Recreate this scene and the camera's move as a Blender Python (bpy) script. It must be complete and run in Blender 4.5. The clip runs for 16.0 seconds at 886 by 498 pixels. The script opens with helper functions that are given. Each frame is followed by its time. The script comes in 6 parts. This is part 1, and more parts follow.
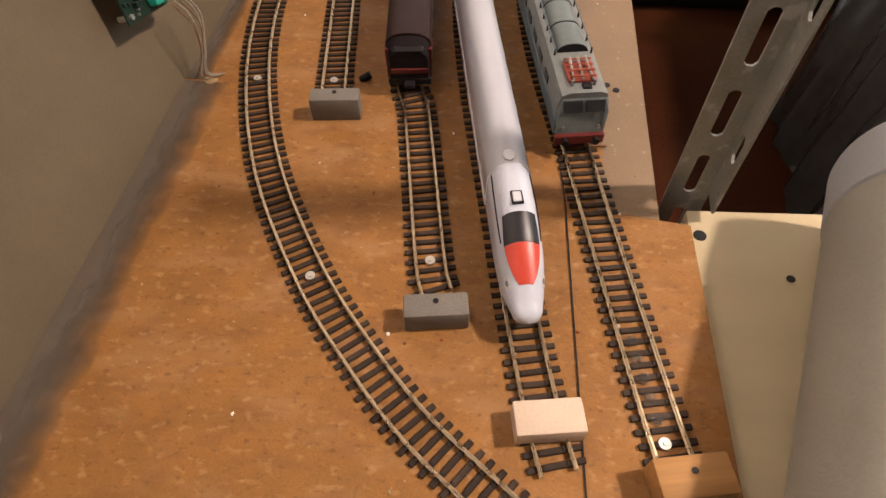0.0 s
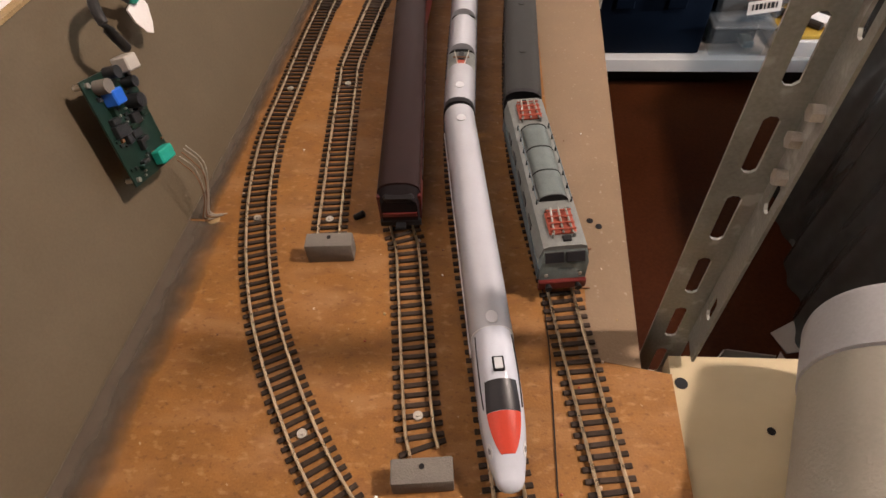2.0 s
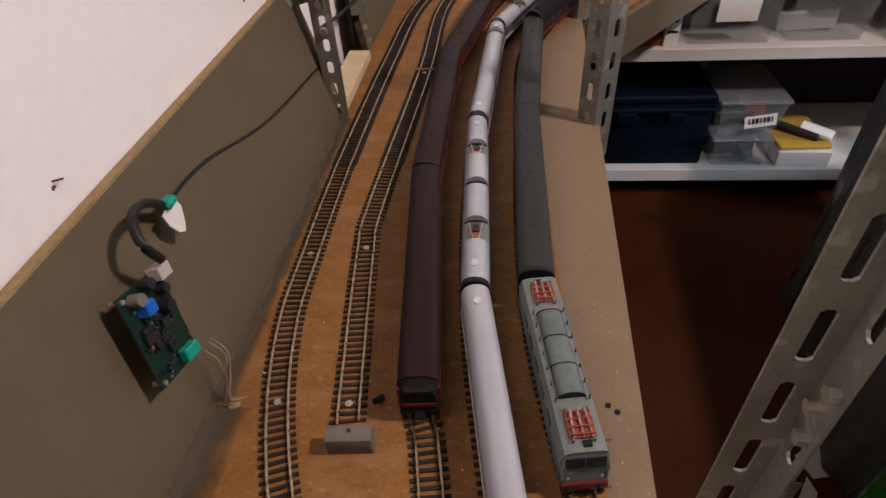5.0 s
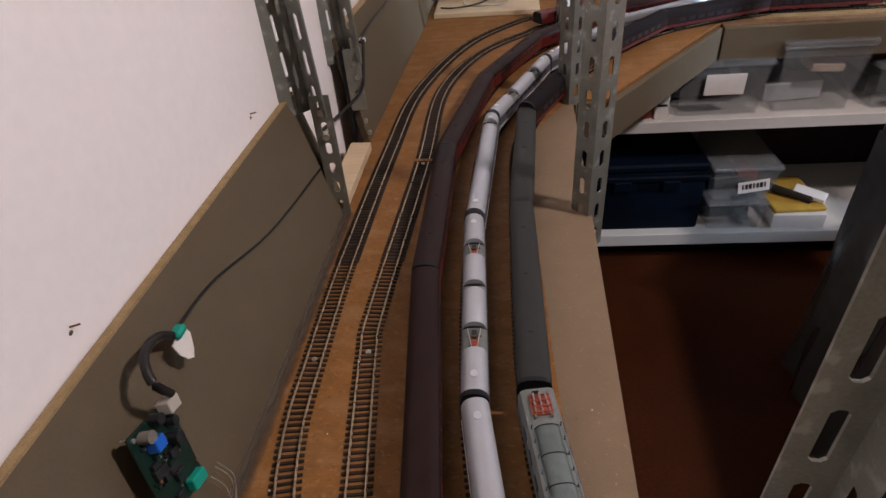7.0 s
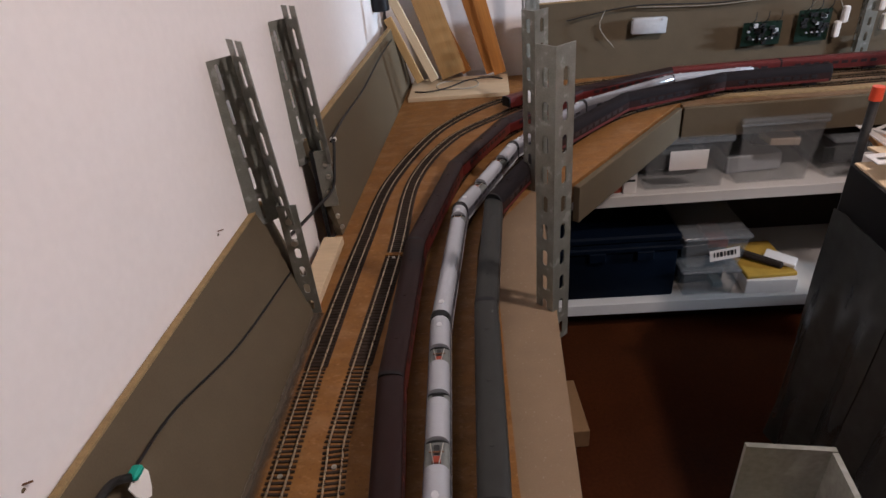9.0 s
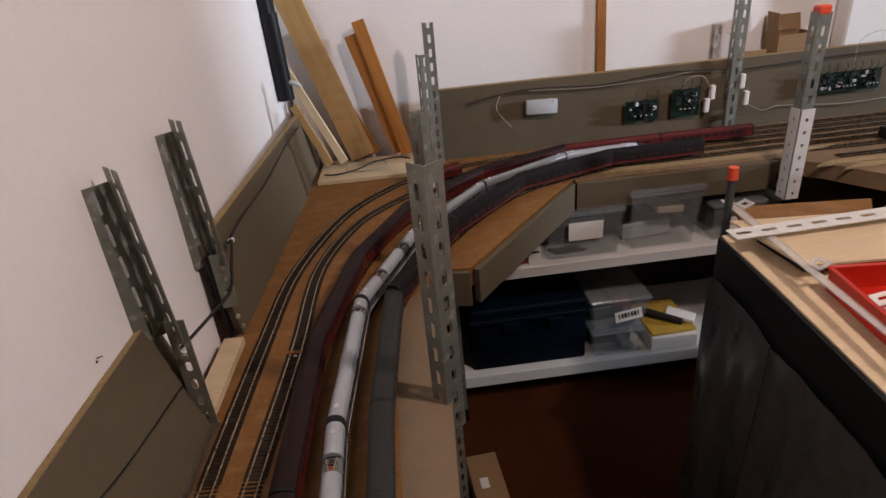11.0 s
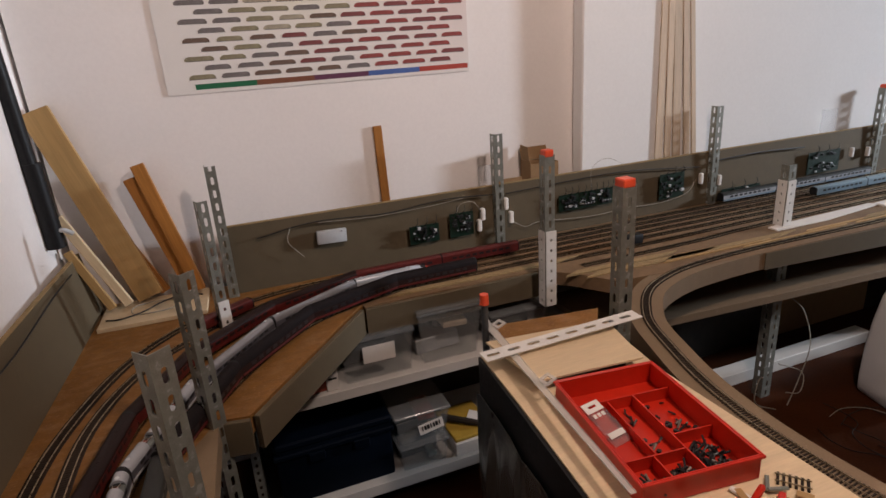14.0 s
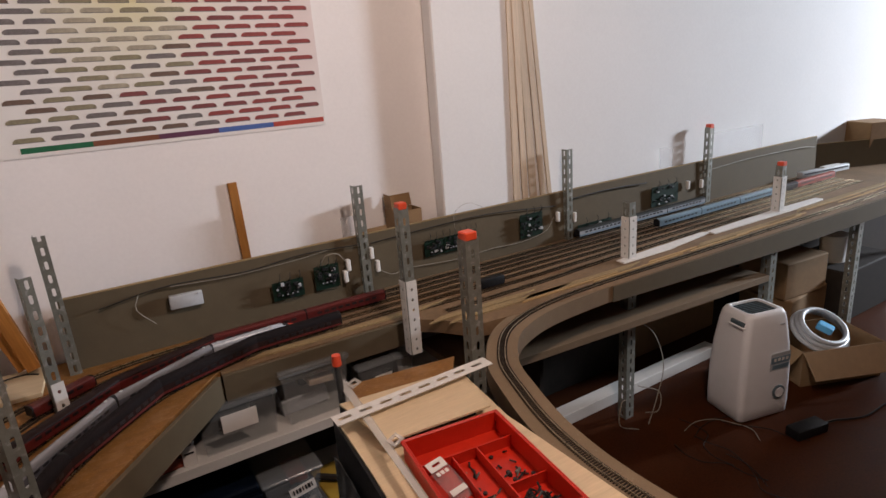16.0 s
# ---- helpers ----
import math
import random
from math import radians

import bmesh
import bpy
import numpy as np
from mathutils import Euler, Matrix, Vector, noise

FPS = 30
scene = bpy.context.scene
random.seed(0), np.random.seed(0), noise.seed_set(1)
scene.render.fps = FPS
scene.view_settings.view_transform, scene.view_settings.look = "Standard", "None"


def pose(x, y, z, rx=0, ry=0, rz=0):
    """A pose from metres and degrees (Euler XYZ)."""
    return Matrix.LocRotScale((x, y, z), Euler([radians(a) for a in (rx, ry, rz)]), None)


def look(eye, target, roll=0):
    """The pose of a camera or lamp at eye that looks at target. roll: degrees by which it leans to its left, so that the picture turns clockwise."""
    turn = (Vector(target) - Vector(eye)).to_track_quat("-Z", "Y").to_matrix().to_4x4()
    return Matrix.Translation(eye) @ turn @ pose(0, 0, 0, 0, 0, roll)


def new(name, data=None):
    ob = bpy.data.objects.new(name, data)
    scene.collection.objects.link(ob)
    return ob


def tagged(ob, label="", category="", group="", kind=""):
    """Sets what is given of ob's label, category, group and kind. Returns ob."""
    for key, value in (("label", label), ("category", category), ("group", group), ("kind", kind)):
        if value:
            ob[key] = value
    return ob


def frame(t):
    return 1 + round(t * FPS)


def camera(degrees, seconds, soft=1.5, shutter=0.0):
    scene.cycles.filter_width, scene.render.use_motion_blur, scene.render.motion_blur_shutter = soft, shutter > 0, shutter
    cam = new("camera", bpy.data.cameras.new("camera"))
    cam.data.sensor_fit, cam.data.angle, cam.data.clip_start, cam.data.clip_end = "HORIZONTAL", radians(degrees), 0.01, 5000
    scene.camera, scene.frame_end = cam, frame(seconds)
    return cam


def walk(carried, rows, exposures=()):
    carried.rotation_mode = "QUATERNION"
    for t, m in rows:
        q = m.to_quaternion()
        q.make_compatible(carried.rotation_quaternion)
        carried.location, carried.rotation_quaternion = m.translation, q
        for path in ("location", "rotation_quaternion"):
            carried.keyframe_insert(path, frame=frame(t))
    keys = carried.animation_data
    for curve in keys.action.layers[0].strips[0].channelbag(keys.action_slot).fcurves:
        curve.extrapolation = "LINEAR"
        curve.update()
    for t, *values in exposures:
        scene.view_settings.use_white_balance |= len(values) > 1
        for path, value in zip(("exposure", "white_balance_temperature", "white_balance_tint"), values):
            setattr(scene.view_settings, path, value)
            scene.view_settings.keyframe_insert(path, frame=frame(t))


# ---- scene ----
cam = camera(74.1, 16.0)
PATH = [
    (0, (0.024, 0.046, 0.295), (-0.068, 1.22, -1.321), -1.2),
    (0.5, (0.027, 0.055, 0.307), (-0.079, 1.252, -1.292), -1.8),
    (1, (0.028, 0.069, 0.317), (-0.082, 1.3, -1.255), -1.9),
    (1.5, (0.034, 0.081, 0.332), (-0.085, 1.348, -1.211), -2.4),
    (2, (0.037, 0.09, 0.349), (-0.092, 1.392, -1.164), -2.9),
    (2.5, (0.035, 0.1, 0.361), (-0.102, 1.437, -1.119), -3.2),
    (3, (0.033, 0.111, 0.372), (-0.111, 1.482, -1.077), -3.5),
    (3.5, (0.03, 0.12, 0.385), (-0.12, 1.52, -1.036), -3.6),
    (4, (0.028, 0.13, 0.394), (-0.126, 1.56, -0.995), -3.7),
    (6.5, (0.03, 0.161, 0.463), (-0.14, 1.73, -0.765), -4.5),
    (7, (0.036, 0.167, 0.477), (-0.136, 1.762, -0.718), -5.1),
    (7.5, (0.041, 0.172, 0.494), (-0.129, 1.792, -0.667), -5.3),
    (8, (0.048, 0.18, 0.513), (-0.121, 1.828, -0.608), -5.9),
    (8.2, (0.049, 0.183, 0.518), (-0.114, 1.843, -0.585), -6.0),
    (10.3, (0.119, 0.199, 0.58), (0.125, 1.948, -0.389), -5.4),
    (10.5, (0.12, 0.201, 0.586), (0.161, 1.959, -0.366), -5.5),
    (11, (0.148, 0.193, 0.607), (0.246, 1.973, -0.299), -5.5),
    (11.5, (0.178, 0.187, 0.624), (0.348, 1.982, -0.24), -5.3),
    (12, (0.202, 0.177, 0.642), (0.451, 1.984, -0.178), -5.2),
    (12.5, (0.228, 0.169, 0.664), (0.584, 1.977, -0.112), -4.9),
    (13, (0.254, 0.153, 0.683), (0.708, 1.96, -0.043), -4.6),
    (13.5, (0.275, 0.135, 0.707), (0.82, 1.934, 0.024), -4.3),
    (14, (0.302, 0.119, 0.723), (0.95, 1.893, 0.064), -3.9),
    (14.5, (0.324, 0.108, 0.729), (1.061, 1.859, 0.103), -3.9),
    (15, (0.345, 0.092, 0.744), (1.163, 1.813, 0.136), -4.1),
    (15.5, (0.38, 0.08, 0.759), (1.271, 1.764, 0.151), -4.2),
    (16, (0.422, 0.065, 0.778), (1.39, 1.717, 0.2), -4.3),
]
walk(cam, [(t, look(eye, target, roll)) for t, eye, target, roll in PATH],
     exposures=[(0.0, 1.46, 6100, 11), (1.5, 1.33, 6050, 11), (3.5, 0.92, 5750, 12), (5.0, 0.60, 5600, 12), (7.0, 0.40, 5450, 12), (11.0, -0.02, 5800, 13), (13.5, -0.36, 6250, 15), (16.0, -0.30, 6200, 15)])


# ---------------------------------------------------------------- world, lamps
world = bpy.data.worlds.new("room_dark")
world.use_nodes = True
world.node_tree.nodes["Background"].inputs[0].default_value = (0.012, 0.011, 0.010, 1)
world.node_tree.nodes["Background"].inputs[1].default_value = 1.0
scene.world = world

FLOOR, CEIL = -0.71, 1.72


def lamp_light(name, eye, power, colour, size):
    data = bpy.data.lights.new(name, "POINT")
    data.energy, data.color, data.shadow_soft_size = power, colour, size
    ob = new(name, data)
    ob.matrix_world = pose(*eye)
    return ob


lamp_light("ceiling_bulb_warm", (1.28, 0.38, CEIL - 0.13), 76.0, (1.0, 0.775, 0.62), 0.07)
lamp_light("ceiling_bulb_cool", (9.6, -0.20, 1.50), 3800.0, (0.86, 0.945, 1.0), 0.35)


# ---------------------------------------------------------------- materials
def mat(name, colour, rough=0.7, metal=0.0, vary=0.25, scale=40.0, fine=400.0, bump=0.15, dark=None, coords="Object", jitter=0.0, glass=0.0, stain=0.0):
    m = bpy.data.materials.new(name)
    m.use_nodes = True
    nt = m.node_tree
    b = nt.nodes["Principled BSDF"]
    tc = nt.nodes.new("ShaderNodeTexCoord")
    n1 = nt.nodes.new("ShaderNodeTexNoise")
    n1.inputs["Scale"].default_value, n1.inputs["Detail"].default_value = scale, 6
    n2 = nt.nodes.new("ShaderNodeTexNoise")
    n2.inputs["Scale"].default_value, n2.inputs["Detail"].default_value = fine, 4
    for n in (n1, n2):
        nt.links.new(tc.outputs[coords], n.inputs["Vector"])
    mixn = nt.nodes.new("ShaderNodeMix")
    mixn.inputs[0].default_value = 0.45
    nt.links.new(n1.outputs["Fac"], mixn.inputs[2])
    nt.links.new(n2.outputs["Fac"], mixn.inputs[3])
    ramp = nt.nodes.new("ShaderNodeMapRange")
    ramp.inputs[1].default_value, ramp.inputs[2].default_value = 0.3, 0.7
    nt.links.new(mixn.outputs[0], ramp.inputs[0])
    col = nt.nodes.new("ShaderNodeMix")
    col.data_type = "RGBA"
    lo = dark or tuple(c * (1 - vary) for c in colour)
    hi = tuple(min(1.0, c * (1 + vary)) for c in colour)
    col.inputs[6].default_value, col.inputs[7].default_value = (*lo, 1), (*hi, 1)
    nt.links.new(ramp.outputs[0], col.inputs[0])
    out = col.outputs[2]
    if stain:
        n3 = nt.nodes.new("ShaderNodeTexNoise")
        n3.inputs["Scale"].default_value, n3.inputs["Detail"].default_value = scale / 9, 8
        nt.links.new(tc.outputs[coords], n3.inputs["Vector"])
        r3 = nt.nodes.new("ShaderNodeMapRange")
        r3.inputs[1].default_value, r3.inputs[2].default_value, r3.inputs[4].default_value = 0.48, 0.72, stain
        nt.links.new(n3.outputs["Fac"], r3.inputs[0])
        c3 = nt.nodes.new("ShaderNodeMix")
        c3.data_type = "RGBA"
        c3.inputs[7].default_value = (*[c * 0.45 for c in colour], 1)
        nt.links.new(r3.outputs[0], c3.inputs[0])
        nt.links.new(out, c3.inputs[6])
        out = c3.outputs[2]
    if jitter:
        info = nt.nodes.new("ShaderNodeObjectInfo")
        hsv = nt.nodes.new("ShaderNodeHueSaturation")
        jr = nt.nodes.new("ShaderNodeMapRange")
        jr.inputs[3].default_value, jr.inputs[4].default_value = 1 - jitter, 1 + jitter
        nt.links.new(info.outputs["Random"], jr.inputs[0])
        nt.links.new(jr.outputs[0], hsv.inputs["Value"])
        nt.links.new(out, hsv.inputs["Color"])
        out = hsv.outputs[0]
    nt.links.new(out, b.inputs["Base Color"])
    rr = nt.nodes.new("ShaderNodeMapRange")
    rr.inputs[3].default_value, rr.inputs[4].default_value = max(0.02, rough - 0.12), min(1, rough + 0.1)
    nt.links.new(n1.outputs["Fac"], rr.inputs[0])
    nt.links.new(rr.outputs[0], b.inputs["Roughness"])
    b.inputs["Metallic"].default_value = metal
    b.inputs["Specular IOR Level"].default_value = 0.5 if rough < 0.5 else 0.28
    if glass:
        b.inputs["Transmission Weight"].default_value = glass
        b.inputs["IOR"].default_value = 1.2
    if bump:
        bp = nt.nodes.new("ShaderNodeBump")
        bp.inputs["Strength"].default_value, bp.inputs["Distance"].default_value = bump, 0.002
        nt.links.new(n2.outputs["Fac"], bp.inputs["Height"])
        nt.links.new(bp.outputs[0], b.inputs["Normal"])
    return m


def wood(name, colour, ring=(3, 60, 60), vary=0.3, rough=0.6):
    """Long grain along x of the object."""
    m = mat(name, colour, rough, 0, vary, 1.0, 5.0, 0.12, jitter=0.12)
    nt = m.node_tree
    tc = next(n for n in nt.nodes if n.bl_idname == "ShaderNodeTexCoord")
    mp = nt.nodes.new("ShaderNodeMapping")
    mp.inputs["Scale"].default_value = ring
    nt.links.new(tc.outputs["Object"], mp.inputs["Vector"])
    for n in nt.nodes:
        if n.bl_idname == "ShaderNodeTexNoise":
            nt.links.new(mp.outputs[0], n.inputs["Vector"])
    return m


M = dict(
    wall=mat("white_plaster", (0.86, 0.82, 0.80), 0.9, 0, 0.035, 2.5, 90, 0.10, stain=0.05),
    # Unseen walls: colour set very dark to hold down bounced light.
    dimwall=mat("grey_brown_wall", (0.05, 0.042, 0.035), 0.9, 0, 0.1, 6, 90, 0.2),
    ceiling=mat("ceiling_paint", (0.10, 0.085, 0.07), 0.9, 0, 0.1, 6, 90, 0.1),
    floor=mat("red_brown_tiles", (0.050, 0.0140, 0.0040), 0.5, 0, 0.35, 5, 120, 0.08, stain=0.5),
    deck=mat("brown_hardboard", (0.234, 0.108, 0.024), 0.66, 0, 0.22, 38, 700, 0.12, stain=0.22),
    yarddeck=mat("dusty_dark_hardboard", (0.20, 0.125, 0.065), 0.7, 0, 0.28, 40, 700, 0.15, stain=0.4),
    taupe=mat("taupe_paint", (0.116, 0.091, 0.057), 0.75, 0, 0.10, 25, 500, 0.12, stain=0.15),
    strip=mat("grey_beige_paint", (0.208, 0.146, 0.088), 0.75, 0, 0.10, 25, 500, 0.12, stain=0.2),
    edge=mat("raw_board_edge", (0.30, 0.21, 0.10), 0.8, 0, 0.3, 120, 900, 0.3),
    pine=wood("pale_pine", (0.42, 0.262, 0.105), vary=0.16),
    ply=wood("pale_plywood", (0.60, 0.47, 0.30), (5, 40, 40), 0.12),
    oak=wood("orange_brown_wood", (0.36, 0.15, 0.03)),
    beech=wood("waxed_wood", (0.34, 0.18, 0.06)),
    zinc=mat("galvanised_steel", (0.25, 0.255, 0.222), 0.42, 0.45, 0.25, 60, 500, 0.1, stain=0.3),
    whitesteel=mat("white_painted_steel", (0.72, 0.71, 0.68), 0.45, 0.0, 0.06, 60, 500, 0.05),
    screw=mat("bright_screw", (0.55, 0.53, 0.48), 0.48, 1.0, 0.2, 300, 2000, 0.1),
    sleeper=mat("dark_sleeper_plastic", (0.036, 0.025, 0.018), 0.6, 0, 0.4, 300, 2500, 0.2, jitter=0.3),
    rail=mat("nickel_rail", (0.44, 0.35, 0.23), 0.30, 1.0, 0.25, 200, 2500, 0.1),
    white=mat("white_lacquer", (0.375, 0.39, 0.42), 0.20, 0, 0.04, 50, 900, 0.02),
    darkroof=mat("soot_dark_roof", (0.013, 0.010, 0.011), 0.8, 0, 0.3, 60, 900, 0.15),
    # Shaded copy of the white lacquer for the curve coaches; also lamp lenses.
    silver=mat("silver_grey_lacquer", (0.29, 0.29, 0.31), 0.12, 0.30, 0.06, 50, 900, 0.02),
    moulding=wood("grey_beige_moulding", (0.60, 0.47, 0.34), (3, 50, 50), 0.2),
    lightgrey=mat("light_grey_lacquer", (0.50, 0.52, 0.54), 0.35, 0, 0.08, 80, 900, 0.04),
    red=mat("red_lacquer", (0.46, 0.040, 0.016), 0.4, 0, 0.12, 100, 900, 0.03),
    black=mat("black_plastic", (0.012, 0.012, 0.013), 0.45, 0, 0.3, 100, 900, 0.05),
    glassblack=mat("dark_glazing", (0.008, 0.008, 0.010), 0.42, 0, 0.3, 100, 900, 0.0),
    maroon=mat("maroon_lacquer", (0.095, 0.010, 0.008), 0.4, 0, 0.25, 80, 900, 0.05),
    roofgrey=mat("maroon_black_roof", (0.020, 0.010, 0.009), 0.42, 0, 0.18, 60, 900, 0.1),
    roofmid=mat("mid_grey_roof", (0.033, 0.034, 0.032), 0.55, 0, 0.15, 60, 900, 0.1),
    purple=mat("purple_grey_lacquer", (0.024, 0.012, 0.011), 0.5, 0, 0.2, 60, 900, 0.05),
    locogreen=mat("weathered_grey_green", (0.125, 0.152, 0.146), 0.55, 0, 0.22, 120, 900, 0.15, stain=0.4),
    locobody=mat("weathered_pale_grey", (0.165, 0.178, 0.168), 0.55, 0, 0.22, 120, 900, 0.15, stain=0.45),
    locoblue=mat("dull_blue_grey", (0.10, 0.14, 0.16), 0.5, 0, 0.25, 120, 900, 0.1),
    pantored=mat("oxide_red", (0.28, 0.058, 0.032), 0.6, 0, 0.35, 200, 1200, 0.2),
    greyblock=mat("grey_primer_block", (0.155, 0.142, 0.122), 0.85, 0, 0.12, 90, 900, 0.25),
    rawblock=mat("pale_raw_block", (0.56, 0.45, 0.34), 0.8, 0, 0.1, 60, 700, 0.15),
    pcb=mat("green_circuit_board", (0.006, 0.022, 0.014), 0.35, 0, 0.35, 150, 900, 0.1),
    pcbdark=mat("black_components", (0.015, 0.016, 0.017), 0.4, 0, 0.3, 200, 900, 0.2),
    teal=mat("teal_terminal", (0.02, 0.30, 0.22), 0.5, 0, 0.15, 100, 900, 0.05),
    blue=mat("blue_component", (0.02, 0.12, 0.55), 0.4, 0, 0.1, 100, 900, 0.05),
    paper=mat("white_paper", (0.74, 0.71, 0.67), 0.9, 0, 0.05, 40, 600, 0.1),
    card=mat("grey_white_card", (0.42, 0.39, 0.34), 0.9, 0, 0.08, 40, 600, 0.1),
    cable=mat("black_cable", (0.015, 0.014, 0.013), 0.5, 0, 0.3, 100, 900, 0.1),
    wirebrown=mat("brown_wire", (0.17, 0.085, 0.04), 0.6, 0, 0.3, 100, 900, 0.1),
    wirewhite=mat("pale_wire", (0.30, 0.27, 0.22), 0.6, 0, 0.2, 100, 900, 0.1),
    shelfwhite=mat("white_melamine", (0.62, 0.60, 0.565), 0.5, 0, 0.03, 20, 500, 0.03),
    navy=mat("navy_plastic_crate", (0.0015, 0.004, 0.010), 0.6, 0, 0.2, 30, 700, 0.05),
    # Near-black for dark boards and for shade painted into recesses.
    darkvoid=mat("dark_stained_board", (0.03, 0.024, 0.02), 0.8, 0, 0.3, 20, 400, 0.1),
    clear=mat("cloudy_clear_plastic", (0.86, 0.88, 0.88), 0.10, 0, 0.04, 30, 600, 0.03, glass=0.96),
    haze=mat("hazy_clear_plastic", (0.42, 0.44, 0.44), 0.15, 0, 0.08, 25, 90, 0.2),
    rimclear=mat("cloudy_plastic_rim", (0.30, 0.32, 0.33), 0.15, 0, 0.08, 25, 90, 0.2),
    sheet=mat("clear_plastic_sheet", (0.70, 0.71, 0.73), 0.2, 0, 0.04, 30, 600, 0.02),
    poster=mat("poster_paper", (0.78, 0.75, 0.72), 0.7, 0, 0.03, 10, 300, 0.02),
    milky=mat("milky_plastic_film", (0.76, 0.74, 0.70), 0.22, 0, 0.06, 25, 90, 0.35),
    yellow=mat("yellow_card", (0.42, 0.27, 0.035), 0.8, 0, 0.15, 40, 600, 0.1),
    kraft=mat("brown_cardboard", (0.27, 0.165, 0.080), 0.85, 0, 0.12, 30, 600, 0.2),
    redtray=mat("red_polypropylene", (0.52, 0.018, 0.003), 0.38, 0, 0.12, 30, 500, 0.05),
    redcap=mat("orange_red_cap", (0.75, 0.085, 0.03), 0.4, 0, 0.1, 30, 500, 0.05),
    sideboard=wood("cream_painted_board", (0.40, 0.335, 0.205), (4, 8, 8), 0.08),
    drumlid=mat("grey_white_plastic", (0.30, 0.30, 0.30), 0.6, 0, 0.1, 20, 500, 0.1),
    drumbody=mat("off_white_plastic", (0.25, 0.235, 0.19), 0.6, 0, 0.1, 20, 500, 0.1),
    nosewhite=mat("bright_white_lacquer", (0.50, 0.54, 0.61), 0.16, 0, 0.03, 50, 900, 0.0),
    etrside=mat("blue_grey_side", (0.085, 0.085, 0.10), 0.35, 0, 0.12, 60, 900, 0.04),
    film=mat("grey_plastic_film", (0.062, 0.064, 0.060), 0.24, 0, 0.25, 5, 30, 0.3),
    bag=mat("dark_plastic_film", (0.05, 0.055, 0.06), 0.30, 0, 0.35, 12, 80, 0.6),
    appliance=mat("white_appliance", (0.86, 0.86, 0.87), 0.4, 0, 0.03, 20, 600, 0.03),
    pinkwhite=mat("painted_wall_white", (0.82, 0.81, 0.80), 0.9, 0, 0.035, 2.5, 90, 0.10),
)


for key, level in (("roofgrey", 0.12), ("darkroof", 0.12), ("purple", 0.12), ("roofmid", 0.15), ("sleeper", 0.12), ("taupe", 0.15), ("navy", 0.06), ("black", 0.18), ("darkvoid", 0.1)):
    M[key].node_tree.nodes["Principled BSDF"].inputs["Specular IOR Level"].default_value = level
M["floor"].node_tree.nodes["Principled BSDF"].inputs["Specular IOR Level"].default_value = 0.07
M["haze"].node_tree.nodes["Principled BSDF"].inputs["Alpha"].default_value = 0.17
M["sheet"].node_tree.nodes["Principled BSDF"].inputs["Alpha"].default_value = 0.22
M["rimclear"].node_tree.nodes["Principled BSDF"].inputs["Alpha"].default_value = 0.34
M["milky"].node_tree.nodes["Principled BSDF"].inputs["Alpha"].default_value = 0.42


def flecks(m, colour, amount, scale, stretch, soft=0.08, most=0.8):
    """Small pale or dark flecks strewn over a material, drawn out along x."""
    nt = m.node_tree
    b = nt.nodes["Principled BSDF"]
    src = b.inputs["Base Color"].links[0].from_socket
    tc = nt.nodes.new("ShaderNodeTexCoord")
    mp = nt.nodes.new("ShaderNodeMapping")
    mp.inputs["Scale"].default_value = stretch
    nt.links.new(tc.outputs["Object"], mp.inputs["Vector"])
    n = nt.nodes.new("ShaderNodeTexNoise")
    n.inputs["Scale"].default_value, n.inputs["Detail"].default_value = scale, 3
    nt.links.new(mp.outputs[0], n.inputs["Vector"])
    r = nt.nodes.new("ShaderNodeMapRange")
    r.inputs[1].default_value, r.inputs[2].default_value, r.inputs[4].default_value = 0.66 - amount, 0.66 - amount + soft, most
    nt.links.new(n.outputs["Fac"], r.inputs[0])
    c = nt.nodes.new("ShaderNodeMix")
    c.data_type = "RGBA"
    c.inputs[7].default_value = (*colour, 1)
    nt.links.new(r.outputs[0], c.inputs[0])
    nt.links.new(src, c.inputs[6])
    nt.links.new(c.outputs[2], b.inputs["Base Color"])


def tint(m, colour, centre, size, most):
    """A soft round cloud of printed colour on a material, in metres of the object."""
    nt = m.node_tree
    b = nt.nodes["Principled BSDF"]
    src = b.inputs["Base Color"].links[0].from_socket
    tc = nt.nodes.new("ShaderNodeTexCoord")
    mp = nt.nodes.new("ShaderNodeMapping")
    mp.inputs["Scale"].default_value = [1 / k for k in size]
    mp.inputs["Location"].default_value = [-c / k for c, k in zip(centre, size)]
    nt.links.new(tc.outputs["Object"], mp.inputs["Vector"])
    g = nt.nodes.new("ShaderNodeTexGradient")
    g.gradient_type = "QUADRATIC_SPHERE"
    nt.links.new(mp.outputs[0], g.inputs[0])
    k = nt.nodes.new("ShaderNodeMath")
    k.operation = "MULTIPLY"
    k.inputs[1].default_value = most
    nt.links.new(g.outputs["Fac"], k.inputs[0])
    c = nt.nodes.new("ShaderNodeMix")
    c.data_type = "RGBA"
    c.inputs[7].default_value = (*colour, 1)
    nt.links.new(k.outputs[0], c.inputs[0])
    nt.links.new(src, c.inputs[6])
    nt.links.new(c.outputs[2], b.inputs["Base Color"])


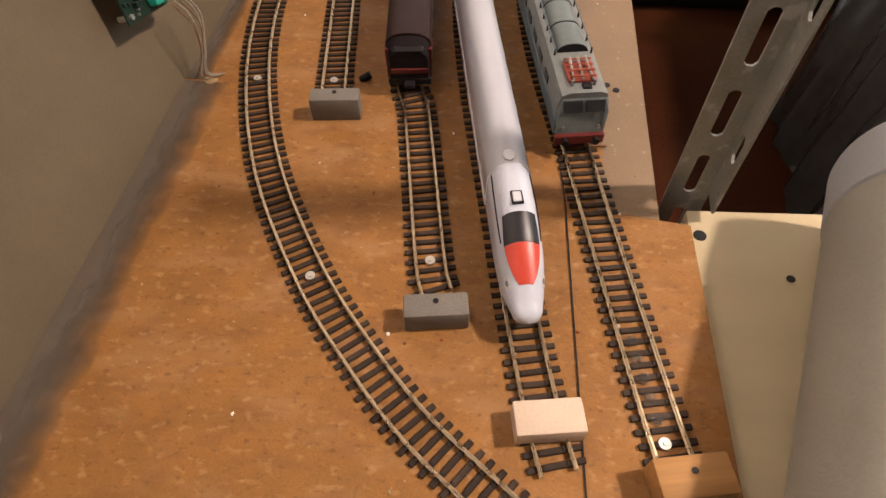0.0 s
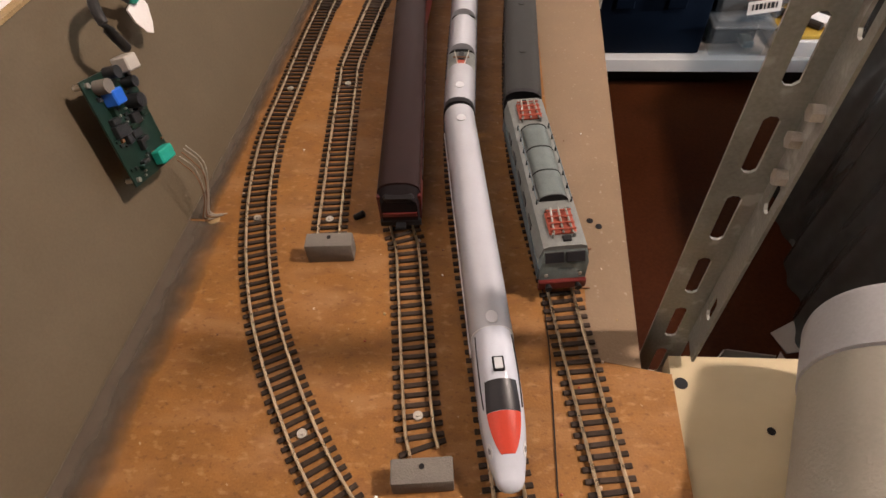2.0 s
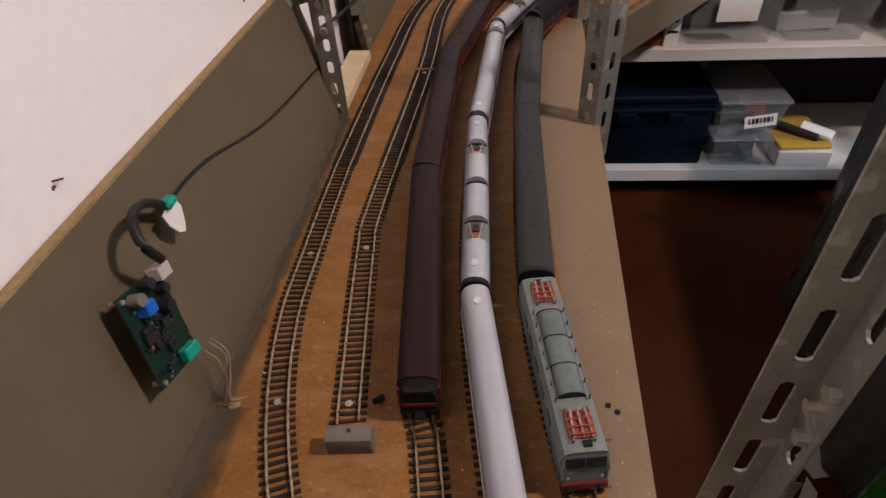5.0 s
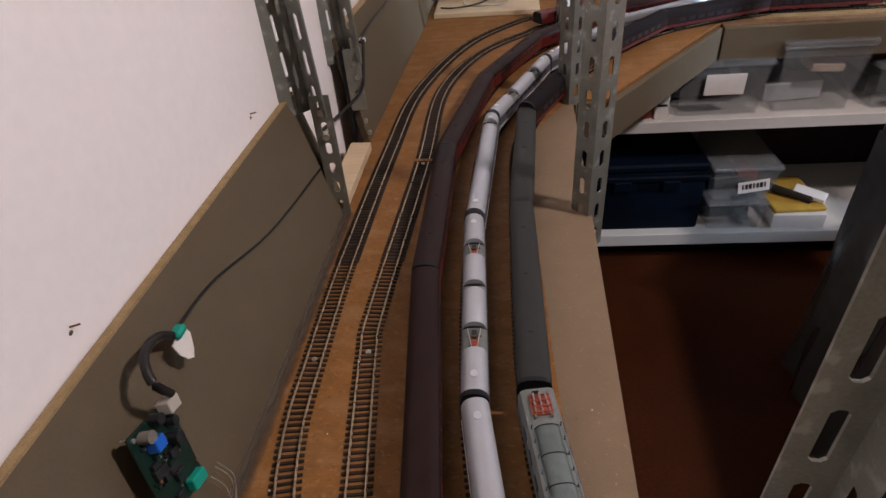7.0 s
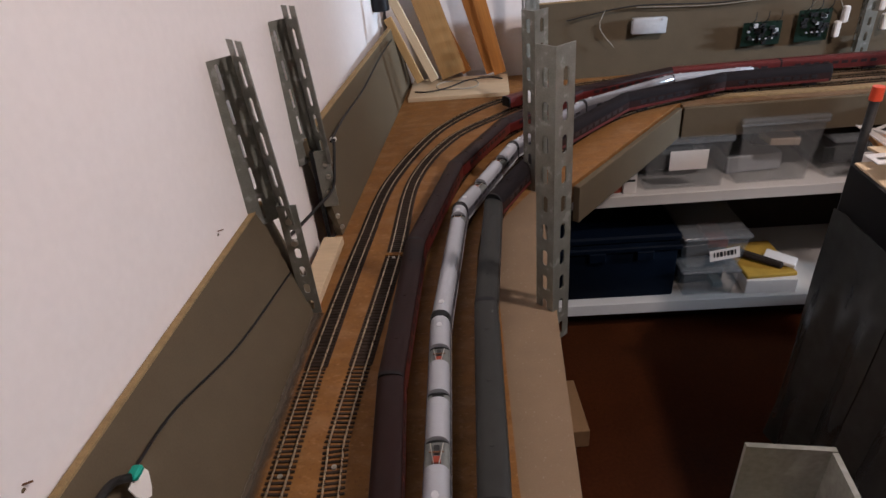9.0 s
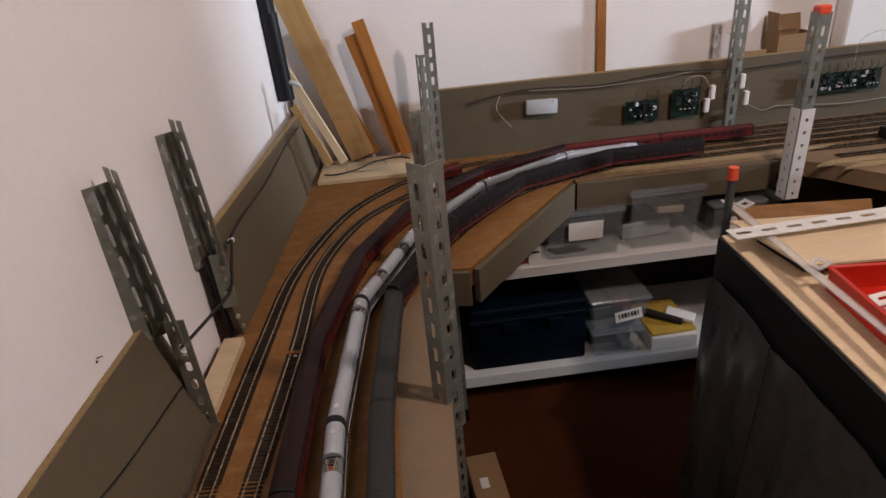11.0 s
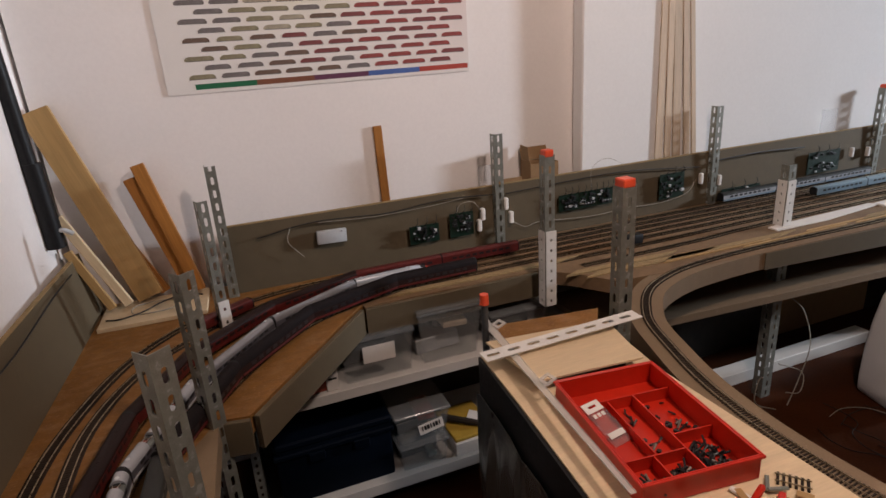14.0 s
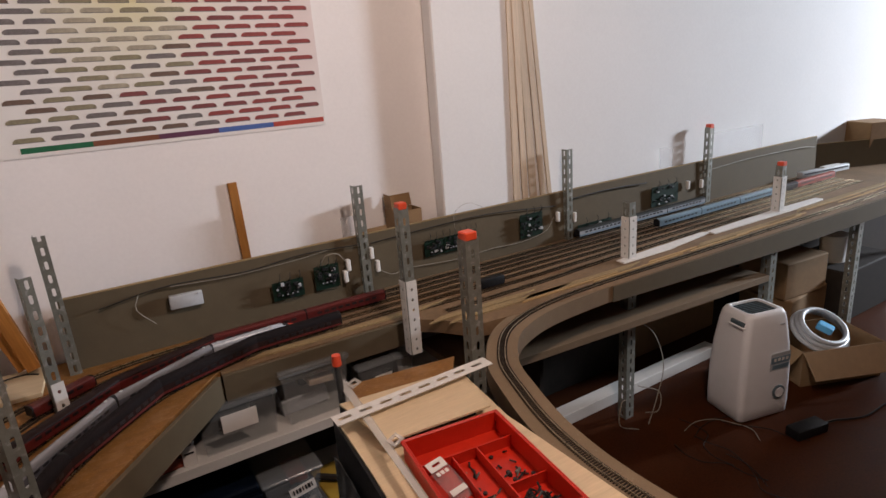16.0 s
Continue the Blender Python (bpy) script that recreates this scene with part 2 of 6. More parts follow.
tint(M["poster"], (0.66, 0.60, 0.30), (0.62, 0.0, 1.06), (0.42, 1.0, 0.36), 0.9)
tint(M["poster"], (0.72, 0.52, 0.50), (1.12, 0.0, 0.95), (0.45, 1.0, 0.55), 0.6)
flecks(M["deck"], (0.32, 0.175, 0.080), 0.17, 24.0, (0.7, 1.5, 1), 0.22, 0.55)
flecks(M["deck"], (0.16, 0.066, 0.022), 0.14, 60.0, (0.7, 1.5, 1), 0.2, 0.45)
flecks(M["deck"], (0.36, 0.20, 0.090), 0.09, 150.0, (0.8, 1.3, 1), 0.14, 0.6)
flecks(M["deck"], (0.11, 0.045, 0.015), 0.07, 260.0, (0.8, 1.2, 1), 0.12, 0.55)
flecks(M["deck"], (0.42, 0.31, 0.20), -0.06, 260.0, (1, 1, 1), 0.05, 0.8)
flecks(M["strip"], (0.28, 0.22, 0.16), 0.02, 200.0, (1, 1, 1))
flecks(M["zinc"], (0.42, 0.42, 0.40), 0.06, 60.0, (1, 1, 1))


# ---------------------------------------------------------------- mesh helpers
def mesh_of(name, bm, material, smooth=False):
    me = bpy.data.meshes.new(name)
    bmesh.ops.recalc_face_normals(bm, faces=bm.faces)
    bm.to_mesh(me)
    bm.free()
    for p in me.polygons:
        p.use_smooth = True
    me.set_sharp_from_angle(angle=radians(60 if smooth else 28))
    me.materials.append(M[material] if isinstance(material, str) else material)
    return me


def part(name, bm, material, parent=None, label="", smooth=False, m=None):
    ob = new(name, mesh_of(name, bm, material, smooth))
    if parent is not None:
        ob.parent = parent
    if m is not None:
        ob.matrix_basis = m
    return tagged(ob, label)


def thing(name, label, category, m=None, group="", kind=""):
    ob = new(name)
    ob.empty_display_size = 0.02
    if m is not None:
        ob.matrix_basis = m
    return tagged(ob, label, category, group, kind)


def single(name, bm, material, label, category="", m=None, group="", kind="", smooth=False):
    return tagged(part(name, bm, material, None, "", smooth, m), label, category, group, kind)


def box(lo, hi, bm=None, bevel=0.0, m=None, seg=1):
    bm = bm or bmesh.new()
    vs = [bm.verts.new((x, y, z)) for x in (lo[0], hi[0]) for y in (lo[1], hi[1]) for z in (lo[2], hi[2])]
    quads = ((0, 1, 3, 2), (4, 6, 7, 5), (0, 4, 5, 1), (2, 3, 7, 6), (0, 2, 6, 4), (1, 5, 7, 3))
    fs = [bm.faces.new([vs[i] for i in q]) for q in quads]
    if bevel:
        es = list({e for f in fs for e in f.edges})
        r = bmesh.ops.bevel(bm, geom=es, offset=bevel, segments=seg, affect="EDGES", profile=0.5)
        vs = list({v for v in vs if v.is_valid} | set(r["verts"]))
    if m is not None:
        bmesh.ops.transform(bm, matrix=m, verts=vs)
    return bm


def cbox(c, s, bm=None, bevel=0.0, m=None, seg=1):
    return box([c[i] - s[i] / 2 for i in range(3)], [c[i] + s[i] / 2 for i in range(3)], bm, bevel, m, seg)


def prism(pts, z0, z1, bm=None, bevel=0.0):
    """A plan outline, counter-clockwise, raised from z0 to z1."""
    bm = bm or bmesh.new()
    low = [bm.verts.new((x, y, z0)) for x, y in pts]
    top = [bm.verts.new((x, y, z1)) for x, y in pts]
    n = len(pts)
    bm.faces.new(low[::-1])
    f = bm.faces.new(top)
    for i in range(n):
        bm.faces.new((low[i], low[(i + 1) % n], top[(i + 1) % n], top[i]))
    if bevel:
        bmesh.ops.bevel(bm, geom=list(f.edges), offset=bevel, segments=1, affect="EDGES")
    return bm


def cyl(a, b, r, bm=None, seg=12, r2=None):
    bm = bm or bmesh.new()
    a, b = Vector(a), Vector(b)
    d = b - a
    rot = d.to_track_quat("Z", "Y").to_matrix().to_4x4()
    bmesh.ops.create_cone(bm, cap_ends=True, segments=seg, radius1=r, radius2=r if r2 is None else r2, depth=d.length,
                          matrix=Matrix.Translation((a + b) / 2) @ rot)
    return bm


def spline(pts, step=0.01):
    """A smooth line through the points, sampled evenly."""
    p = [Vector(q) if len(q) == 3 else Vector((*q, 0)) for q in pts]
    p = [2 * p[0] - p[1]] + p + [2 * p[-1] - p[-2]]
    out = []
    for i in range(1, len(p) - 2):
        n = max(2, int((p[i + 1] - p[i]).length / step))
        for k in range(n):
            t = k / n
            a, b, c, d = p[i - 1], p[i], p[i + 1], p[i + 2]
            out.append(0.5 * ((2 * b) + (c - a) * t + (2 * a - 5 * b + 4 * c - d) * t * t + (3 * b - a - 3 * c + d) * t ** 3))
    out.append(p[-2])
    return out


class Line:
    def __init__(self, pts, step=0.008):
        self.p = spline(pts, step)
        self.s = [0.0]
        for a, b in zip(self.p, self.p[1:]):
            self.s.append(self.s[-1] + (b - a).length)
        self.length = self.s[-1]

    def at(self, s):
        s = min(max(s, 0.0), self.length)
        i = min(max(np.searchsorted(self.s, s) - 1, 0), len(self.p) - 2)
        a, b = self.p[i], self.p[i + 1]
        return a.lerp(b, (s - self.s[i]) / max(1e-9, self.s[i + 1] - self.s[i]))

    def turn(self, s):
        d = self.at(s + 0.004) - self.at(s - 0.004)
        return math.atan2(d.y, d.x)

    def near(self, x, y):
        i = min(range(len(self.p)), key=lambda k: (self.p[k].x - x) ** 2 + (self.p[k].y - y) ** 2)
        return self.s[i]


def sweep(path, profile, bm=None, closed=True):
    """A profile of (sideways, up) carried along a list of points that lie roughly level."""
    bm = bm or bmesh.new()
    rings = []
    n = len(path)
    for i, q in enumerate(path):
        d = (path[min(i + 1, n - 1)] - path[max(i - 1, 0)]).normalized()
        side = Vector((-d.y, d.x, 0)).normalized() if abs(d.z) < 0.95 else Vector((1, 0, 0))
        up = side.cross(d) * -1
        rings.append([bm.verts.new(q + side * a + up * b) for a, b in profile])
    k = len(profile)
    for r, s in zip(rings, rings[1:]):
        for j in range(k if closed else k - 1):
            bm.faces.new((r[j], r[(j + 1) % k], s[(j + 1) % k], s[j]))
    if closed:
        bm.faces.new(rings[0])
        bm.faces.new(rings[-1][::-1])
    return bm


def tube(pts, r, bm=None, step=0.01, seg=6):
    ring = [(r * math.cos(2 * math.pi * k / seg), r * math.sin(2 * math.pi * k / seg)) for k in range(seg)]
    return sweep(spline(pts, step), ring, bm)


def slotted(length, width, pitch=0.042, slot=0.024, wide=0.009, thick=0.0018, bm=None, m=None, start=0.0):
    """A flat steel strip along z with a row of long round-ended slots, in the xz plane."""
    own = bmesh.new()
    z, hw = 0.0, width / 2
    made = {}

    def v(x, zz):
        key = (round(x, 5), round(zz, 5))
        if key not in made:
            made[key] = own.verts.new((x, 0, zz))
        return made[key]

    while z < length - 1e-6:
        top = min(z + pitch, length)
        c, hs, hx = (z + top) / 2, slot / 2, wide / 2
        if top - z < pitch * 0.8:
            own.faces.new((v(-hw, z), v(hw, z), v(hw, top), v(-hw, top)))
            break
        k = hx * 0.6
        inner = [(-hx, c - hs + k), (-hx + k, c - hs), (hx - k, c - hs), (hx, c - hs + k), (hx, c + hs - k), (hx - k, c + hs), (-hx + k, c + hs), (-hx, c + hs - k)]
        outer = [(-hw, c - hs + k), (-hw, z), (hw, z), (hw, c - hs + k), (hw, c + hs - k), (hw, top), (-hw, top), (-hw, c + hs - k)]
        for i in range(8):
            j = (i + 1) % 8
            own.faces.new((v(*outer[i]), v(*outer[j]), v(*inner[j]), v(*inner[i])))
        z = top
    r = bmesh.ops.extrude_face_region(own, geom=own.faces[:])
    bmesh.ops.translate(own, vec=(0, thick, 0), verts=[g for g in r["geom"] if isinstance(g, bmesh.types.BMVert)])
    if m is not None:
        bmesh.ops.transform(own, matrix=m, verts=own.verts)
    me = bpy.data.meshes.new("tmp")
    own.to_mesh(me)
    own.free()
    bm = bm or bmesh.new()
    bm.from_mesh(me)
    bpy.data.meshes.remove(me)
    return bm


def angle_post(name, x, y, z0, z1, turn, label, material="zinc", width=0.038, lean=(0, 0), group="slotted steel posts", cap=False, pitch=0.042, slot=0.024, wide=0.009, notch=False, slit=None):
    """An upright of slotted L section: its corner at x, y; flanges along local +x and +y."""
    post = thing(name, label, "steel post", pose(x, y, z0, lean[0], lean[1], turn), group)
    h = z1 - z0
    for m, gap in ((pose(width / 2, 0, 0), slit or wide), (pose(0, width / 2, 0, 0, 0, 90), wide)):
        f = part("flange", slotted(h, width, pitch, slot, gap, m=m), material, post)
        if notch and gap == wide:
            for s in (-1, 1):
                a, b = sorted((s * width / 2, s * wide / 2))
                part("prong", box((a, 0, h), (b, 0.0018, h + slot * 0.6), None, 0, m), material, f)
    if cap:
        part("end_cap", cbox((width * 0.42, width * 0.42, h + 0.004), (width * 0.95, width * 0.95, 0.022), None, 0.003), "redcap", post, "orange-red plastic end cap")
    return post


# ---------------------------------------------------------------- the room
def left_wall_x(y):
    return -0.2785 + 0.0405 * y


single("floor", box((-0.9, -2.7, FLOOR - 0.1), (11.0, 2.4, FLOOR)), "floor", "red-brown terracotta floor with dull sheen", "floor", kind="structure")
# Out-of-view ceiling, darkened so little light bounces off it.
single("ceiling", box((-0.9, -2.7, CEIL), (11.0, 2.4, CEIL + 0.1)), "ceiling", "unseen ceiling, kept dark to cut bounced light", "ceiling", kind="structure")
single("wall_west", prism([(left_wall_x(-2.6) - 0.2, -2.6), (left_wall_x(-2.6), -2.6), (left_wall_x(2.35), 2.35), (left_wall_x(2.35) - 0.2, 2.35)], FLOOR, CEIL),
       "wall", "white plastered wall with small scuffs", "wall", kind="structure")
single("wall_north", box((-0.18, 2.13, FLOOR), (1.65, 2.33, CEIL)), "wall", "white plastered wall behind the railway", "wall", kind="structure")
single("wall_north_breast", box((1.612, 2.062, FLOOR), (10.8, 2.127, CEIL), None, 0.006), "pinkwhite", "projecting white wall with sharp corner", "wall", kind="structure")
single("wall_east", box((10.6, -2.5, FLOOR), (10.8, 2.06, CEIL)), "dimwall", "unseen wall, kept dark to cut bounced light", "wall", kind="structure")
# Unseen wall added to keep the cool lamp off the west side.
single("wall_partition", box((5.0, -2.5, FLOOR), (5.12, 0.72, CEIL)), "dimwall", "unseen wall added to block the cool lamp", "wall", kind="structure")
single("wall_south", box((-0.3, -2.7, FLOOR), (10.8, -2.5, CEIL)), "dimwall", "unseen wall, kept dark to cut bounced light", "wall", kind="structure")

# ---------------------------------------------------------------- railway deck
DECK_T = 0.045
foot_a, foot_b = [(-0.2383, -0.45), (-0.1887, 0.928)], [(-0.185, 1.135), (-0.122, 2.10)]
strip_edge = [(0.105, 0.297), (0.097, 0.60), (0.095, 0.90), (0.099, 1.13), (0.123, 1.17), (0.196, 1.292)]
brown = [(-0.2383, -0.45), (0.150, -0.45), (0.158, 0.13), (0.1635, 0.287)] + strip_edge + [(0.262, 1.281), (0.598, 1.704), (0.62, 1.72), (0.62, 2.105), (-0.17, 2.105), (-0.20, 1.10), (-0.189, 0.905)]
deck = single("deck", prism(brown, -DECK_T, 0.0), "deck", "brown hardboard railway deck with scuffs and glue spots", "baseboard deck", kind="structure")
single("deck_strip", prism([(0.105, 0.2975), (0.1445, 0.2905), (0.1775, 0.88), (0.199, 1.289)] + strip_edge[:0:-1], -DECK_T, 0.0), "strip",
       "grey-beige painted edge strip of the deck", "baseboard deck", kind="structure")
far_deck = [(0.6205, 1.704), (1.20, 1.70), (1.29, 1.62), (1.37, 1.50), (1.60, 1.475), (1.95, 1.4565), (5.40, 1.403), (5.40, 2.055), (0.6205, 2.055)]
single("deck_far", prism(far_deck, -DECK_T, 0.0), "yarddeck", "brown hardboard deck of the station yard", "baseboard deck", kind="structure")


def fascia(name, a, b, z0, z1, thick, label, material="taupe"):
    a, b = Vector((*a, 0)), Vector((*b, 0))
    d = (b - a).normalized()
    nrm = Vector((d.y, -d.x, 0))
    q = [a + nrm * 0.001, b + nrm * 0.001, b + nrm * (thick + 0.001), a + nrm * (thick + 0.001)]
    return single(name, prism([(v.x, v.y) for v in q][::-1], z0, z1, None, 0.0015), material, label, "fascia board", kind="structure")


fascia("fascia_diagonal", (0.268, 1.284), (0.604, 1.702), -0.085, -0.003, 0.014, "taupe painted board edging the deck")
fascia("fascia_return", (0.203, 1.290), (0.262, 1.279), -0.085, -0.003, 0.012, "taupe painted board edging the deck")
fascia("fascia_north", (0.620, 1.7025), (1.20, 1.699), -0.085, -0.003, 0.014, "taupe painted board edging the deck")
bm = bmesh.new()
ends = [(1.93, 1.4565, -0.062), (3.00, 1.4395, -0.090), (5.40, 1.402, -0.098)]
cols = [[bm.verts.new((x, y - k, z)) for k in (0.0, 0.003 if x < 2 else 0.014) for z in (low, -0.003)] for x, y, low in ends]
for a, b in zip(cols, cols[1:]):
    for i, j in ((0, 1), (1, 3), (3, 2), (2, 0)):
        bm.faces.new((a[i], a[j], b[j], b[i]))
bm.faces.new([cols[0][i] for i in (0, 2, 3, 1)]), bm.faces.new([cols[-1][i] for i in (0, 1, 3, 2)])
single("fascia_yard", bm, "taupe", "taupe painted board edging the yard", "fascia board", kind="structure")



def panel(name, a, b, z0, z1, lean, thick, label):
    """An upright board with its foot from a to b, its top thrown sideways by lean."""
    a, b = Vector((*a, 0)), Vector((*b, 0))
    d = (b - a).normalized()
    out = Vector((-d.y, d.x, 0))
    bm = bmesh.new()
    ring = [(a, 0, z0), (b, 0, z0), (b, lean, z1), (a, lean, z1)]
    f = [bm.verts.new(p + out * k + Vector((0, 0, z))) for p, k, z in ring]
    g = [bm.verts.new(p + out * (k + thick) + Vector((0, 0, z))) for p, k, z in ring]
    bm.faces.new(f), bm.faces.new(g[::-1])
    for i in range(4):
        bm.faces.new((f[i], f[(i + 1) % 4], g[(i + 1) % 4], g[i]))
    ob = single(name, bm, "taupe", label, "backboard", kind="structure")
    edge = bmesh.new()
    e = [bm2 for bm2 in (a + out * (lean - 0.0005), b + out * (lean - 0.0005), b + out * (lean + thick), a + out * (lean + thick))]
    lo = [edge.verts.new(p + Vector((0, 0, z1 + 0.0005))) for p in e]
    hi = [edge.verts.new(p + Vector((0, 0, z1 + 0.003))) for p in e]
    edge.faces.new(lo[::-1]), edge.faces.new(hi)
    for i in range(4):
        edge.faces.new((lo[i], lo[(i + 1) % 4], hi[(i + 1) % 4], hi[i]))
    part("raw_edge", edge, "edge", ob, "raw yellowish board edge")
    return ob


panel("backboard_west", *foot_a, 0.0, 0.1795, 0.0445, 0.007, "taupe painted backboard leaning on the wall")
panel("backboard_west_corner", *foot_b, 0.0, 0.19, 0.030, 0.012, "taupe painted backboard leaning in the corner")
panel("backboard_north", (0.262, 2.012), (4.33, 2.012), 0.0, 0.222, 0.006, 0.014, "long taupe painted backboard carrying wiring")
panel("backboard_east", (4.37, 2.03), (5.32, 1.60), 0.0, 0.165, 0.006, 0.014, "taupe painted backboard")



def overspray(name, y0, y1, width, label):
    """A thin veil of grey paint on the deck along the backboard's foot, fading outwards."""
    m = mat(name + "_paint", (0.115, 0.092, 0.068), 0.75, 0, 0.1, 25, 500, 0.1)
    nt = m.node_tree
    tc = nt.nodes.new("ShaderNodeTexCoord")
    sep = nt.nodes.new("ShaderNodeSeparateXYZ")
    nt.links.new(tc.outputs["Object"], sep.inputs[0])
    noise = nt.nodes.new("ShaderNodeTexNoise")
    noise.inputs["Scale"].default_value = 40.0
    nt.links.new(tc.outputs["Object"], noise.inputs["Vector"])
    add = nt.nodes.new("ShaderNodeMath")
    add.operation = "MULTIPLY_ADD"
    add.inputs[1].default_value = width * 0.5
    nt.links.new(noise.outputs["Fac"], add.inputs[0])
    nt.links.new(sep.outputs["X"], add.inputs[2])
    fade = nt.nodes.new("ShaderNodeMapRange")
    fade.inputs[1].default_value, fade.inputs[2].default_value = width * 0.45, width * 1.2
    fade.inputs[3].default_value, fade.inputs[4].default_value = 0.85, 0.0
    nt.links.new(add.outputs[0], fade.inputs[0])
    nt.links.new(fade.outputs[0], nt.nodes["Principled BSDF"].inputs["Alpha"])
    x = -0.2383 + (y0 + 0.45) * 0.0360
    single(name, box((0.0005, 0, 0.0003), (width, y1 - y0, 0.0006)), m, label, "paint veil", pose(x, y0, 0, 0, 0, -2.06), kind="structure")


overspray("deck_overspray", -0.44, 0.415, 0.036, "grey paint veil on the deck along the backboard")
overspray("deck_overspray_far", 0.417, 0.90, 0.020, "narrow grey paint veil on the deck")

# ---------------------------------------------------------------- tracks
T1 = Line([(0.105, 0.060), (0.066, 0.092), (0.028, 0.123), (0.001, 0.146), (-0.029, 0.179), (-0.071, 0.235), (-0.118, 0.322), (-0.149, 0.418), (-0.164, 0.513), (-0.1645, 0.604),
           (-0.163, 0.72), (-0.158, 0.837), (-0.142, 1.092), (-0.115, 1.36), (-0.027, 1.637), (0.091, 1.804), (0.20, 1.880), (0.42, 1.955), (0.75, 1.980), (1.3, 1.975), (4.2, 1.965)])
T2 = Line([(-0.0855, 0.400), (-0.088, 0.42), (-0.1055, 0.612), (-0.106, 0.692), (-0.079, 1.05), (-0.063, 1.36), (0.016, 1.588), (0.132, 1.722), (0.22, 1.80), (0.45, 1.910), (0.75, 1.938), (1.3, 1.930), (4.2, 1.920)])
T3 = Line([(0.006, 0.226), (0.0, 0.25), (-0.020, 0.385), (-0.031, 0.44), (-0.046, 0.71), (-0.036, 1.027), (0.029, 1.333), (0.128, 1.545), (0.285, 1.715), (0.5, 1.852), (0.75, 1.895), (1.3, 1.885), (4.2, 1.875)])
T4 = Line([(0.0715, 0.128), (0.066, 0.15), (0.057, 0.201), (0.047, 0.27), (0.015, 0.515), (0.011, 0.82), (0.038, 1.138), (0.155, 1.414), (0.350, 1.660), (0.62, 1.817), (0.893, 1.835), (1.3, 1.835), (4.2, 1.83)])
T5 = Line([(0.1305, 0.128), (0.1265, 0.144), (0.113, 0.23), (0.097, 0.338), (0.071, 0.533), (0.075, 0.848), (0.100, 1.151), (0.245, 1.435), (0.457, 1.665), (0.74, 1.772), (1.016, 1.780), (1.5, 1.785), (4.2, 1.785)])
T6 = Line([(4.2, 1.465), (2.6, 1.49), (1.80, 1.50), (1.47, 1.435), (1.30, 1.28), (1.225, 1.10), (1.175, 0.90), (1.165, 0.67), (1.21, 0.30)])
T7 = Line([(1.25, 1.735), (1.7, 1.725), (2.3, 1.735), (4.2, 1.735)])
T8 = Line([(1.35, 1.66), (1.8, 1.66), (2.3, 1.68), (4.2, 1.685)])

RAIL = [(-0.0011, 0.0019), (0.0011, 0.0019), (0.0011, 0.0025), (0.0003, 0.0030), (0.0006, 0.0036), (0.0006, 0.0045), (-0.0006, 0.0045), (-0.0006, 0.0036), (-0.0003, 0.0030), (-0.0011, 0.0025)]
PITCH = 0.0071


def sleeper_mesh():
    bm = cbox((0, 0, 0.0010), (0.0034, 0.0300, 0.0019), None, 0.0004)
    for sy in (-1, 1):
        for k in (-0.0022, 0.0022):
            cbox((0, sy * 0.00825 + k, 0.0022), (0.0022, 0.0012, 0.0007), bm)
    return mesh_of("sleeper", bm, "sleeper")


SLEEPER = sleeper_mesh()


def track(line, label, singles=(0.0, 0.0), rail_from=0.0, rail_to=None, cork=False):
    """Two rails on sleepers; sleepers within the stretch singles are parts of their own."""
    t = thing("track", label, "model track", group="model railway tracks")
    rail_to = rail_to or line.length
    n = int((rail_to - rail_from) / 0.012)
    ss = [rail_from + (rail_to - rail_from) * i / n for i in range(n + 1)]
    for side in (-0.00885, 0.00885):
        pts = []
        for s in ss:
            p, a = line.at(s), line.turn(s)
            pts.append(Vector((p.x - math.sin(a) * side, p.y + math.cos(a) * side, 0)))
        part("rail", sweep(pts, RAIL), "rail", t)
    base = [v.co.copy() for v in SLEEPER.vertices]
    polys = [tuple(p.vertices) for p in SLEEPER.polygons]
    verts, faces = [], []
    rnd = random.Random(int(line.length * 1000))
    s = 0.004
    while s < line.length:
        p, a = line.at(s), line.turn(s)
        m = Matrix.Translation((p.x, p.y, 0.0)) @ Matrix.Rotation(a + rnd.uniform(-0.03, 0.03), 4, "Z")
        if singles[0] <= s < singles[1]:
            ob = new("sleeper", SLEEPER)
            ob.parent = t
            ob.matrix_basis = m
        else:
            k = len(verts)
            verts += [tuple(m @ c) for c in base]
            faces += [tuple(i + k for i in f) for f in polys]
        s += PITCH
    if verts:
        me = bpy.data.meshes.new("sleepers")
        me.from_pydata(verts, [], faces)
        me.materials.append(M["sleeper"])
        ob = new("far_sleeper_run", me)
        ob.parent = t
        tagged(ob, kind="stuff")
    return t


def roadbed(line, a, label):
    n = int((line.length - a) / 0.02)
    pts = [line.at(a + (line.length - a) * i / n) for i in range(n + 1)]
    single("track_underlay", sweep(pts, [(-0.0165, 0.0002), (0.0165, 0.0002), (0.0155, 0.0010), (-0.0155, 0.0010)]), "sleeper", label, "track underlay", kind="structure")


roadbed(T1, T1.near(-0.160, 0.78), "black underlay strip beneath the track")
roadbed(T2, T2.near(-0.100, 0.78), "black underlay strip beneath the siding")
track(T1, "curving brass-railed track on dark sleepers", (0.0, 1.35))
track(T2, "siding track ending at a grey block", (0.0, 0.85))
track(T3, "siding track with a maroon train standing on it", (0.0, 0.30))
track(T4, "track under the white express train", (0.0, 0.16))
track(T5, "track under the grey locomotive and coaches", (0.0, 0.30))
track(T6, "single track round the narrow loop board")
track(T7, "empty yard track on dark sleepers")
track(T8, "empty yard track on dark sleepers")

